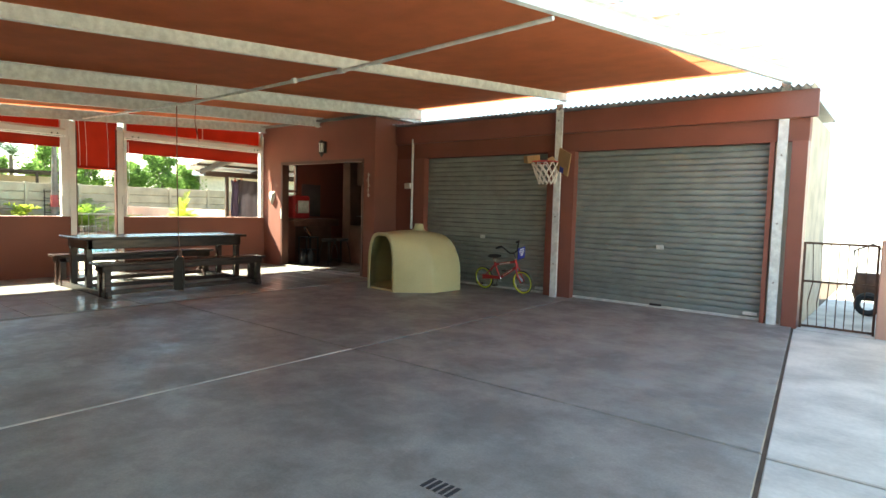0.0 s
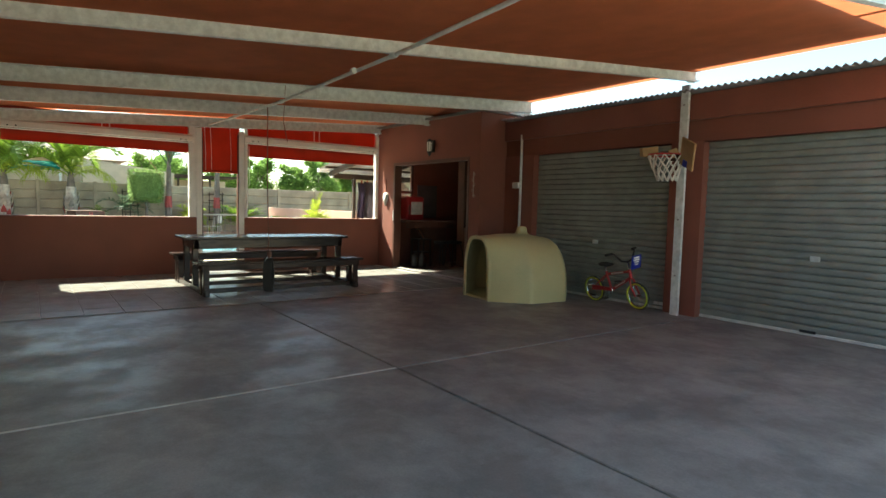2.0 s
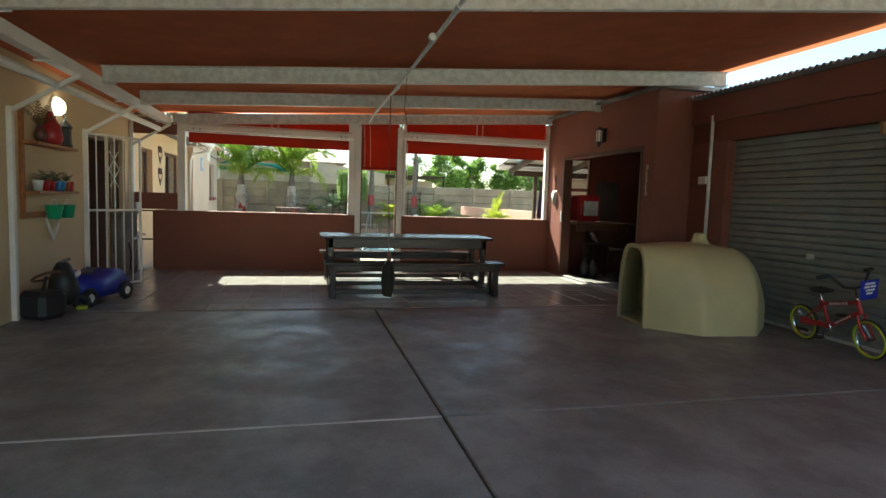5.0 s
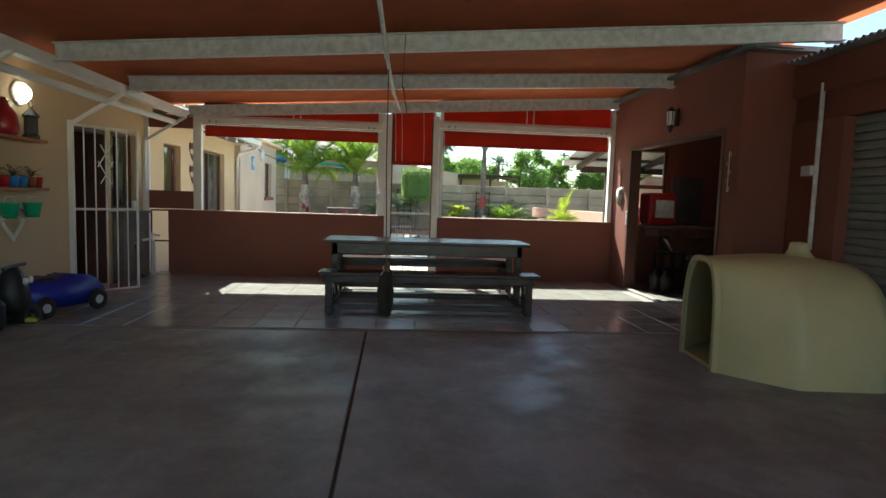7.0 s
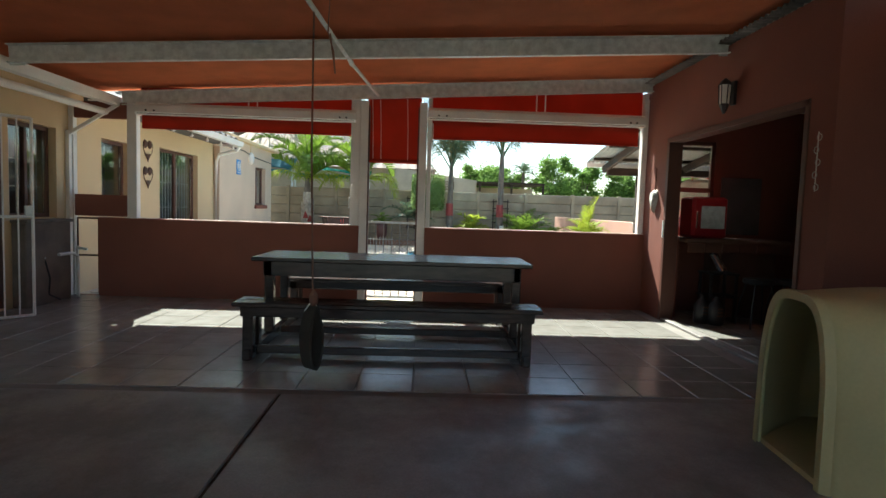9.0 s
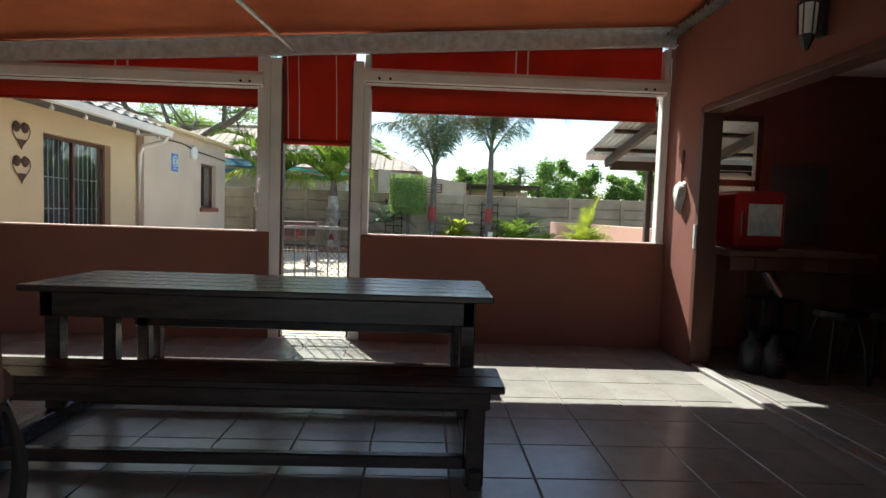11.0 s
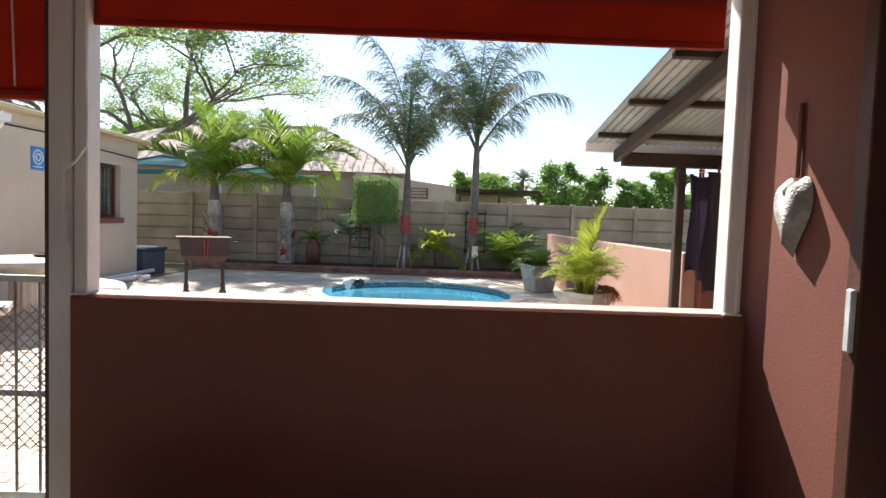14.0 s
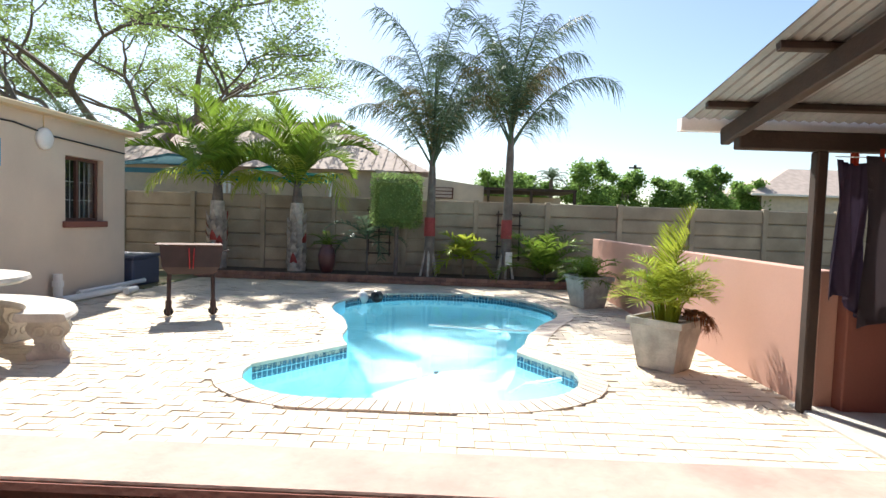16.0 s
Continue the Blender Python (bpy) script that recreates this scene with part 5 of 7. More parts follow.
def square_pot(x, y, s, h, turn, label):
    t = thing("planter_pot", label, "plant pot", pose(x, y, 0, 0, 0, turn), "planter pots")
    bm = bmesh.new()
    prof = [(0.62, 0.0), (0.66, 0.02), (0.9, h * 0.86), (1.0, h * 0.88), (1.0, h), (0.88, h), (0.84, h * 0.9)]
    rings = [[bm.verts.new((s * k * cx, s * k * cy, z)) for cx, cy in ((-1, -1), (1, -1), (1, 1), (-1, 1))] for k, z in prof]
    for a, b in zip(rings, rings[1:]):
        for j in range(4):
            bm.faces.new((a[j], a[(j + 1) % 4], b[(j + 1) % 4], b[j]))
    bm.faces.new(rings[0][::-1])
    bm.faces.new(rings[-1])
    part("pot", bm, M["pot"], t)
    part("soil", nbox(-0.82 * s, 0.82 * s, -0.82 * s, 0.82 * s, h * 0.86, h * 0.92), M["soil"], t)
    return t


square_pot(-13.8, 8.4, 0.275, 0.5, 45, "weathered square concrete planter with a cane palm")
t = thing("cane_palm", "bright yellow-green cane palm growing in the planter", "palm")
bm, canes = bmesh.new(), bmesh.new()
for i in range(38):
    a = i * 2.4
    px, py = -13.8 + 0.12 * math.cos(a) * rng.random(), 8.4 + 0.12 * math.sin(a) * rng.random()
    top = 0.46 + rng.uniform(0.1, 0.34)
    rod(canes, (px, py, 0.42), (px + 0.04 * math.cos(a), py + 0.04 * math.sin(a), top), 0.011, 0.007, 5)
    frond(bm, (px + 0.04 * math.cos(a), py + 0.04 * math.sin(a), top), a, rng.uniform(0.55, 1.35), rng.uniform(0.3, 0.52), 1.5, 0.24, 0.017, 15, v_angle=0.45, droop=0.25, ragged=0.2, stem=0.006)
for yaw, r, L in ((1.75, 1.45, 0.95), (2.9, 1.5, 0.72), (0.5, 1.4, 0.7)):
    frond(bm, (-13.8, 8.4, 0.68), yaw, r, L, 0.45, 0.3, 0.02, 24, v_angle=0.75, droop=0.06, ragged=0.08, stem=0.009)
part("cane", canes, M["leaf_yellow"], t)
part("fronds", bm, M["leaf_yellow"], t)
bm = bmesh.new()
for i in range(9):
    frond(bm, (-13.72, 8.52, 0.52), 0.5 + i * 0.22, 0.7, 0.36, 3.0, 0.16, 0.016, 12, droop=0.8, ragged=0.3, stem=0.006)
part("dry_fronds", bm, M["leaf_rust"], t, "brown dry fronds")
square_pot(-17.75, 8.55, 0.3, 0.52, 22, "weathered square concrete planter with a small palm")
shrub("palm_shrub", "small dull green palm in the square planter", -17.75, 8.55, 0.45, 18, 0.65, 0.22, M["leaf"], 1.4, 0.2, 1.7, 18, 0.02, 0.0, "potted palms")
t = thing("vase_pot", "tall brown glazed vase with a small plant", "plant pot")
M["vase"] = mat("brown_glaze", (0.12, 0.045, 0.04), 0.3, vary=0.3)
part("vase", lathe(bmesh.new(), [(0.12, 0.14), (0.17, 0.3), (0.19, 0.5), (0.16, 0.66), (0.11, 0.72), (0.13, 0.75), (0.09, 0.74)], 16, Matrix.Translation((-20.6, 3.55, 0))), M["vase"], t, smooth=True)
crown("plant", (-20.6, 3.55, 0.72), 8, 1.3, 0.3, 0.45, 1.5, 0.16, 0.02, 12, M["leaf"], t)

# trellises on the fence
for y in (4.35, 7.25):
    t = thing("trellis", "dark square wooden trellis fixed to the fence", "trellis", group="trellises")
    for i in range(3):
        part("upright", nbox(X_F + 0.09, X_F + 0.11, y + i * 0.24, y + i * 0.24 + 0.03, 0.5, 1.6), M["timber"], t)
    for i in range(5):
        part("cross_bar", nbox(X_F + 0.112, X_F + 0.127, y - 0.03, y + 0.54, 0.55 + i * 0.24, 0.58 + i * 0.24), M["timber"], t)
t = thing("meter_box", "small white box on the palm trunk", "box")
part("case", nbox(-20.45, -20.38, 7.4, 7.54, 0.45, 0.72, 0.01), M["white"], t)

# ---- neighbouring buildings ----
M["far_wall"] = mat("far_cream_wall", (0.6, 0.51, 0.4), 0.9, vary=0.15)
M["far_roof"] = mat("far_iron_roof", (0.5, 0.41, 0.35), 0.8, vary=0.2, spec=0.1)
M["sail_blue"] = cloth("blue_shade_net", (0.1, 0.26, 0.3), 0.35)
M["sail_green"] = cloth("green_shade_net", (0.03, 0.28, 0.2), 0.45)


def neighbour():
    t = thing("neighbour_house", "cream neighbouring house with a hipped iron roof", "house")
    part("wall", nbox(-36, -28.2, -9, 4.9, 0, 2.95), M["far_wall"], t)
    bm = bmesh.new()
    lo = [bm.verts.new(c) for c in ((-27.7, -9.5, 2.95), (-27.7, 5.4, 2.95), (-36.5, 5.4, 2.95), (-36.5, -9.5, 2.95))]
    hi = [bm.verts.new(c) for c in ((-32, -4.5, 5.1), (-32, 1.4, 5.1))]
    for f in ((lo[0], lo[1], hi[1], hi[0]), (lo[1], lo[2], hi[1]), (lo[2], lo[3], hi[0], hi[1]), (lo[3], lo[0], hi[0])):
        bm.faces.new(f)
    bm.faces.new(lo[::-1])
    part("roof", bm, M["far_roof"], t)
    part("ridge_cap", nrod((-32, -4.5, 5.12), (-32, 1.4, 5.12), 0.08, seg=6), M["far_roof"], t)
    ribs = bmesh.new()
    for i in range(40):
        y = -9.2 + i * 0.37
        k = 1.0 if -4.5 < y < 1.4 else (max(0.02, (y + 9.5) / 5) if y <= -4.5 else max(0.02, (5.4 - y) / 4))
        rod(ribs, (-27.7, y, 2.98), (-27.7 - 4.3 * k, y + 0, 2.98 + 2.15 * k), 0.012, seg=4)
    tagged(part("roof_ribs", ribs, M["far_roof"], t), kind="stuff")
    t = thing("neighbour_annex", "low cream neighbouring outbuilding with a small window", "house")
    part("wall", prism(bmesh.new(), [(3.6, 0), (7.2, 0), (7.2, 2.5), (3.6, 2.95)], -32, -27.2, Matrix(((0, 0, 1, 0), (1, 0, 0, 0), (0, 1, 0, 0), (0, 0, 0, 1)))), M["far_wall"], t)
    w = part("window", nbox(-27.19, -27.14, 5.55, 6.2, 2.05, 2.42), M["brown_frame"], t)
    for i in range(3):
        part("louvre", nbox(-27.13, -27.11, 5.6, 6.15, 2.09 + i * 0.11, 2.17 + i * 0.11), M["far_roof"], w)
    t = thing("garden_shed", "open shed with a rusty flat roof behind the fence", "shed")
    part("roof", nbox(-30, -27, 7.2, 10.2, 2.38, 2.46), M["timber"], t)
    for y in (7.3, 8.7, 10.1):
        part("post", nbox(-27.1, -27.0, y, y + 0.08, 0, 2.38), M["timber"], t)
    part("back_wall", nbox(-30, -29.9, 7.2, 10.2, 0, 2.3), M["far_wall"], t)
    t = thing("neighbour_house", "distant house with a grey hipped roof behind the trees", "house")
    part("wall", nbox(-52, -45, 25.5, 36, 0, 3.6), M["far_wall"], t)
    bm = bmesh.new()
    lo = [bm.verts.new(c) for c in ((-44.5, 24.6, 3.6), (-44.5, 37, 3.6), (-52.5, 37, 3.6), (-52.5, 24.6, 3.6))]
    hi = [bm.verts.new(c) for c in ((-48.5, 29, 5.6), (-48.5, 33, 5.6))]
    for f in ((lo[0], lo[1], hi[1], hi[0]), (lo[1], lo[2], hi[1]), (lo[2], lo[3], hi[0], hi[1]), (lo[3], lo[0], hi[0])):
        bm.faces.new(f)
    part("roof", bm, M["far_roof"], t)
    part("gutter", nbox(-44.5, -44.4, 24.6, 37, 3.5, 3.62), M["white"], t)
    for name, m, a in (("blue", M["sail_blue"], ((-24.5, -4.3, 2.5), (-24.5, -0.3, 2.55), (-27, -0.6, 3.2), (-27, -3.2, 3.25))), ("green", M["sail_green"], ((-24.6, -0.2, 2.52), (-24.6, 2.7, 2.3), (-27, 2.6, 2.75), (-27, 0.2, 2.95)))):
        t = thing("shade_sail", f"{name} shade net stretched over the neighbour's yard", "shade sail", group="shade sails")
        bm = bmesh.new()
        g = [[bm.verts.new(Vector(a[0]).lerp(a[1], u / 8).lerp(Vector(a[3]).lerp(a[2], u / 8), v / 6) - Vector((0, 0, 0.25 * math.sin(math.pi * u / 8) * (v / 6 - 0.6)))) for v in range(7)] for u in range(9)]
        for p, q in zip(g, g[1:]):
            for j in range(6):
                bm.faces.new((p[j], q[j], q[j + 1], p[j + 1]))
        bmesh.ops.solidify(bm, geom=bm.faces[:], thickness=0.01)
        part("net", bm, m, t, smooth=True)
        part("hem", nbox(a[0][0] - 0.01, a[0][0] + 0.02, a[0][1], a[1][1], 2.28 if name == "green" else 2.42, 2.42 if name == "green" else 2.56), m, t)
        for c in a[:2]:
            part("pole", nrod((c[0], c[1], 0), c, 0.04, seg=8), M["galv"], t)
    t = thing("utility_pole", "distant wooden utility pole with a crossarm", "pole")
    part("pole", nrod((-46, 17.8, 0), (-46, 17.8, 5.3), 0.12, 0.09, 8), M["timber"], t)
    part("crossarm", nbox(-46.05, -45.95, 17.4, 18.2, 5.05, 5.15), M["timber"], t)


neighbour()

# ---- things on and before the garage wall ----
def plain(name, c, rough=0.5, metal=0.0, **k):
    return mat(name, c, rough, metal, vary=k.pop("vary", 0.12), scale=k.pop("scale", 4), fine=60, bump=k.pop("bump", 0.04), **k)


M["red"] = plain("red_enamel", (0.42, 0.02, 0.025), 0.35)
M["blue"] = plain("blue_plastic", (0.015, 0.03, 0.32), 0.4)
M["sky_blue"] = plain("light_blue_plastic", (0.04, 0.25, 0.62), 0.4)
M["yellow"] = plain("yellow_rubber", (0.55, 0.6, 0.05), 0.6)
M["rubber"] = plain("black_rubber", (0.018, 0.018, 0.018), 0.7)
M["chrome"] = plain("chrome", (0.7, 0.7, 0.7), 0.15, 1.0)
M["green"] = plain("green_plastic", (0.03, 0.42, 0.2), 0.4)
M["orange_wood"] = mat("orange_pine", (0.4, 0.15, 0.05), 0.5, vary=0.3, stretch=(1, 8, 8))
M["stone"] = mat("cast_stone", (0.62, 0.57, 0.5), 0.9, vary=0.3, scale=6, fine=50, bump=0.4)
M["net"] = plain("white_net", (0.7, 0.66, 0.58), 0.8)
M["card"] = plain("tan_board", (0.42, 0.27, 0.13), 0.8, vary=0.35)
M["rust"] = mat("rusty_steel", (0.13, 0.065, 0.04), 0.75, metal=0.2, vary=0.5, scale=8, fine=60, bump=0.2)


def ring_bm(bm, c, axis_u, axis_v, R, r, seg=28, tube_seg=8, squash=1.0):
    """A round hoop of round section."""
    c, u, v = Vector(c), Vector(axis_u).normalized(), Vector(axis_v).normalized()
    w = u.cross(v)
    rings = []
    for i in range(seg):
        a = 2 * math.pi * i / seg
        o = u * math.cos(a) + v * math.sin(a)
        rings.append([bm.verts.new(c + o * (R + r * math.cos(b)) + w * r * squash * math.sin(b)) for b in (2 * math.pi * j / tube_seg for j in range(tube_seg))])
    for i in range(seg):
        p, q = rings[i], rings[(i + 1) % seg]
        for j in range(tube_seg):
            bm.faces.new((p[j], q[j], q[(j + 1) % tube_seg], p[(j + 1) % tube_seg]))
    return bm


def nring(*a, **k):
    return ring_bm(bmesh.new(), *a, **k)


def bicycle():
    t = thing("child_bicycle", "small red child's bicycle with yellow tyres leaning by the roller door", "bicycle", pose(-3.1, 8.22, 0, 9, 0, -4.5))
    R = 0.185
    for name, x in (("rear_wheel", -0.38), ("front_wheel", 0.38)):
        w = part(name, nring((x, 0, R), (1, 0, 0), (0, 0, 1), R - 0.035, 0.012, 28, 6), M["chrome"], t)
        part("tyre", nring((x, 0, R), (1, 0, 0), (0, 0, 1), R - 0.018, 0.018, 28, 8), M["rubber"], w)
        part("sidewall", nring((x, -0.012, R), (1, 0, 0), (0, 0, 1), R - 0.024, 0.013, 28, 6), M["yellow"], w, "bright yellow tyre sidewall")
        part("hub", nrod((x, -0.04, R), (x, 0.04, R), 0.018, seg=10), M["chrome"], w)
        for i in range(12):
            a = i * math.pi / 6
            part("spoke", nrod((x, 0.012 * (-1) ** i, R), (x + (R - 0.035) * math.cos(a), 0, R + (R - 0.035) * math.sin(a)), 0.0018, seg=4), M["chrome"], w)
    bb, seat, head, head_low = (-0.06, 0, 0.21), (-0.14, 0, 0.46), (0.27, 0, 0.5), (0.29, 0, 0.42)
    for n, a, b, r in (("top_tube", (-0.13, 0, 0.42), head, 0.018), ("down_tube", bb, head_low, 0.022), ("seat_tube", bb, seat, 0.017)):
        part(n, nrod(a, b, r, seg=10), M["red"], t)
    part("head_tube", nrod((0.265, 0, 0.53), (0.295, 0, 0.4), 0.022, seg=10), M["red"], t)
    for s in (-0.045, 0.045):
        part("chain_stay", nrod((bb[0], s * 0.5, bb[2]), (-0.38, s, R), 0.009, seg=6), M["red"], t)
        part("seat_stay", nrod((-0.13, s * 0.4, 0.42), (-0.38, s, R), 0.008, seg=6), M["red"], t)
        part("fork_leg", ntube([(0.295, s * 0.8, 0.4), (0.32, s, 0.3), (0.38, s, R)], 0.011, 8), M["red"], t)
    for i, (f, a, b) in enumerate(((0.3, (-0.13, 0, 0.42), head), (0.3, bb, head_low))):
        a, b = Vector(a), Vector(b)
        for j in range(6):
            p = a.lerp(b, 0.25 + j * 0.09)
            q = a.lerp(b, 0.25 + j * 0.09 + 0.06)
            part("decal", nrod(p + Vector((0, -0.013, 0)), q + Vector((0, -0.013, 0)), 0.012, seg=6), M["white"], t, "white decal bar")
    part("seat_post", nrod(seat, (-0.155, 0, 0.53), 0.011, seg=8), M["chrome"], t)
    bm = bmesh.new()
    lathe(bm, [(0.02, -0.02), (0.075, -0.01), (0.085, 0.01), (0.05, 0.03), (0.01, 0.035)], 14, pose(-0.17, 0, 0.55) @ Matrix.Diagonal((1.15, 0.75, 1, 1)))
    part("saddle", bm, M["black"], t, smooth=True)
    part("saddle_nose", nrod((-0.14, 0, 0.555), (-0.01, 0, 0.57), 0.04, 0.016, 8), M["black"], t)
    part("stem", nrod((0.265, 0, 0.52), (0.245, 0, 0.62), 0.012, seg=8), M["chrome"], t)
    part("handlebar", ntube([(0.16, -0.26, 0.76), (0.2, -0.2, 0.76), (0.24, -0.1, 0.65), (0.25, 0, 0.63), (0.24, 0.1, 0.65), (0.2, 0.2, 0.76), (0.16, 0.26, 0.76)], 0.011, 8), M["black"], t)
    for s in (-1, 1):
        part("grip", nrod((0.17, s * 0.19, 0.762), (0.14, s * 0.29, 0.758), 0.017, seg=8), M["rubber"], t)
    plate = part("number_plate", nbox(0.29, 0.3, -0.09, 0.09, 0.6, 0.78, 0.003, pose(0, 0, 0, 0, 8, 0)), M["blue"], t, "blue handlebar plate with white marks")
    for j, (y, z, l) in enumerate(((-0.05, 0.75, 0.1), (-0.06, 0.72, 0.06), (0.01, 0.72, 0.05), (-0.04, 0.69, 0.09), (-0.03, 0.66, 0.06))):
        part("plate_mark", nbox(0.3, 0.303, y, y + l, z - 0.009, z + 0.009, 0, pose(0, 0, 0, 0, 8, 0)), M["white"], plate)
    part("chainring", nring((bb[0], -0.035, bb[2]), (1, 0, 0), (0, 0, 1), 0.045, 0.006, 20, 6), M["chrome"], t)
    part("chain_guard", nbox(-0.38, -0.02, -0.045, -0.038, 0.2, 0.25, 0.01), M["red"], t)
    for s, z in ((-1, -1), (1, 1)):
        part("crank", nrod((bb[0], s * 0.05, bb[2]), (bb[0] + 0.03 * s, s * 0.06, bb[2] + 0.1 * z), 0.008, seg=6), M["chrome"], t)
        part("pedal", nbox(bb[0] + 0.03 * s - 0.035, bb[0] + 0.03 * s + 0.035, s * 0.1 - 0.035, s * 0.1 + 0.035, bb[2] + 0.1 * z - 0.01, bb[2] + 0.1 * z + 0.01, 0.004), M["black"], t)


bicycle()


def hoop():
    t = thing("basketball_hoop", "broken basketball hoop with torn net on the steel post", "basketball hoop")
    c = Vector((-2.32, 8.0, 1.98))
    part("rim", nring(c, (1, 0, 0), (0, 1, 0), 0.21, 0.01, 28, 8), M["red"], t)
    for i, (dx, dy, tilt) in enumerate(((-0.24, -0.05, 20), (-0.1, -0.16, -15), (-0.28, 0.1, 35), (0.02, 0.16, -30))):
        part("board_scrap", nbox(-0.09, 0.09, -0.008, 0.008, -0.05, 0.06, 0.004, pose(c.x + dx, c.y + dy, c.z + 0.03, tilt, tilt / 2, 30 * i)), M["card"], t, "torn scrap of tan board")
    part("bracket", nbox(-2.33, -2.2, 8.12, 8.26, 1.92, 2.0, 0.005), M["rust"], t)
    part("board", nbox(-0.13, 0.13, -0.012, 0.012, -0.16, 0.18, 0.006, pose(-2.0, 7.95, 1.96, 12, 24, -22)), M["card"], t, "torn tan backboard piece")
    part("sticker", nbox(-0.05, 0.03, -0.018, -0.0125, -0.15, -0.07, 0, pose(-2.0, 7.95, 1.96, 12, 24, -22)), M["blue"], t, "small blue and white sticker")
    bm = bmesh.new()
    n, lv = 12, 5
    P = [[c + Vector((math.cos(2 * math.pi * (i + 0.5 * (k % 2)) / n), math.sin(2 * math.pi * (i + 0.5 * (k % 2)) / n), 0)) * (0.21 - 0.024 * k) + Vector((0.01 * k, 0, -0.078 * k)) for i in range(n)] for k in range(lv)]
    for k in range(lv - 1):
        for i in range(n):
            a, b = P[k][i], P[k + 1][i]
            b2 = P[k + 1][(i - 1) % n] if k % 2 == 0 else P[k + 1][(i + 1) % n]
            rod(bm, a, b, 0.009, seg=4)
            rod(bm, a, b2, 0.009, seg=4)
    tagged(part("net", bm, M["net"], t, "frayed white net"), kind="stuff")


hoop()
t = thing("conduit", "grey conduit pipe with a white junction box on the wall", "conduit")
part("pipe", nrod((-5.2, 8.33, 0.9), (-5.2, 8.33, 2.5), 0.022, seg=10), M["galv"], t)
part("junction_box", nbox(-5.34, -5.2, 8.27, 8.35, 1.62, 1.72, 0.008), M["white"], t)
t = thing("wall_lantern", "dark carriage lantern fixed above the room opening", "lantern")
x, z = -6.98, 2.3
part("bracket", nbox(x - 0.03, x + 0.03, 7.77, 7.8, z - 0.02, z + 0.2, 0.004), M["black"], t)
part("cap", lathe(bmesh.new(), [(0.06, 0.0), (0.04, 0.035), (0.012, 0.06)], 6, pose(x, 7.7, z + 0.16)), M["black"], t)
part("shade", lathe(bmesh.new(), [(0.042, -0.17), (0.05, 0.0)], 6, pose(x, 7.7, z + 0.16)), M["white"], t, "frosted lantern glass")
for i in range(6):
    a = i * math.pi / 3
    part("bar", nrod((x + 0.045 * math.cos(a), 7.7 + 0.045 * math.sin(a), z - 0.01), (x + 0.053 * math.cos(a), 7.7 + 0.053 * math.sin(a), z + 0.16), 0.005, seg=4), M["black"], t)
part("finial", lathe(bmesh.new(), [(0.01, -0.09), (0.025, -0.06), (0.045, -0.01), (0.04, 0.0)], 6, pose(x, 7.7, z - 0.01)), M["black"], t)


def heart_shape(n=40, s=1.0):
    out = []
    for i in range(n):
        a = 2 * math.pi * i / n
        out.append((s * 16 * math.sin(a) ** 3 / 16, s * (13 * math.cos(a) - 5 * math.cos(2 * a) - 2 * math.cos(3 * a) - math.cos(4 * a)) / 14))
    return out


t = thing("wall_heart", "hammered pale metal heart hanging on the maroon wall", "ornament")
bm = bmesh.new()
outline = heart_shape(36, 0.1)
lo = [bm.verts.new((-8.69 + u * 0.9, 7.795, 1.43 + v * 1.45)) for u, v in outline]
mid = [bm.verts.new((-8.69 + u * 0.62, 7.745, 1.43 + v)) for u, v in outline]
for i in range(len(lo)):
    bm.faces.new((lo[i], lo[(i + 1) % len(lo)], mid[(i + 1) % len(lo)], mid[i]))
bm.faces.new(mid)
M["hammered"] = mat("hammered_metal", (0.5, 0.48, 0.43), 0.5, metal=0.3, vary=0.4, scale=25, fine=90, bump=0.8)
part("heart", bm, M["hammered"], t, smooth=True)
part("cord", nrod((-8.69, 7.79, 1.55), (-8.69, 7.79, 1.82), 0.008, seg=5), M["maroon"], t)
t = thing("hanging_ornament", "string of small wire letters hanging on the pier", "ornament")
part("cord", nrod((-5.76, 7.78, 1.45), (-5.76, 7.78, 1.88), 0.004, seg=5), M["net"], t)
for i in range(5):
    part("wire_shape", nring((-5.76 + 0.012 * (-1) ** i, 7.78, 1.84 - i * 0.09), (1, 0, 0), (0, 0, 1), 0.024, 0.004, 10, 5), M["hammered"], t)
t = thing("wall_pipe", "thin white pipe running down the room corner", "pipe")
part("pipe", nrod((-9.02, 7.775, 1.0), (-9.02, 7.775, 2.7), 0.012, seg=6), M["white"], t)
t = thing("floor_drain", "dark cast drain grate set in the concrete", "drain")
for i in range(5):
    part("grate_bar", nbox(0.145 + i * 0.036, 0.168 + i * 0.036, 2.54, 2.64, 0.0, 0.004, 0.0015), M["black"], t)
part("surround", nbox(0.138, 0.322, 2.532, 2.648, -0.01, 0.0015), M["grout"], t)

# opening of the barbecue room
t = thing("door_frame", "dark brown steel frame of the wide sliding opening", "door frame", kind="structure")
for a, b in ((BD0 - 0.002, BD0 + 0.06), (BD1 - 0.05, BD1 + 0.002)):
    part("jamb", nbox(a, b, Y_BRAAI - 0.012, Y_BRAAI + 0.15, 0.0, BDH, 0.004), M["brown_frame"], t)
part("head", nbox(BD0, BD1, Y_BRAAI - 0.012, Y_BRAAI + 0.15, BDH - 0.05, BDH + 0.004, 0.004), M["brown_frame"], t)
part("track", nbox(BD0, BD1, Y_BRAAI + 0.0, Y_BRAAI + 0.08, 0.0, 0.025, 0.004), M["iron"], t, "worn metal floor track")
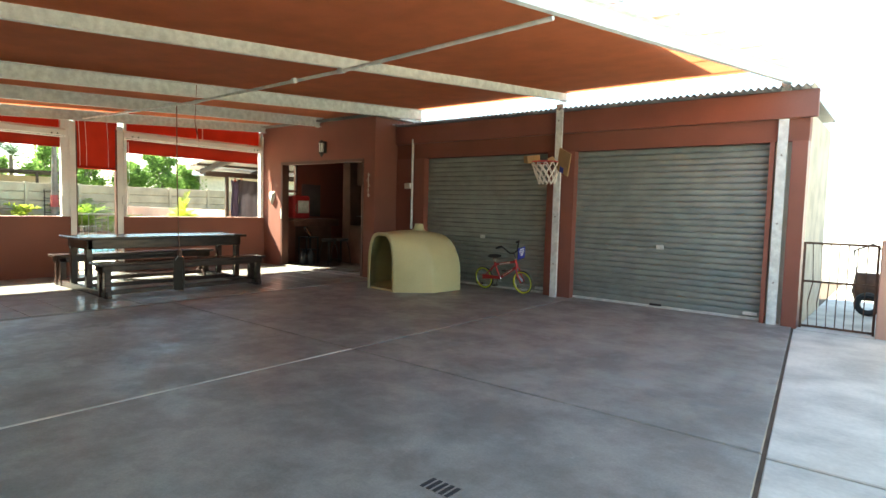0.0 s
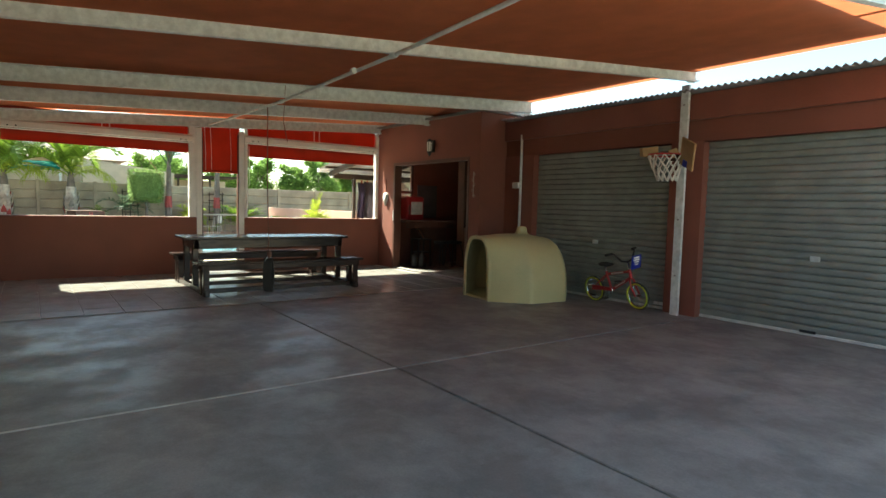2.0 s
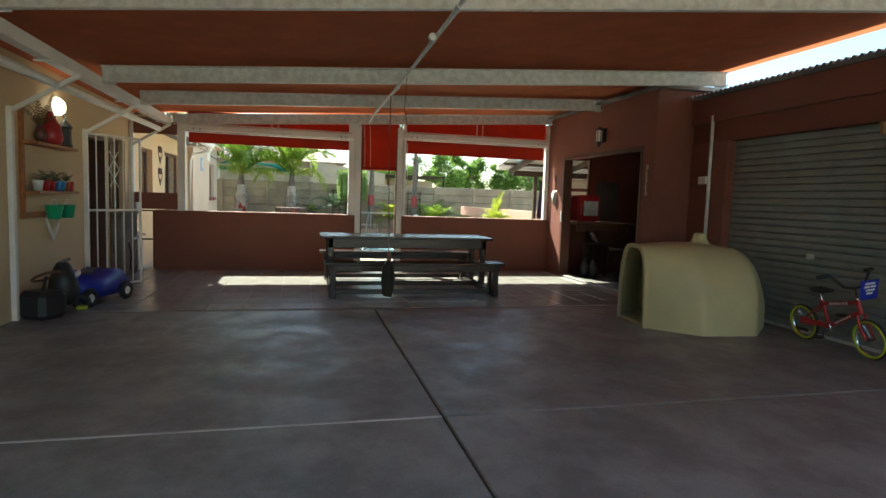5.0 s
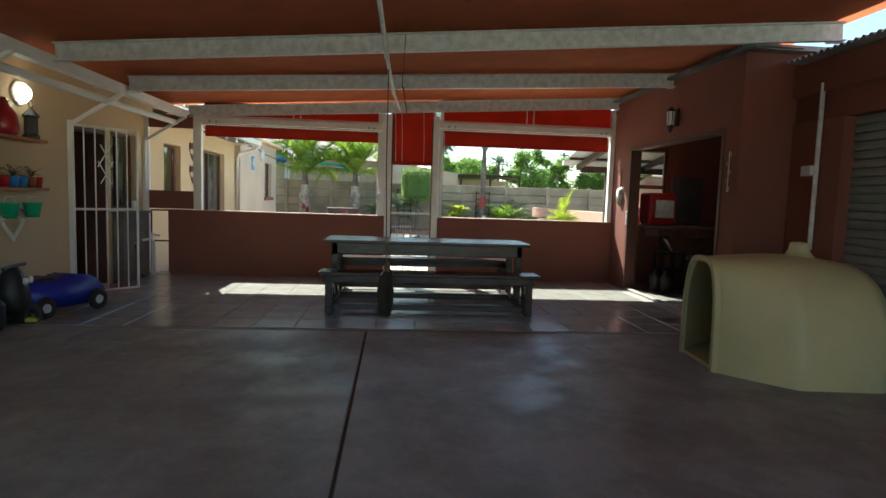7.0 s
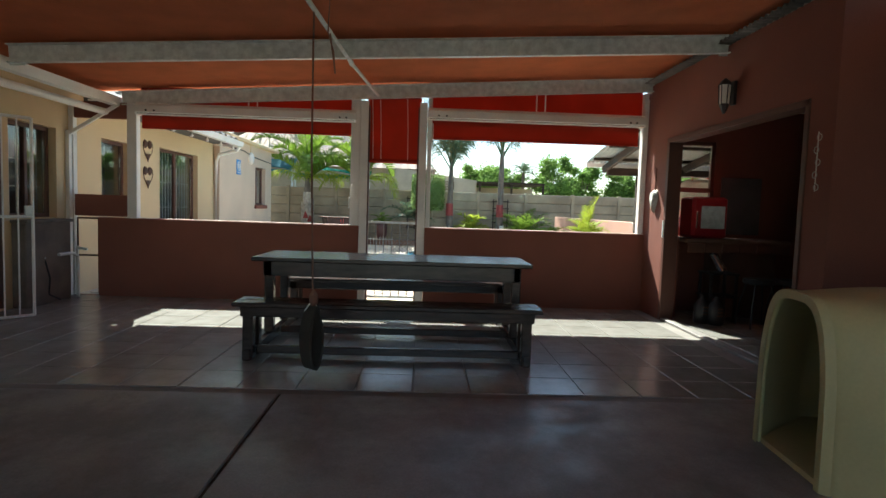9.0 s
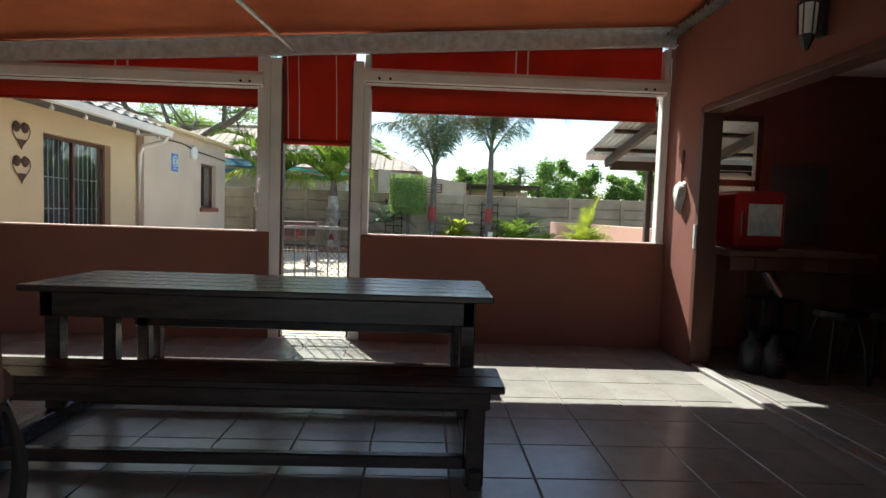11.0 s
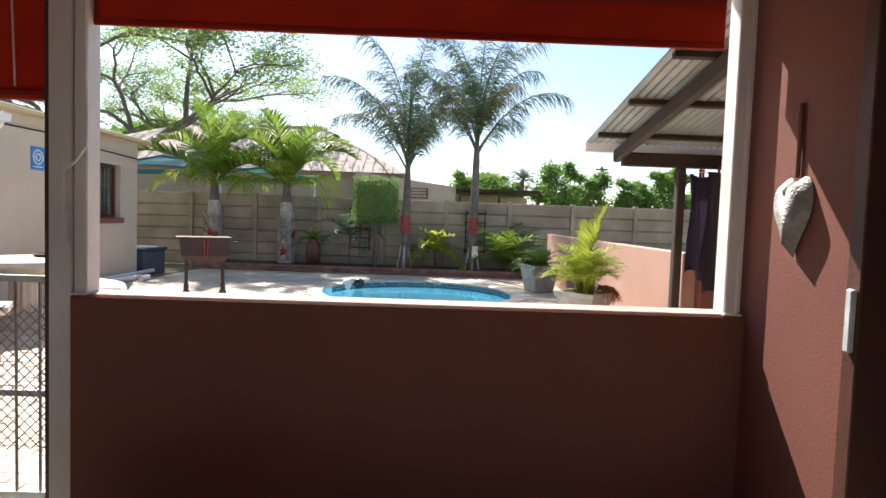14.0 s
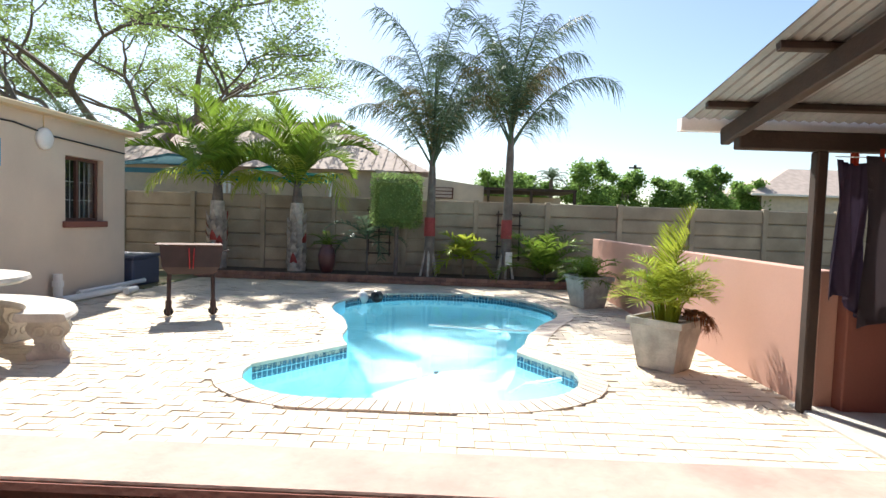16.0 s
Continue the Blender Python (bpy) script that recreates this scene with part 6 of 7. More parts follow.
part("handle", nbox(BD0 + 0.02, BD0 + 0.05, Y_BRAAI - 0.03, Y_BRAAI - 0.01, 0.98, 1.18, 0.005), M["galv"], t)


def room_things():
    w = thing("window_5", "brown framed window of the barbecue room", "window", kind="structure")
    y0, y1, z0, z1 = 8.12, 8.68, 1.05, 2.2
    for a, b, c, d in ((y0, y0 + 0.05, z0, z1), (y1 - 0.05, y1, z0, z1), (y0, y1, z0, z0 + 0.05), (y0, y1, z1 - 0.05, z1), (y0, y1, 1.55, 1.61)):
        part("frame", nbox(X_HALF - 0.06, X_HALF - 0.01, a, b, c, d, 0.004), M["brown_frame"], w)
    for c, d in ((z0 + 0.05, 1.55), (1.61, z1 - 0.05)):
        p = part("pane", nbox(X_HALF - 0.04, X_HALF - 0.034, y0 + 0.05, y1 - 0.05, c, d), M["glass"], w)
        p.visible_shadow = False
    c = thing("counter", "dark tiled masonry counter under the room's window", "counter")
    part("top", nbox(-8.98, -8.3, 8.05, 9.3, 0.93, 0.98, 0.008), M["soot"], c)
    for i in range(6):
        part("edge_tile", nbox(-8.305, -8.29, 8.06 + i * 0.205, 8.255 + i * 0.205, 0.82, 0.925, 0.004), M["brown_frame"], c)
    part("body", nbox(-8.98, -8.55, 8.6, 9.28, 0.006, 0.93), M["soot"], c)
    part("end_pier", nbox(-8.98, -8.5, 7.97, 8.05, 0.006, 0.98, 0.006), M["maroon"], c)
    b = thing("cooler_box", "red enamel countertop cooler with a grey glass door", "cooler")
    part("body", nbox(-8.85, -8.48, 8.18, 8.6, 0.985, 1.48, 0.03), M["red"], b)
    d = part("door", nbox(-8.482, -8.455, 8.19, 8.59, 1.0, 1.465, 0.02), M["red"], b)
    part("door_glass", nbox(-8.457, -8.448, 8.27, 8.56, 1.1, 1.37, 0.01), M["galv"], d, "grey glass panel")
    part("handle", nbox(-8.455, -8.44, 8.21, 8.23, 1.1, 1.3, 0.004), M["chrome"], d)
    f = thing("barbecue", "built-in black barbecue fireplace in sooty brick", "fireplace")
    part("surround", nbox(-8.2, -7.95, 9.3, 10.4, 0.006, 2.6, 0.01), M["soot"], f)
    part("hood", nbox(-7.95, -6.6, 9.5, 10.4, 1.75, 2.6, 0.01), M["soot"], f)
    part("firebox", nbox(-7.95, -6.6, 10.2, 10.4, 0.006, 1.75), M["black"], f)
    part("hearth", nbox(-7.95, -6.6, 9.3, 10.2, 0.006, 0.85, 0.01), M["soot"], f)
    part("side_pier", nbox(-6.6, -6.3, 9.3, 10.4, 0.006, 2.6, 0.01), M["soot"], f)
    part("grid", nbox(-7.9, -6.65, 9.45, 10.15, 1.05, 1.06), M["iron"], f)
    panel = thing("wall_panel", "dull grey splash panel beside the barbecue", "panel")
    part("sheet", nbox(-8.97, -8.955, 8.75, 9.28, 1.02, 1.75, 0.003), M["dark_sheet"], panel)
    j = thing("steel_canister", "small stainless canister leaning in the dark corner", "canister")
    part("body", nrod((-8.3, 8.5, 0.6), (-8.4, 8.42, 0.8), 0.05, 0.05, 14), M["chrome"], j)
    part("lid", nrod((-8.4, 8.42, 0.8), (-8.41, 8.412, 0.82), 0.053, 0.04, 14), M["black"], j)
    rack = thing("shelf_rack", "low dark rack holding the canister", "rack")
    for x in (-8.48, -8.22):
        part("upright", nbox(x, x + 0.03, 8.3, 8.33, 0.006, 0.58), M["black"], rack)
        part("upright", nbox(x, x + 0.03, 8.6, 8.63, 0.006, 0.58), M["black"], rack)
    for z in (0.3, 0.57):
        part("shelf", nbox(-8.49, -8.18, 8.29, 8.64, z, z + 0.02), M["black"], rack)
    for i, (x, y) in enumerate(((-8.15, 8.2), (-8.05, 8.32))):
        k = thing("gas_bottle", "small dark gas bottle with printed bars on the floor", "bottle", group="floor bottles")
        part("body", lathe(bmesh.new(), [(0.07, 0.006), (0.09, 0.03), (0.09, 0.22), (0.06, 0.27), (0.03, 0.3), (0.03, 0.34)], 16, pose(x, y, 0)), M["black"], k, smooth=True)
        for j2 in range(3):
            part("print_bar", nbox(x + 0.086, x + 0.094, y - 0.03, y + 0.03, 0.12 + j2 * 0.04, 0.135 + j2 * 0.04), M["rust"], k)
    for y in (8.75, 9.08):
        s = thing("bar_stool", "stool with curved dark steel legs and dark seat", "stool", group="stools")
        for dx, dy in ((-0.13, -0.13), (0.13, -0.13), (0.13, 0.13), (-0.13, 0.13)):
            part("leg", ntube([(-7.98 + dx * 1.2, y + dy * 1.2, 0.006), (-7.98 + dx, y + dy, 0.3), (-7.98 + dx * 0.7, y + dy * 0.7, 0.5)], 0.01, 8), M["black"], s)
        part("seat", lathe(bmesh.new(), [(0.15, 0.5), (0.17, 0.52), (0.16, 0.56), (0.05, 0.57)], 18, pose(-7.98, y, 0)), M["black"], s)


room_things()

# ---- rope swing ----
t = thing("rope_swing", "worn loop swing hanging from the pipe on a rope", "swing")
M["rope"] = plain("brown_rope", (0.2, 0.1, 0.07), 0.9)
M["leather"] = plain("worn_strap", (0.055, 0.048, 0.04), 0.7, vary=0.35)
part("rope", ntube([(-5.52, 4.2, 2.5), (-5.52, 4.2, 1.6), (-5.52, 4.22, 0.75), (-5.52, 4.23, 0.56)], 0.007, 6), M["rope"], t)
part("knot", lathe(bmesh.new(), [(0.01, -0.05), (0.03, -0.02), (0.03, 0.03), (0.01, 0.06)], 8, pose(-5.52, 4.23, 0.6)), M["rope"], t)
def strap_loop(cx, cy, cz, ry, rz, width, thick, yaw):
    """A hanging loop of flat strap, drawn to a point where it is tied."""
    bm = bmesh.new()
    n = 28
    rings = []
    for i in range(n):
        a = 2 * math.pi * i / n
        pinch = 1.0 if math.cos(a) > -0.2 else 1.0 - 0.4 * (-math.cos(a) - 0.2) / 0.8
        ring = []
        for k, w in ((1, -1), (1, 1), (0, 1), (0, -1)):
            r = 1 - (1 - k) * thick / ry
            ring.append(bm.verts.new((w * width / 2, ry * math.sin(a) * pinch * r, -rz * math.cos(a) * (1 - (1 - k) * thick / rz))))
        rings.append(ring)
    for i in range(n):
        p, q = rings[i], rings[(i + 1) % n]
        for j in range(4):
            bm.faces.new((p[j], q[j], q[(j + 1) % 4], p[(j + 1) % 4]))
    bmesh.ops.transform(bm, matrix=pose(cx, cy, cz, 0, 0, yaw), verts=bm.verts[:])
    bmesh.ops.recalc_face_normals(bm, faces=bm.faces[:])
    return bm


part("loop", strap_loop(-5.52, 4.22, 0.34, 0.062, 0.22, 0.11, 0.02, 48), M["leather"], t, "worn grey rubber strap loop")
for dy in (-0.05, 0.05):
    part("tie_wire", nrod((-5.52, 4.22 + dy, 0.52), (-5.52, 4.225, 0.6), 0.004, seg=5), M["galv"], t)
part("loose_cord", ntube([(-5.3, 4.35, 2.75), (-5.31, 4.33, 2.3), (-5.34, 4.36, 2.2), (-5.3, 4.38, 2.05), (-5.33, 4.34, 2.3)], 0.005, 5), M["rope"], t)

# ---- along the house wall ----
def security_gate():
    t = thing("security_gate", "white steel security gate standing open at the house door", "gate", pose(-7.02, 0.53, 0, 0, 0, 139.5))
    W, z0, z1 = 0.74, 0.02, 2.0
    for a, b in (((0, 0, z0), (0, 0, z1)), ((W, 0, z0), (W, 0, z1)), ((0, 0, z0), (W, 0, z0)), ((0, 0, z1), (W, 0, z1)), ((0, 0, 1.02), (W, 0, 1.02))):
        d = Vector(b) - Vector(a)
        part("frame", nrod(a, b, 0.015, seg=6), M["white"], t)
    for i in range(1, 6):
        part("bar", nrod((W * i / 6, 0, z0), (W * i / 6, 0, z1), 0.008, seg=6), M["white"], t)
    c = Vector((W * 0.5, 0.01, 1.55))
    for a, b in (((-0.06, -0.22), (0.09, 0.05)), ((0.06, -0.22), (-0.09, 0.05)), ((0.09, -0.02), (-0.06, 0.25)), ((-0.09, -0.02), (0.06, 0.25))):
        part("diamond_bar", nrod(c + Vector((a[0], 0, a[1])), c + Vector((b[0], 0, b[1])), 0.007, seg=5), M["white"], t)
    part("lock", nbox(W - 0.07, W - 0.01, -0.02, 0.02, 1.03, 1.13, 0.004), M["galv"], t)


security_gate()
t = thing("house_door", "dark brown wooden door standing ajar inside the house", "door")
part("leaf", nbox(-7.9, -7.86, -0.45, 0.28, 0.02, 2.0, 0.006), M["brown_frame"], t)
part("door_frame", nbox(-7.9, -7.85, 0.28, 0.49, 0.0, 2.02, 0.004), M["brown_frame"], t)
part("door_frame", nbox(-7.09, -7.04, 0.28, 0.49, 0.0, 2.02, 0.004), M["brown_frame"], t)
part("door_head", nbox(-7.85, -7.09, 0.28, 0.49, 1.97, 2.02, 0.004), M["brown_frame"], t)
t = thing("fridge", "low white fridge just inside the doorway", "fridge")
part("body", nbox(-7.7, -7.15, -0.35, 0.2, 0.03, 0.86, 0.015), M["white"], t)
part("door_gap", nbox(-7.69, -7.16, 0.199, 0.203, 0.8, 0.81), M["black"], t)

t = thing("wall_shelf", "orange pine wall shelf unit with two boards", "shelf")
for z in (1.23, 1.72):
    part("board", nbox(-6.3, -5.25, Y_H, 0.68, z, z + 0.03, 0.004), M["orange_wood"], t)
part("back_rail", nbox(-6.3, -5.25, Y_H, 0.53, 0.98, 1.04, 0.003), M["orange_wood"], t)
for x in (-5.3,):
    part("upright", nbox(x, x + 0.04, Y_H, 0.54, 0.98, 2.1, 0.003), M["orange_wood"], t)
for i, (x, m, r) in enumerate(((-5.42, M["galv"], 0.05), (-5.56, M["red"], 0.06), (-5.7, M["red"], 0.06), (-5.84, M["sky_blue"], 0.06), (-5.98, M["sky_blue"], 0.055), (-6.12, M["orange_wood"], 0.05), (-6.23, M["red"], 0.05))):
    k = thing("flower_pot", "small coloured pot standing on the pine shelf", "pot", group="shelf pots")
    part("pot", lathe(bmesh.new(), [(r * 0.75, 1.262), (r, 1.36), (r * 1.05, 1.37), (r * 0.9, 1.365)], 14, pose(x, 0.6, 0)), m, k, smooth=True)
    if i % 2:
        crown("plant", (x, 0.6, 1.36), 6, 1.3, 0.4, 0.16, 1.2, 0.05, 0.012, 6, M["leaf_blue"], k, stem=0.003)
k = thing("toy_bag", "red and pink patterned bag on the upper shelf", "bag")
part("body", lathe(bmesh.new(), [(0.1, 1.755), (0.12, 1.82), (0.1, 1.95), (0.04, 2.05), (0.02, 2.1)], 12, pose(-5.75, 0.6, 0)), M["red"], k, smooth=True)
k = thing("lantern", "dark metal lantern on the upper shelf", "lantern")
part("frame", lathe(bmesh.new(), [(0.07, 1.755), (0.075, 1.78), (0.06, 1.8), (0.06, 1.96), (0.08, 1.98), (0.03, 2.04), (0.015, 2.06)], 6, pose(-6.15, 0.6, 0)), M["black"], k)
part("ring", nring((-6.15, 0.6, 2.1), (1, 0, 0), (0, 0, 1), 0.035, 0.005, 14, 5), M["black"], k)
k = thing("dried_plant", "dark dried arrangement in a vase on the shelf", "plant")
part("vase", lathe(bmesh.new(), [(0.04, 1.755), (0.06, 1.83), (0.03, 1.92)], 12, pose(-5.5, 0.6, 0)), M["vase"], k, smooth=True)
crown("stems", (-5.5, 0.6, 1.9), 9, 1.5, 0.7, 0.28, 0.8, 0.06, 0.02, 8, M["leaf_dry"], k, stem=0.004)
k = thing("wall_light", "round glowing bulkhead lamp on the house wall", "lamp")
glow = bpy.data.materials.new("lamp_glow")
glow.use_nodes = True
glow.node_tree.nodes["Principled BSDF"].inputs["Emission Color"].default_value = (1.0, 0.93, 0.75, 1)
glow.node_tree.nodes["Principled BSDF"].inputs["Emission Strength"].default_value = 4.0
glow.node_tree.nodes["Principled BSDF"].inputs["Base Color"].default_value = (0.9, 0.88, 0.8, 1)
part("base", lathe(bmesh.new(), [(0.12, 0.0), (0.12, 0.02), (0.1, 0.03)], 20, pose(-6.12, Y_H, 2.2, -90)), M["white"], k)
part("globe", lathe(bmesh.new(), [(0.1, 0.02), (0.095, 0.06), (0.06, 0.1), (0.01, 0.11)], 20, pose(-6.12, Y_H, 2.2, -90)), glow, k, "lit frosted globe", smooth=True)
for x in (-5.75, -6.1):
    k = thing("bucket", "small green plastic bucket hanging under the shelf", "bucket", group="green buckets")
    part("body", lathe(bmesh.new(), [(0.06, 0.96), (0.085, 1.1), (0.092, 1.11), (0.08, 1.105)], 16, pose(x, 0.62, 0)), M["green"], k, smooth=True)
    part("handle", ntube([(x - 0.085, 0.62, 1.1), (x - 0.05, 0.62, 1.17), (x + 0.05, 0.62, 1.17), (x + 0.085, 0.62, 1.1)], 0.004, 5), M["white"], k)
k = thing("heart_wreath", "white wicker heart hanging on the house wall", "ornament")
part("wreath", ntube([(-5.92 + u * 1.0, 0.54, 0.9 + v * 0.9) for u, v in heart_shape(32, 0.15)], 0.02, 6), M["net"], k)


def toy_kart():
    t = thing("ride_on_toy", "blue plastic ride-on toy car parked by the house wall", "toy car", pose(-6.0, 0.9, 0, 0, 0, 160))
    bm = bmesh.new()
    prism(bm, [(-0.42, 0.08), (0.4, 0.08), (0.45, 0.2), (0.3, 0.36), (0.05, 0.4), (-0.1, 0.33), (-0.38, 0.38), (-0.45, 0.25)], -0.17, 0.17, Matrix(((1, 0, 0, 0), (0, 0, 1, 0), (0, 1, 0, 0), (0, 0, 0, 1))))
    bmesh.ops.bevel(bm, geom=bm.edges[:], offset=0.03, segments=2, affect="EDGES", clamp_overlap=True)
    part("body", bm, M["blue"], t, smooth=True)
    for x in (-0.3, 0.3):
        for s in (-1, 1):
            w = part("wheel", nring((x, s * 0.19, 0.11), (1, 0, 0), (0, 0, 1), 0.075, 0.035, 20, 8), M["rubber"], t)
            part("hub", nrod((x, s * 0.17, 0.11), (x, s * 0.215, 0.11), 0.045, seg=12), M["galv"], w)
    part("seat_hollow", nbox(-0.34, -0.12, -0.12, 0.12, 0.36, 0.39, 0.01), M["black"], t)
    t = thing("pedal_scooter", "black toy scooter with two round pale lamps", "toy", pose(-5.5, 0.78, 0, 0, 0, 100))
    part("body", lathe(bmesh.new(), [(0.1, 0.08), (0.15, 0.18), (0.13, 0.35), (0.08, 0.48), (0.05, 0.52)], 14), M["black"], t, smooth=True)
    for s in (-0.055, 0.055):
        part("headlamp", lathe(bmesh.new(), [(0.035, 0), (0.032, 0.02), (0.01, 0.03)], 12, pose(0.12, s, 0.4, 0, 90)), M["white"], t)
    part("handlebar", ntube([(0.02, -0.22, 0.53), (0.0, -0.1, 0.53), (0.0, 0.1, 0.53), (0.02, 0.22, 0.53)], 0.016, 8), M["black"], t)
    part("front_wheel", nring((0.16, 0, 0.09), (1, 0, 0), (0, 0, 1), 0.06, 0.03, 20, 8), M["rubber"], t)
    part("bumper", nbox(0.12, 0.22, -0.09, 0.09, 0.02, 0.06, 0.01), M["yellow"], t)
    t = thing("toy_steering", "low black toy seat with a striped steering wheel", "toy", pose(-5.15, 0.72, 0, 0, 0, 60))
    part("seat", nbox(-0.17, 0.17, -0.15, 0.15, 0.0, 0.28, 0.05), M["black"], t)
    part("steering_wheel", nring((0.05, 0, 0.42), (1, 0, 0.5), (0, 1, 0), 0.12, 0.014, 24, 8), M["rust"], t)
    part("column", nrod((0.0, 0, 0.25), (0.05, 0, 0.42), 0.014, seg=8), M["black"], t)


toy_kart()
structure("passage_panel", nbox(X_HALF - 0.1, X_HALF - 0.04, 0.55, 1.22, 1.0, 1.27, 0.005), M["maroon"], "maroon board beside the house passage", "panel")
structure("passage_panel_top", nbox(X_HALF - 0.1, X_HALF - 0.04, 0.55, 1.22, 2.22, 2.42, 0.005), M["maroon"], "maroon board above the house passage", "panel")
structure("wall_end_post", nbox(X_HALF - 0.1, X_HALF - 0.02, 0.5, 0.56, 0.0, 2.4, 0.004), M["white"], "white post at the house wall", "post")
t = thing("passage_gate", "narrow rusty frame gate closing the passage", "gate")
for a, b in (((-9.06, 0.58, 0.02), (-9.06, 0.58, 0.97)), ((-9.06, 0.84, 0.02), (-9.06, 0.84, 0.97)), ((-9.06, 0.58, 0.97), (-9.06, 0.84, 0.97)), ((-9.06, 0.58, 0.5), (-9.06, 0.84, 0.5))):
    part("frame", nrod(a, b, 0.012, seg=6), M["rust"], t)
t = thing("garden_tap", "white standpipe with a tap by the house wall", "tap")
part("standpipe", nrod((-8.3, 0.56, 0), (-8.3, 0.56, 0.55), 0.022, seg=8), M["white"], t)
part("tap", ntube([(-8.3, 0.56, 0.55), (-8.3, 0.62, 0.56), (-8.3, 0.66, 0.52)], 0.012, 6), M["galv"], t)
part("hose", ntube([(-8.3, 0.66, 0.5), (-8.32, 0.7, 0.3), (-8.36, 0.66, 0.1), (-8.5, 0.7, 0.02)], 0.01, 6), M["black"], t)

# wall ornaments beyond the half wall
for z in (2.02, 1.6):
    t = thing("wire_heart", "rusty heart-shaped ornament hung on the cream wall", "ornament", group="wall hearts")
    for s in (-0.075, 0.075):
        part("disc", lathe(bmesh.new(), [(0.07, 0), (0.05, 0.02), (0.01, 0.025)], 16, pose(-11.05 + s, Y_H + 0.004, z + 0.08, -90)), M["rust"], t)
    part("outline", ntube([(-11.05 + u, Y_H + 0.015, z + v) for u, v in heart_shape(28, 0.16)], 0.006, 5), M["rust"], t)
    part("point", prism(bmesh.new(), [(-0.09, -0.07), (0.09, -0.07), (0.0, -0.18)], 0, 0.012, pose(-11.05, Y_H + 0.018, z, 90)), M["rust"], t)
t = thing("wall_plaque", "blue and white patterned tile on the annex wall", "plaque")
part("tile", nbox(-15.3, -15.02, 0.62, 0.635, 1.86, 2.2, 0.003), M["sky_blue"], t)
part("ring_pattern", nring((-15.16, 0.637, 2.05), (1, 0, 0), (0, 0, 1), 0.1, 0.012, 20, 4), M["white"], t)
part("inner_pattern", nring((-15.16, 0.637, 2.05), (1, 0, 0), (0, 0, 1), 0.05, 0.012, 12, 4), M["white"], t)
part("bar_pattern", nbox(-15.26, -15.06, 0.634, 0.639, 1.9, 1.915), M["white"], t)
t = thing("bulkhead_lamp", "round white bulkhead lamp on the annex wall", "lamp")
part("dome", lathe(bmesh.new(), [(0.15, 0.0), (0.15, 0.04), (0.12, 0.07), (0.01, 0.08)], 24, pose(-16.05, 0.62, 2.3, -90)), M["white"], t, smooth=True)
part("conduit", nrod((-16.05, 0.63, 2.43), (-16.05, 0.63, 2.62), 0.01, seg=6), M["cream"], t)
t = thing("wall_cable", "dark cable clipped along the annex wall", "cable")
part("cable", ntube([(-14.0, 0.635, 2.42), (-15.5, 0.635, 2.44), (-16.2, 0.635, 2.36), (-17.98, 0.635, 2.31)], 0.012, 6), M["black"], t)
t = thing("drain_pipe", "white waste pipes along the foot of the annex wall", "pipe")
part("stack", nrod((-16.2, 0.72, 0.0), (-16.2, 0.72, 0.42), 0.06, seg=14), M["white"], t)
part("collar", nrod((-16.2, 0.72, 0.24), (-16.2, 0.72, 0.32), 0.075, seg=14), M["white"], t)
part("branch", ntube([(-16.15, 0.8, 0.06), (-16.6, 0.85, 0.06), (-17.4, 0.9, 0.06), (-17.6, 1.05, 0.06), (-17.2, 1.12, 0.06)], 0.05, 10), M["white"], t)
part("branch", nrod((-16.6, 0.75, 0.1), (-18.4, 0.75, 0.1), 0.04, seg=10), M["white"], t)
t = thing("pump_box", "dark blue-grey pool pump box beside the annex", "box")
M["slate"] = plain("slate_plastic", (0.07, 0.08, 0.12), 0.6)
part("body", nbox(-19.0, -18.1, -0.1, 0.72, 0.0, 0.5, 0.03), M["slate"], t)
part("lid", nbox(-19.03, -18.07, -0.13, 0.75, 0.5, 0.56, 0.015), M["slate"], t)

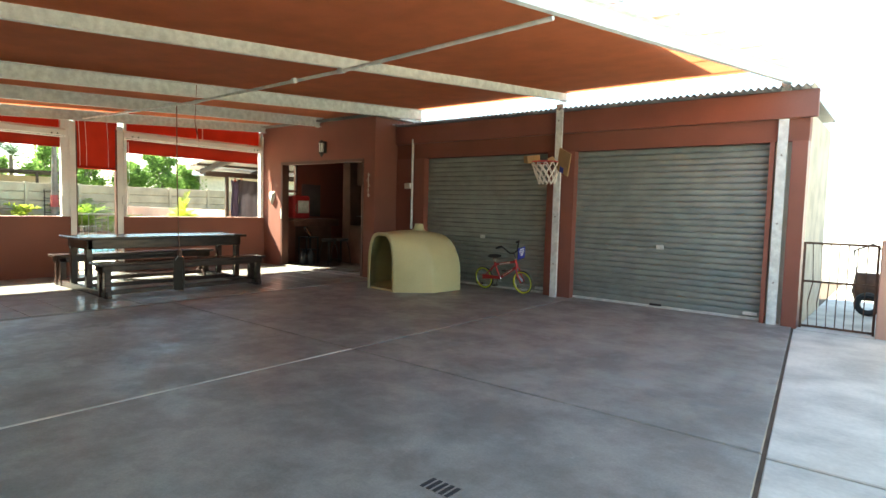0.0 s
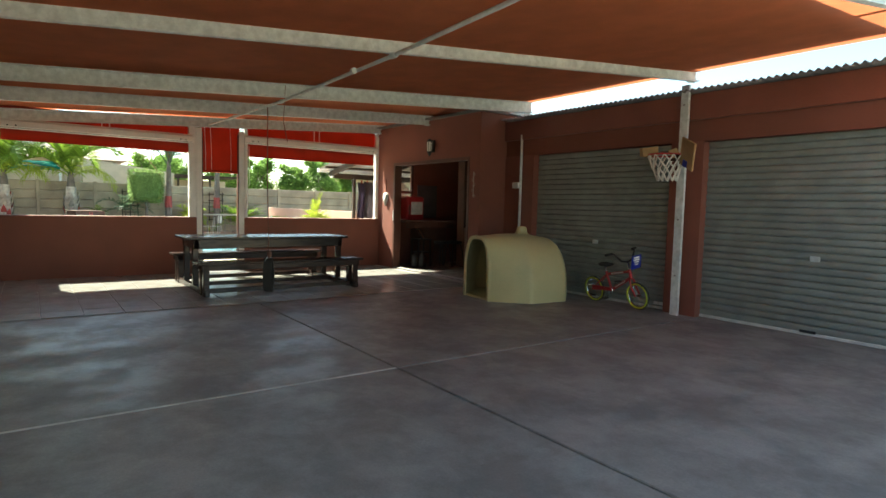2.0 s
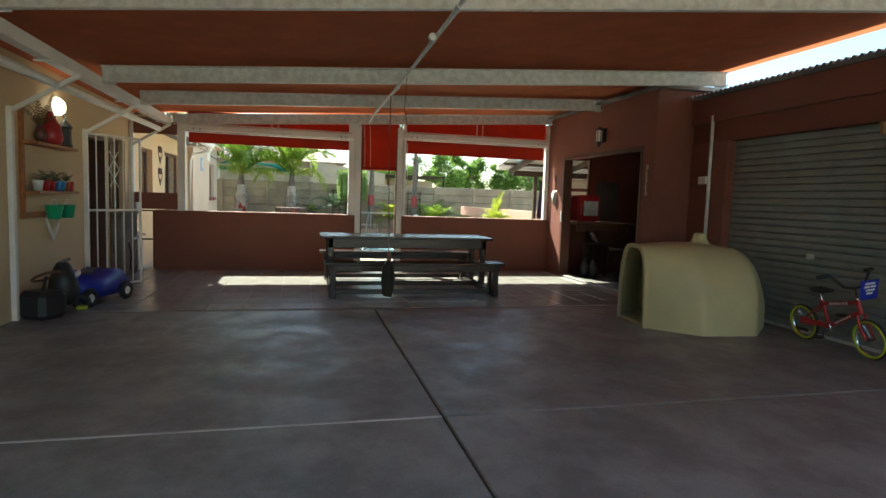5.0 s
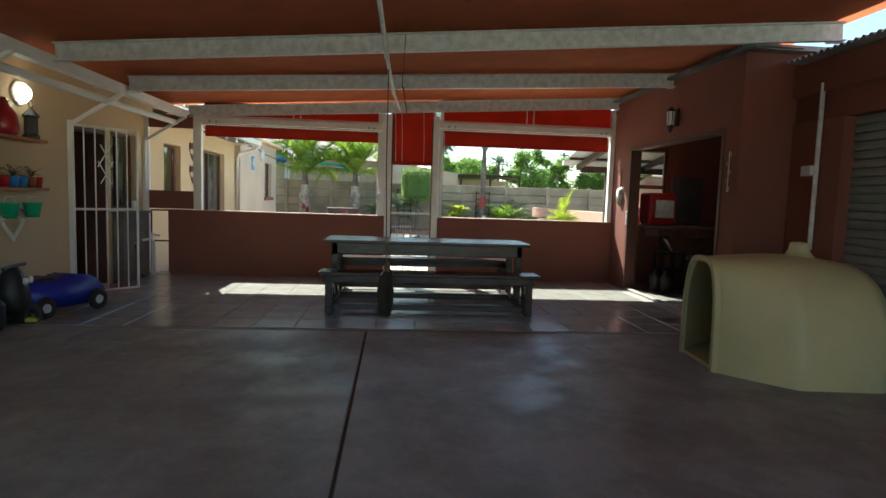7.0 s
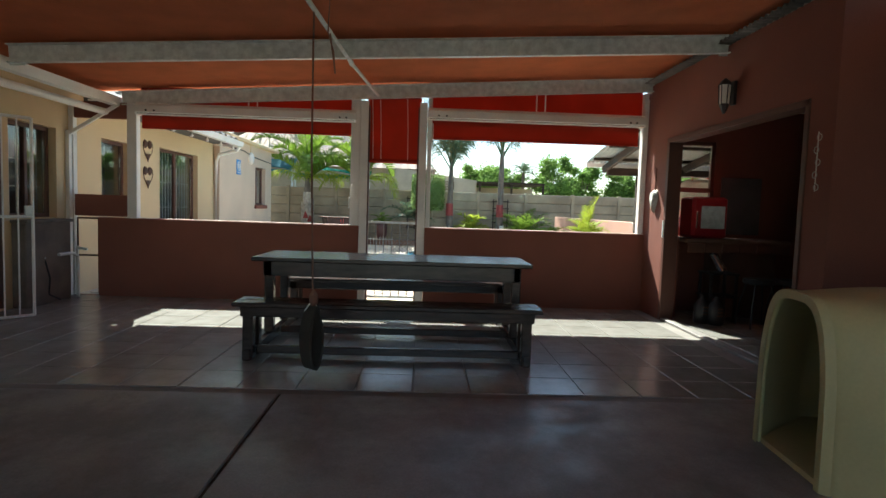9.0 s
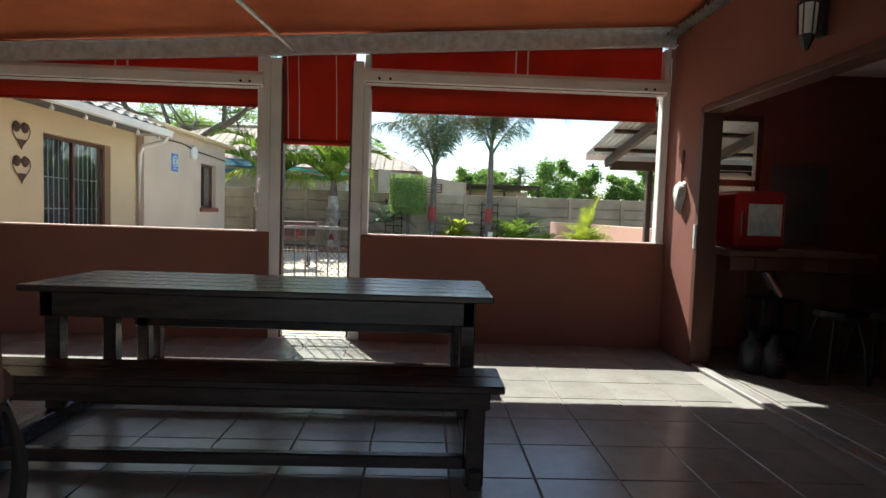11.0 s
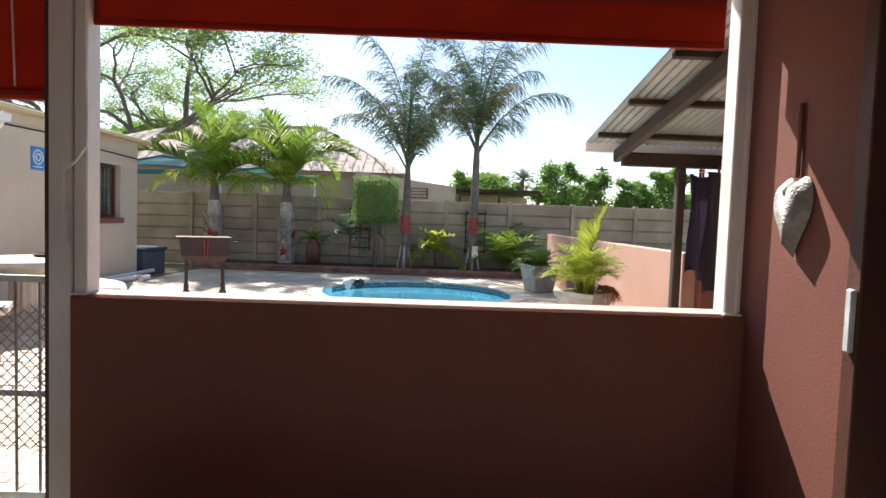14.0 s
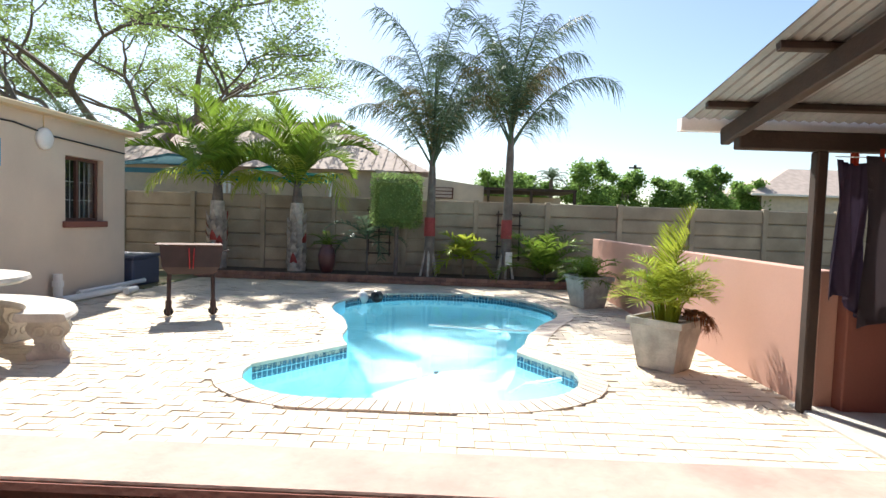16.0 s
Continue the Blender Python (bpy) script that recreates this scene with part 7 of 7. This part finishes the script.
# ---- stone table and benches ----
def garden_set():
    c = Vector((-13.0, 1.95, 0))
    t = thing("stone_table", "round white cast-stone garden table on a fluted pedestal", "table")
    part("top", lathe(bmesh.new(), [(0.1, 0.68), (0.58, 0.69), (0.64, 0.72), (0.63, 0.755), (0.2, 0.765), (0.01, 0.766)], 36, Matrix.Translation(c)), M["stone"], t, smooth=False)
    bm = lathe(bmesh.new(), [(0.3, 0.0), (0.3, 0.06), (0.22, 0.1), (0.15, 0.16), (0.14, 0.5), (0.19, 0.6), (0.24, 0.68)], 24, Matrix.Translation(c))
    for i, v in enumerate(bm.verts):
        if 0.12 < v.co.z < 0.55 and (i % 2):
            d = v.co - Vector((c.x, c.y, v.co.z))
            v.co -= d * 0.12
    part("pedestal", bm, M["stone"], t)
    t = thing("ashtray", "flat stone dish lying on the table", "dish")
    part("dish", lathe(bmesh.new(), [(0.1, 0.768), (0.12, 0.8), (0.1, 0.805), (0.09, 0.79)], 18, pose(c.x - 0.2, c.y + 0.1, 0)), M["soot"], t)
    for a0, a1, dr, ox, oy in ((102, 186, -0.18, 0.16, -0.22), (-45, 31, 0.1, 0.0, 0.0)):
        t = thing("stone_bench", "curved white cast-stone bench on scrolled supports", "bench", pose(ox, oy, 0), "stone benches")
        bm = bmesh.new()
        prof = [(1.06, 0.37), (1.42, 0.37), (1.45, 0.39), (1.45, 0.41), (1.43, 0.445), (1.05, 0.445), (1.03, 0.41), (1.03, 0.39)]
        n = 16
        rings = []
        for i in range(n + 1):
            a = math.radians(a0 + (a1 - a0) * i / n)
            rings.append([bm.verts.new((c.x + (r + dr) * math.cos(a), c.y + (r + dr) * math.sin(a), z)) for r, z in prof])
        for p, q in zip(rings, rings[1:]):
            for j in range(len(prof)):
                bm.faces.new((p[j], q[j], q[(j + 1) % len(prof)], p[(j + 1) % len(prof)]))
        bm.faces.new(rings[0])
        bm.faces.new(rings[-1][::-1])
        bmesh.ops.recalc_face_normals(bm, faces=bm.faces[:])
        part("seat", bm, M["stone"], t)
        for a in (a0 + 14, a1 - 14):
            ar = math.radians(a)
            m = pose(c.x + (1.24 + dr) * math.cos(ar), c.y + (1.24 + dr) * math.sin(ar), 0, 0, 0, a)
            half = [(0.16, 0.0), (0.17, 0.05), (0.13, 0.08), (0.1, 0.14), (0.11, 0.19), (0.15, 0.23), (0.17, 0.29), (0.15, 0.34), (0.16, 0.372)]
            outline = half + [(-x, z) for x, z in half[::-1]]
            leg = part("support", prism(bmesh.new(), outline, -0.07, 0.07, m @ Matrix(((1, 0, 0, 0), (0, 0, 1, 0), (0, 1, 0, 0), (0, 0, 0, 1)))), M["stone"], t)
            for s in (-0.065, 0.065):
                for y in (-0.075, 0.075):
                    bm = ring_bm(bmesh.new(), (s, y, 0.25), (1, 0, 0), (0, 0, 1), 0.045, 0.014, 16, 6)
                    ring_bm(bm, (s * 0.9, y, 0.11), (1, 0, 0), (0, 0, 1), 0.035, 0.012, 16, 6)
                    bmesh.ops.transform(bm, matrix=m, verts=bm.verts[:])
                    part("scroll", bm, M["stone"], leg)


garden_set()


def drum_braai():
    t = thing("drum_barbecue", "rust-brown steel barbecue trough on wheeled legs beside the pool", "barbecue", pose(-15.62, 2.9, 0, 0, 0, 115))
    M["drum"] = mat("burnt_drum", (0.05, 0.026, 0.025), 0.65, metal=0.2, vary=0.4, scale=6, fine=60, bump=0.2)
    bm = bmesh.new()
    rings = [[bm.verts.new((sx * hx, sy * hy, z)) for sx, sy in ((-1, -1), (1, -1), (1, 1), (-1, 1))] for hx, hy, z in ((0.27, 0.12, 0.56), (0.34, 0.2, 0.66), (0.37, 0.21, 0.93), (0.35, 0.19, 0.93), (0.3, 0.14, 0.68))]
    for a, b in zip(rings, rings[1:]):
        for j in range(4):
            bm.faces.new((a[j], a[(j + 1) % 4], b[(j + 1) % 4], b[j]))
    bm.faces.new(rings[0][::-1])
    bm.faces.new(rings[-1])
    part("trough", bm, M["drum"], t)
    part("lid_plate", nbox(-0.42, 0.37, -0.23, 0.23, 0.932, 0.947, 0.003), M["rust"], t, "thin rusty cover plate")
    part("side_handle", ntube([(0.37, -0.1, 0.86), (0.45, -0.1, 0.87), (0.45, 0.1, 0.87), (0.37, 0.1, 0.86)], 0.009, 6), M["drum"], t)
    for x in (-0.26, 0.26):
        part("leg", nrod((x, 0.0, 0.6), (x * 1.03, 0.0, 0.03), 0.028, 0.024, 8), M["drum"], t)
        part("leg_sleeve", nrod((x * 1.03, 0.0, 0.1), (x * 1.02, 0.0, 0.22), 0.038, seg=8), M["drum"], t)
        part("wheel", nring((x * 1.03, 0.055, 0.06), (1, 0, 0), (0, 0, 1), 0.04, 0.02, 16, 6), M["rubber"], t)
    for x in (-0.03, 0.03):
        part("tongs", nrod((x, -0.215, 0.9), (x * 0.6, -0.222, 0.64), 0.007, seg=5), M["red"], t, "red handled tongs")


drum_braai()

# pool fittings
t = thing("pool_float", "white and black ball float at the pool edge", "float")
part("ball", lathe(bmesh.new(), [(0.01, -0.14), (0.08, -0.1), (0.11, -0.03), (0.08, 0.05), (0.01, 0.09)], 16, pose(-18.1, 4.75, 0.0)), M["white"], t, smooth=True)
part("collar", nring((-18.1, 5.0, 0.0), (0, 1, 0), (0, 0, 1), 0.05, 0.06, 16, 8), M["black"], t)
t = thing("skimmer_lid", "white skimmer inlet in the pool wall", "pool fitting")
part("plate", nbox(-14.95, -14.65, 7.22, 7.27, -0.2, -0.02, 0.01), M["white"], t)
t = thing("pool_hose", "grey ribbed cleaner hose floating in the pool", "hose")
part("hose", ntube([(-13.45, 7.35, -0.05), (-13.5, 7.2, -0.1), (-13.55, 7.05, -0.14), (-13.5, 6.95, -0.3), (-13.6, 6.9, -0.5)], 0.02, 8), M["galv"], t)
part("float_line", ntube([(-16.0, 7.4, -0.11), (-16.05, 6.8, -0.11), (-16.2, 6.0, -0.11)], 0.015, 6), M["white"], t)

# ---- side passage east of the garage ----
structure("pier_east", nbox(1.6, 1.95, 8.25, 8.55, -0.2, 1.06, 0.01), M["pink"], "terracotta painted gate pier", "pier")
structure("wall_east", nbox(1.95, 13.9, 8.35, 8.5, -0.2, 2.0, 0.01), M["cream"], "pale boundary wall beside the drive", "wall")
structure("wall_far_passage", nbox(-5.0, 6.0, 16.0, 16.15, -0.2, 1.7), M["white"], "white boundary wall at the end of the passage", "wall")
structure("floor_passage", nbox(0.87, 6.0, 8.24, 16.0, -0.04, 0.003), M["drive"], "pale concrete of the side passage", "floor")


def side_gate():
    t = thing("side_gate", "low rusty steel gate with bent bars, shut", "gate")
    for z in (0.03, 0.55, 0.99):
        part("rail", nbox(0.89, 1.58, 8.39, 8.41, z - 0.012, z + 0.012), M["rust"], t)
    for x in (0.89, 1.575):
        part("stile", nbox(x - 0.012, x + 0.012, 8.385, 8.415, 0.0, 1.0), M["rust"], t)
    for i in range(7):
        x = 0.97 + i * 0.085
        b = (0.02, 0.015, 0.005, 0.0, 0.0, 0.0, 0.0)[i]
        part("bar", ntube([(x, 8.4, 0.03), (x - b, 8.4, 0.3), (x + b, 8.4, 0.55), (x, 8.4, 0.99)], 0.006, 5), M["rust"], t)


side_gate()
t = thing("water_drum", "bright blue plastic drum on a small cart behind the gate", "drum")
part("drum", lathe(bmesh.new(), [(0.02, 0.0), (0.2, 0.02), (0.22, 0.1), (0.22, 0.5), (0.2, 0.58), (0.02, 0.6)], 20, pose(1.75, 10.3, 0.5, 0, 75, 0)), M["sky_blue"], t, smooth=True)
part("barrel", lathe(bmesh.new(), [(0.17, 0.05), (0.2, 0.15), (0.17, 0.4)], 16, pose(1.45, 10.2, 0.15)), M["rust"], t, smooth=True)
part("frame", ntube([(1.3, 10.2, 0.5), (1.25, 10.2, 0.85), (1.45, 10.2, 0.95), (1.6, 10.2, 0.85), (1.7, 10.25, 0.6)], 0.015, 8), M["black"], t)
part("handle", ntube([(1.7, 10.2, 0.8), (1.8, 10.2, 1.0), (2.0, 10.2, 1.1)], 0.015, 8), M["black"], t)
part("wheel", nring((1.45, 10.0, 0.16), (1, 0, 0), (0, 0, 1), 0.12, 0.04, 18, 8), M["rubber"], t)
for i in range(4):
    t = thing("brick_stack", "rough stacked bricks beside the gate pier", "bricks", group="stacked bricks")
    part("brick", nbox(1.62, 1.9, 8.9, 9.3, i * 0.16, i * 0.16 + 0.15, 0.02), M["paver"], t)

# low ledge under the barred window
t = thing("wash_ledge", "plain grey-brown plastered ledge under the barred window", "ledge")
M["dull_plaster"] = mat("dull_grey_plaster", (0.2, 0.16, 0.13), 0.8, vary=0.35, scale=4, fine=50, bump=0.15)
part("body", nbox(-8.78, -7.99, Y_H + 0.003, 0.66, 0.0, 0.93, 0.01), M["dull_plaster"], t)
part("top", nbox(-8.8, -7.97, Y_H + 0.003, 0.69, 0.93, 0.965, 0.006), M["dull_plaster"], t)
part("waste_pipe", ntube([(-8.5, 0.69, 0.55), (-8.75, 0.7, 0.55), (-8.85, 0.7, 0.5), (-8.85, 0.7, 0.0)], 0.02, 8), M["white"], t, "thin white waste pipe")
t = thing("standpipe", "white water standpipe with a small tap by the wall", "pipe")
part("pipe", nrod((-8.98, 0.62, 0.0), (-8.98, 0.62, 0.62), 0.014, seg=8), M["white"], t)
part("tap", nrod((-8.98, 0.62, 0.6), (-8.98, 0.74, 0.58), 0.016, seg=8), M["galv"], t)

# ---- floor tiles of the patio ----
tiled = thing("floor_tiles", "slate-look floor tiles of the covered patio", "floor", kind="structure")


def shared_piece(name, lx, ly, z0, z1, material, bevel=0.003):
    bm = nbox(-lx / 2, lx / 2, -ly / 2, ly / 2, z0, z1, bevel)
    me = bpy.data.meshes.new(name)
    bm.to_mesh(me)
    bm.free()
    me.materials.append(material)
    return me


TS = 0.392
tile_me = shared_piece("tile", TS - 0.008, TS - 0.008, -0.012, 0.0, M["tile"], 0.0025)
for i in range(9):
    for j in range(18):
        o = new("tile", tile_me)
        o.parent = tiled
        o.matrix_basis = pose(-8.8 + i * TS + 0.01, 0.7 + (j + 0.25) * TS, random.uniform(-0.0008, 0.0008), random.uniform(-0.06, 0.06), random.uniform(-0.06, 0.06), 0)
structure("grout_bed", nbox(X_HALF, -5.37, 0.3, Y_BRAAI + 0.14, -0.04, -0.006), M["grout"], "dark grout between the patio tiles", "floor")
room_tiles = thing("room_tiles", "dark floor tiles of the barbecue room", "floor", kind="structure")
for i in range(8):
    for j in range(4):
        o = new("tile", tile_me)
        o.parent = room_tiles
        o.matrix_basis = pose(-8.78 + i * TS, 8.16 + j * TS, 0.013)

# ---- paving round the pool ----
paved = thing("pool_paving", "sunlit buff clay pavers round the pool", "paving", kind="structure")
PX, PY = 0.218, 0.109
paver_me = shared_piece("paver", PY - 0.003, PX - 0.003, -0.03, 0.0, M["paver"], 0.004)
verts, faces = [], []
near = 0
x = -9.3
row = 0
while x > X_BED + 0.08:
    y = 0.72 + (0.5 * PX if row % 2 else 0.0)
    while y < 9.05:
        if not in_ring(x, y, OUT) and not (x < -18.0 and y < 1.0):
            lift = random.uniform(-0.0035, 0.0025)
            if -13.2 < x < -11.2 and 5.6 < y < 8.6 and near < 290:
                o = new("paver", paver_me)
                o.parent = paved
                o.matrix_basis = pose(x, y, lift, random.uniform(-0.4, 0.4), random.uniform(-0.6, 0.6), random.uniform(-0.7, 0.7))
                near += 1
            else:
                k = len(verts)
                a, b = PY / 2 - 0.001, PX / 2 - 0.001
                tx, ty = random.uniform(-0.004, 0.004), random.uniform(-0.003, 0.003)
                for sx, sy in ((-1, -1), (1, -1), (1, 1), (-1, 1)):
                    verts.append((x + sx * a, y + sy * b, -0.02))
                for sx, sy in ((-1, -1), (1, -1), (1, 1), (-1, 1)):
                    verts.append((x + sx * (a - 0.003), y + sy * (b - 0.003), lift + sx * tx + sy * ty))
                faces += [(k + 4, k + 5, k + 6, k + 7)] + [(k + i, k + (i + 1) % 4, k + 4 + (i + 1) % 4, k + 4 + i) for i in range(4)]
        y += PX
    x -= PY
    row += 1
me = bpy.data.meshes.new("pavers")
me.from_pydata(verts, [], faces)
me.materials.append(M["paver"])
o = new("pavers", me)
o.parent = paved
tagged(o, "buff clay pavers", kind="stuff")
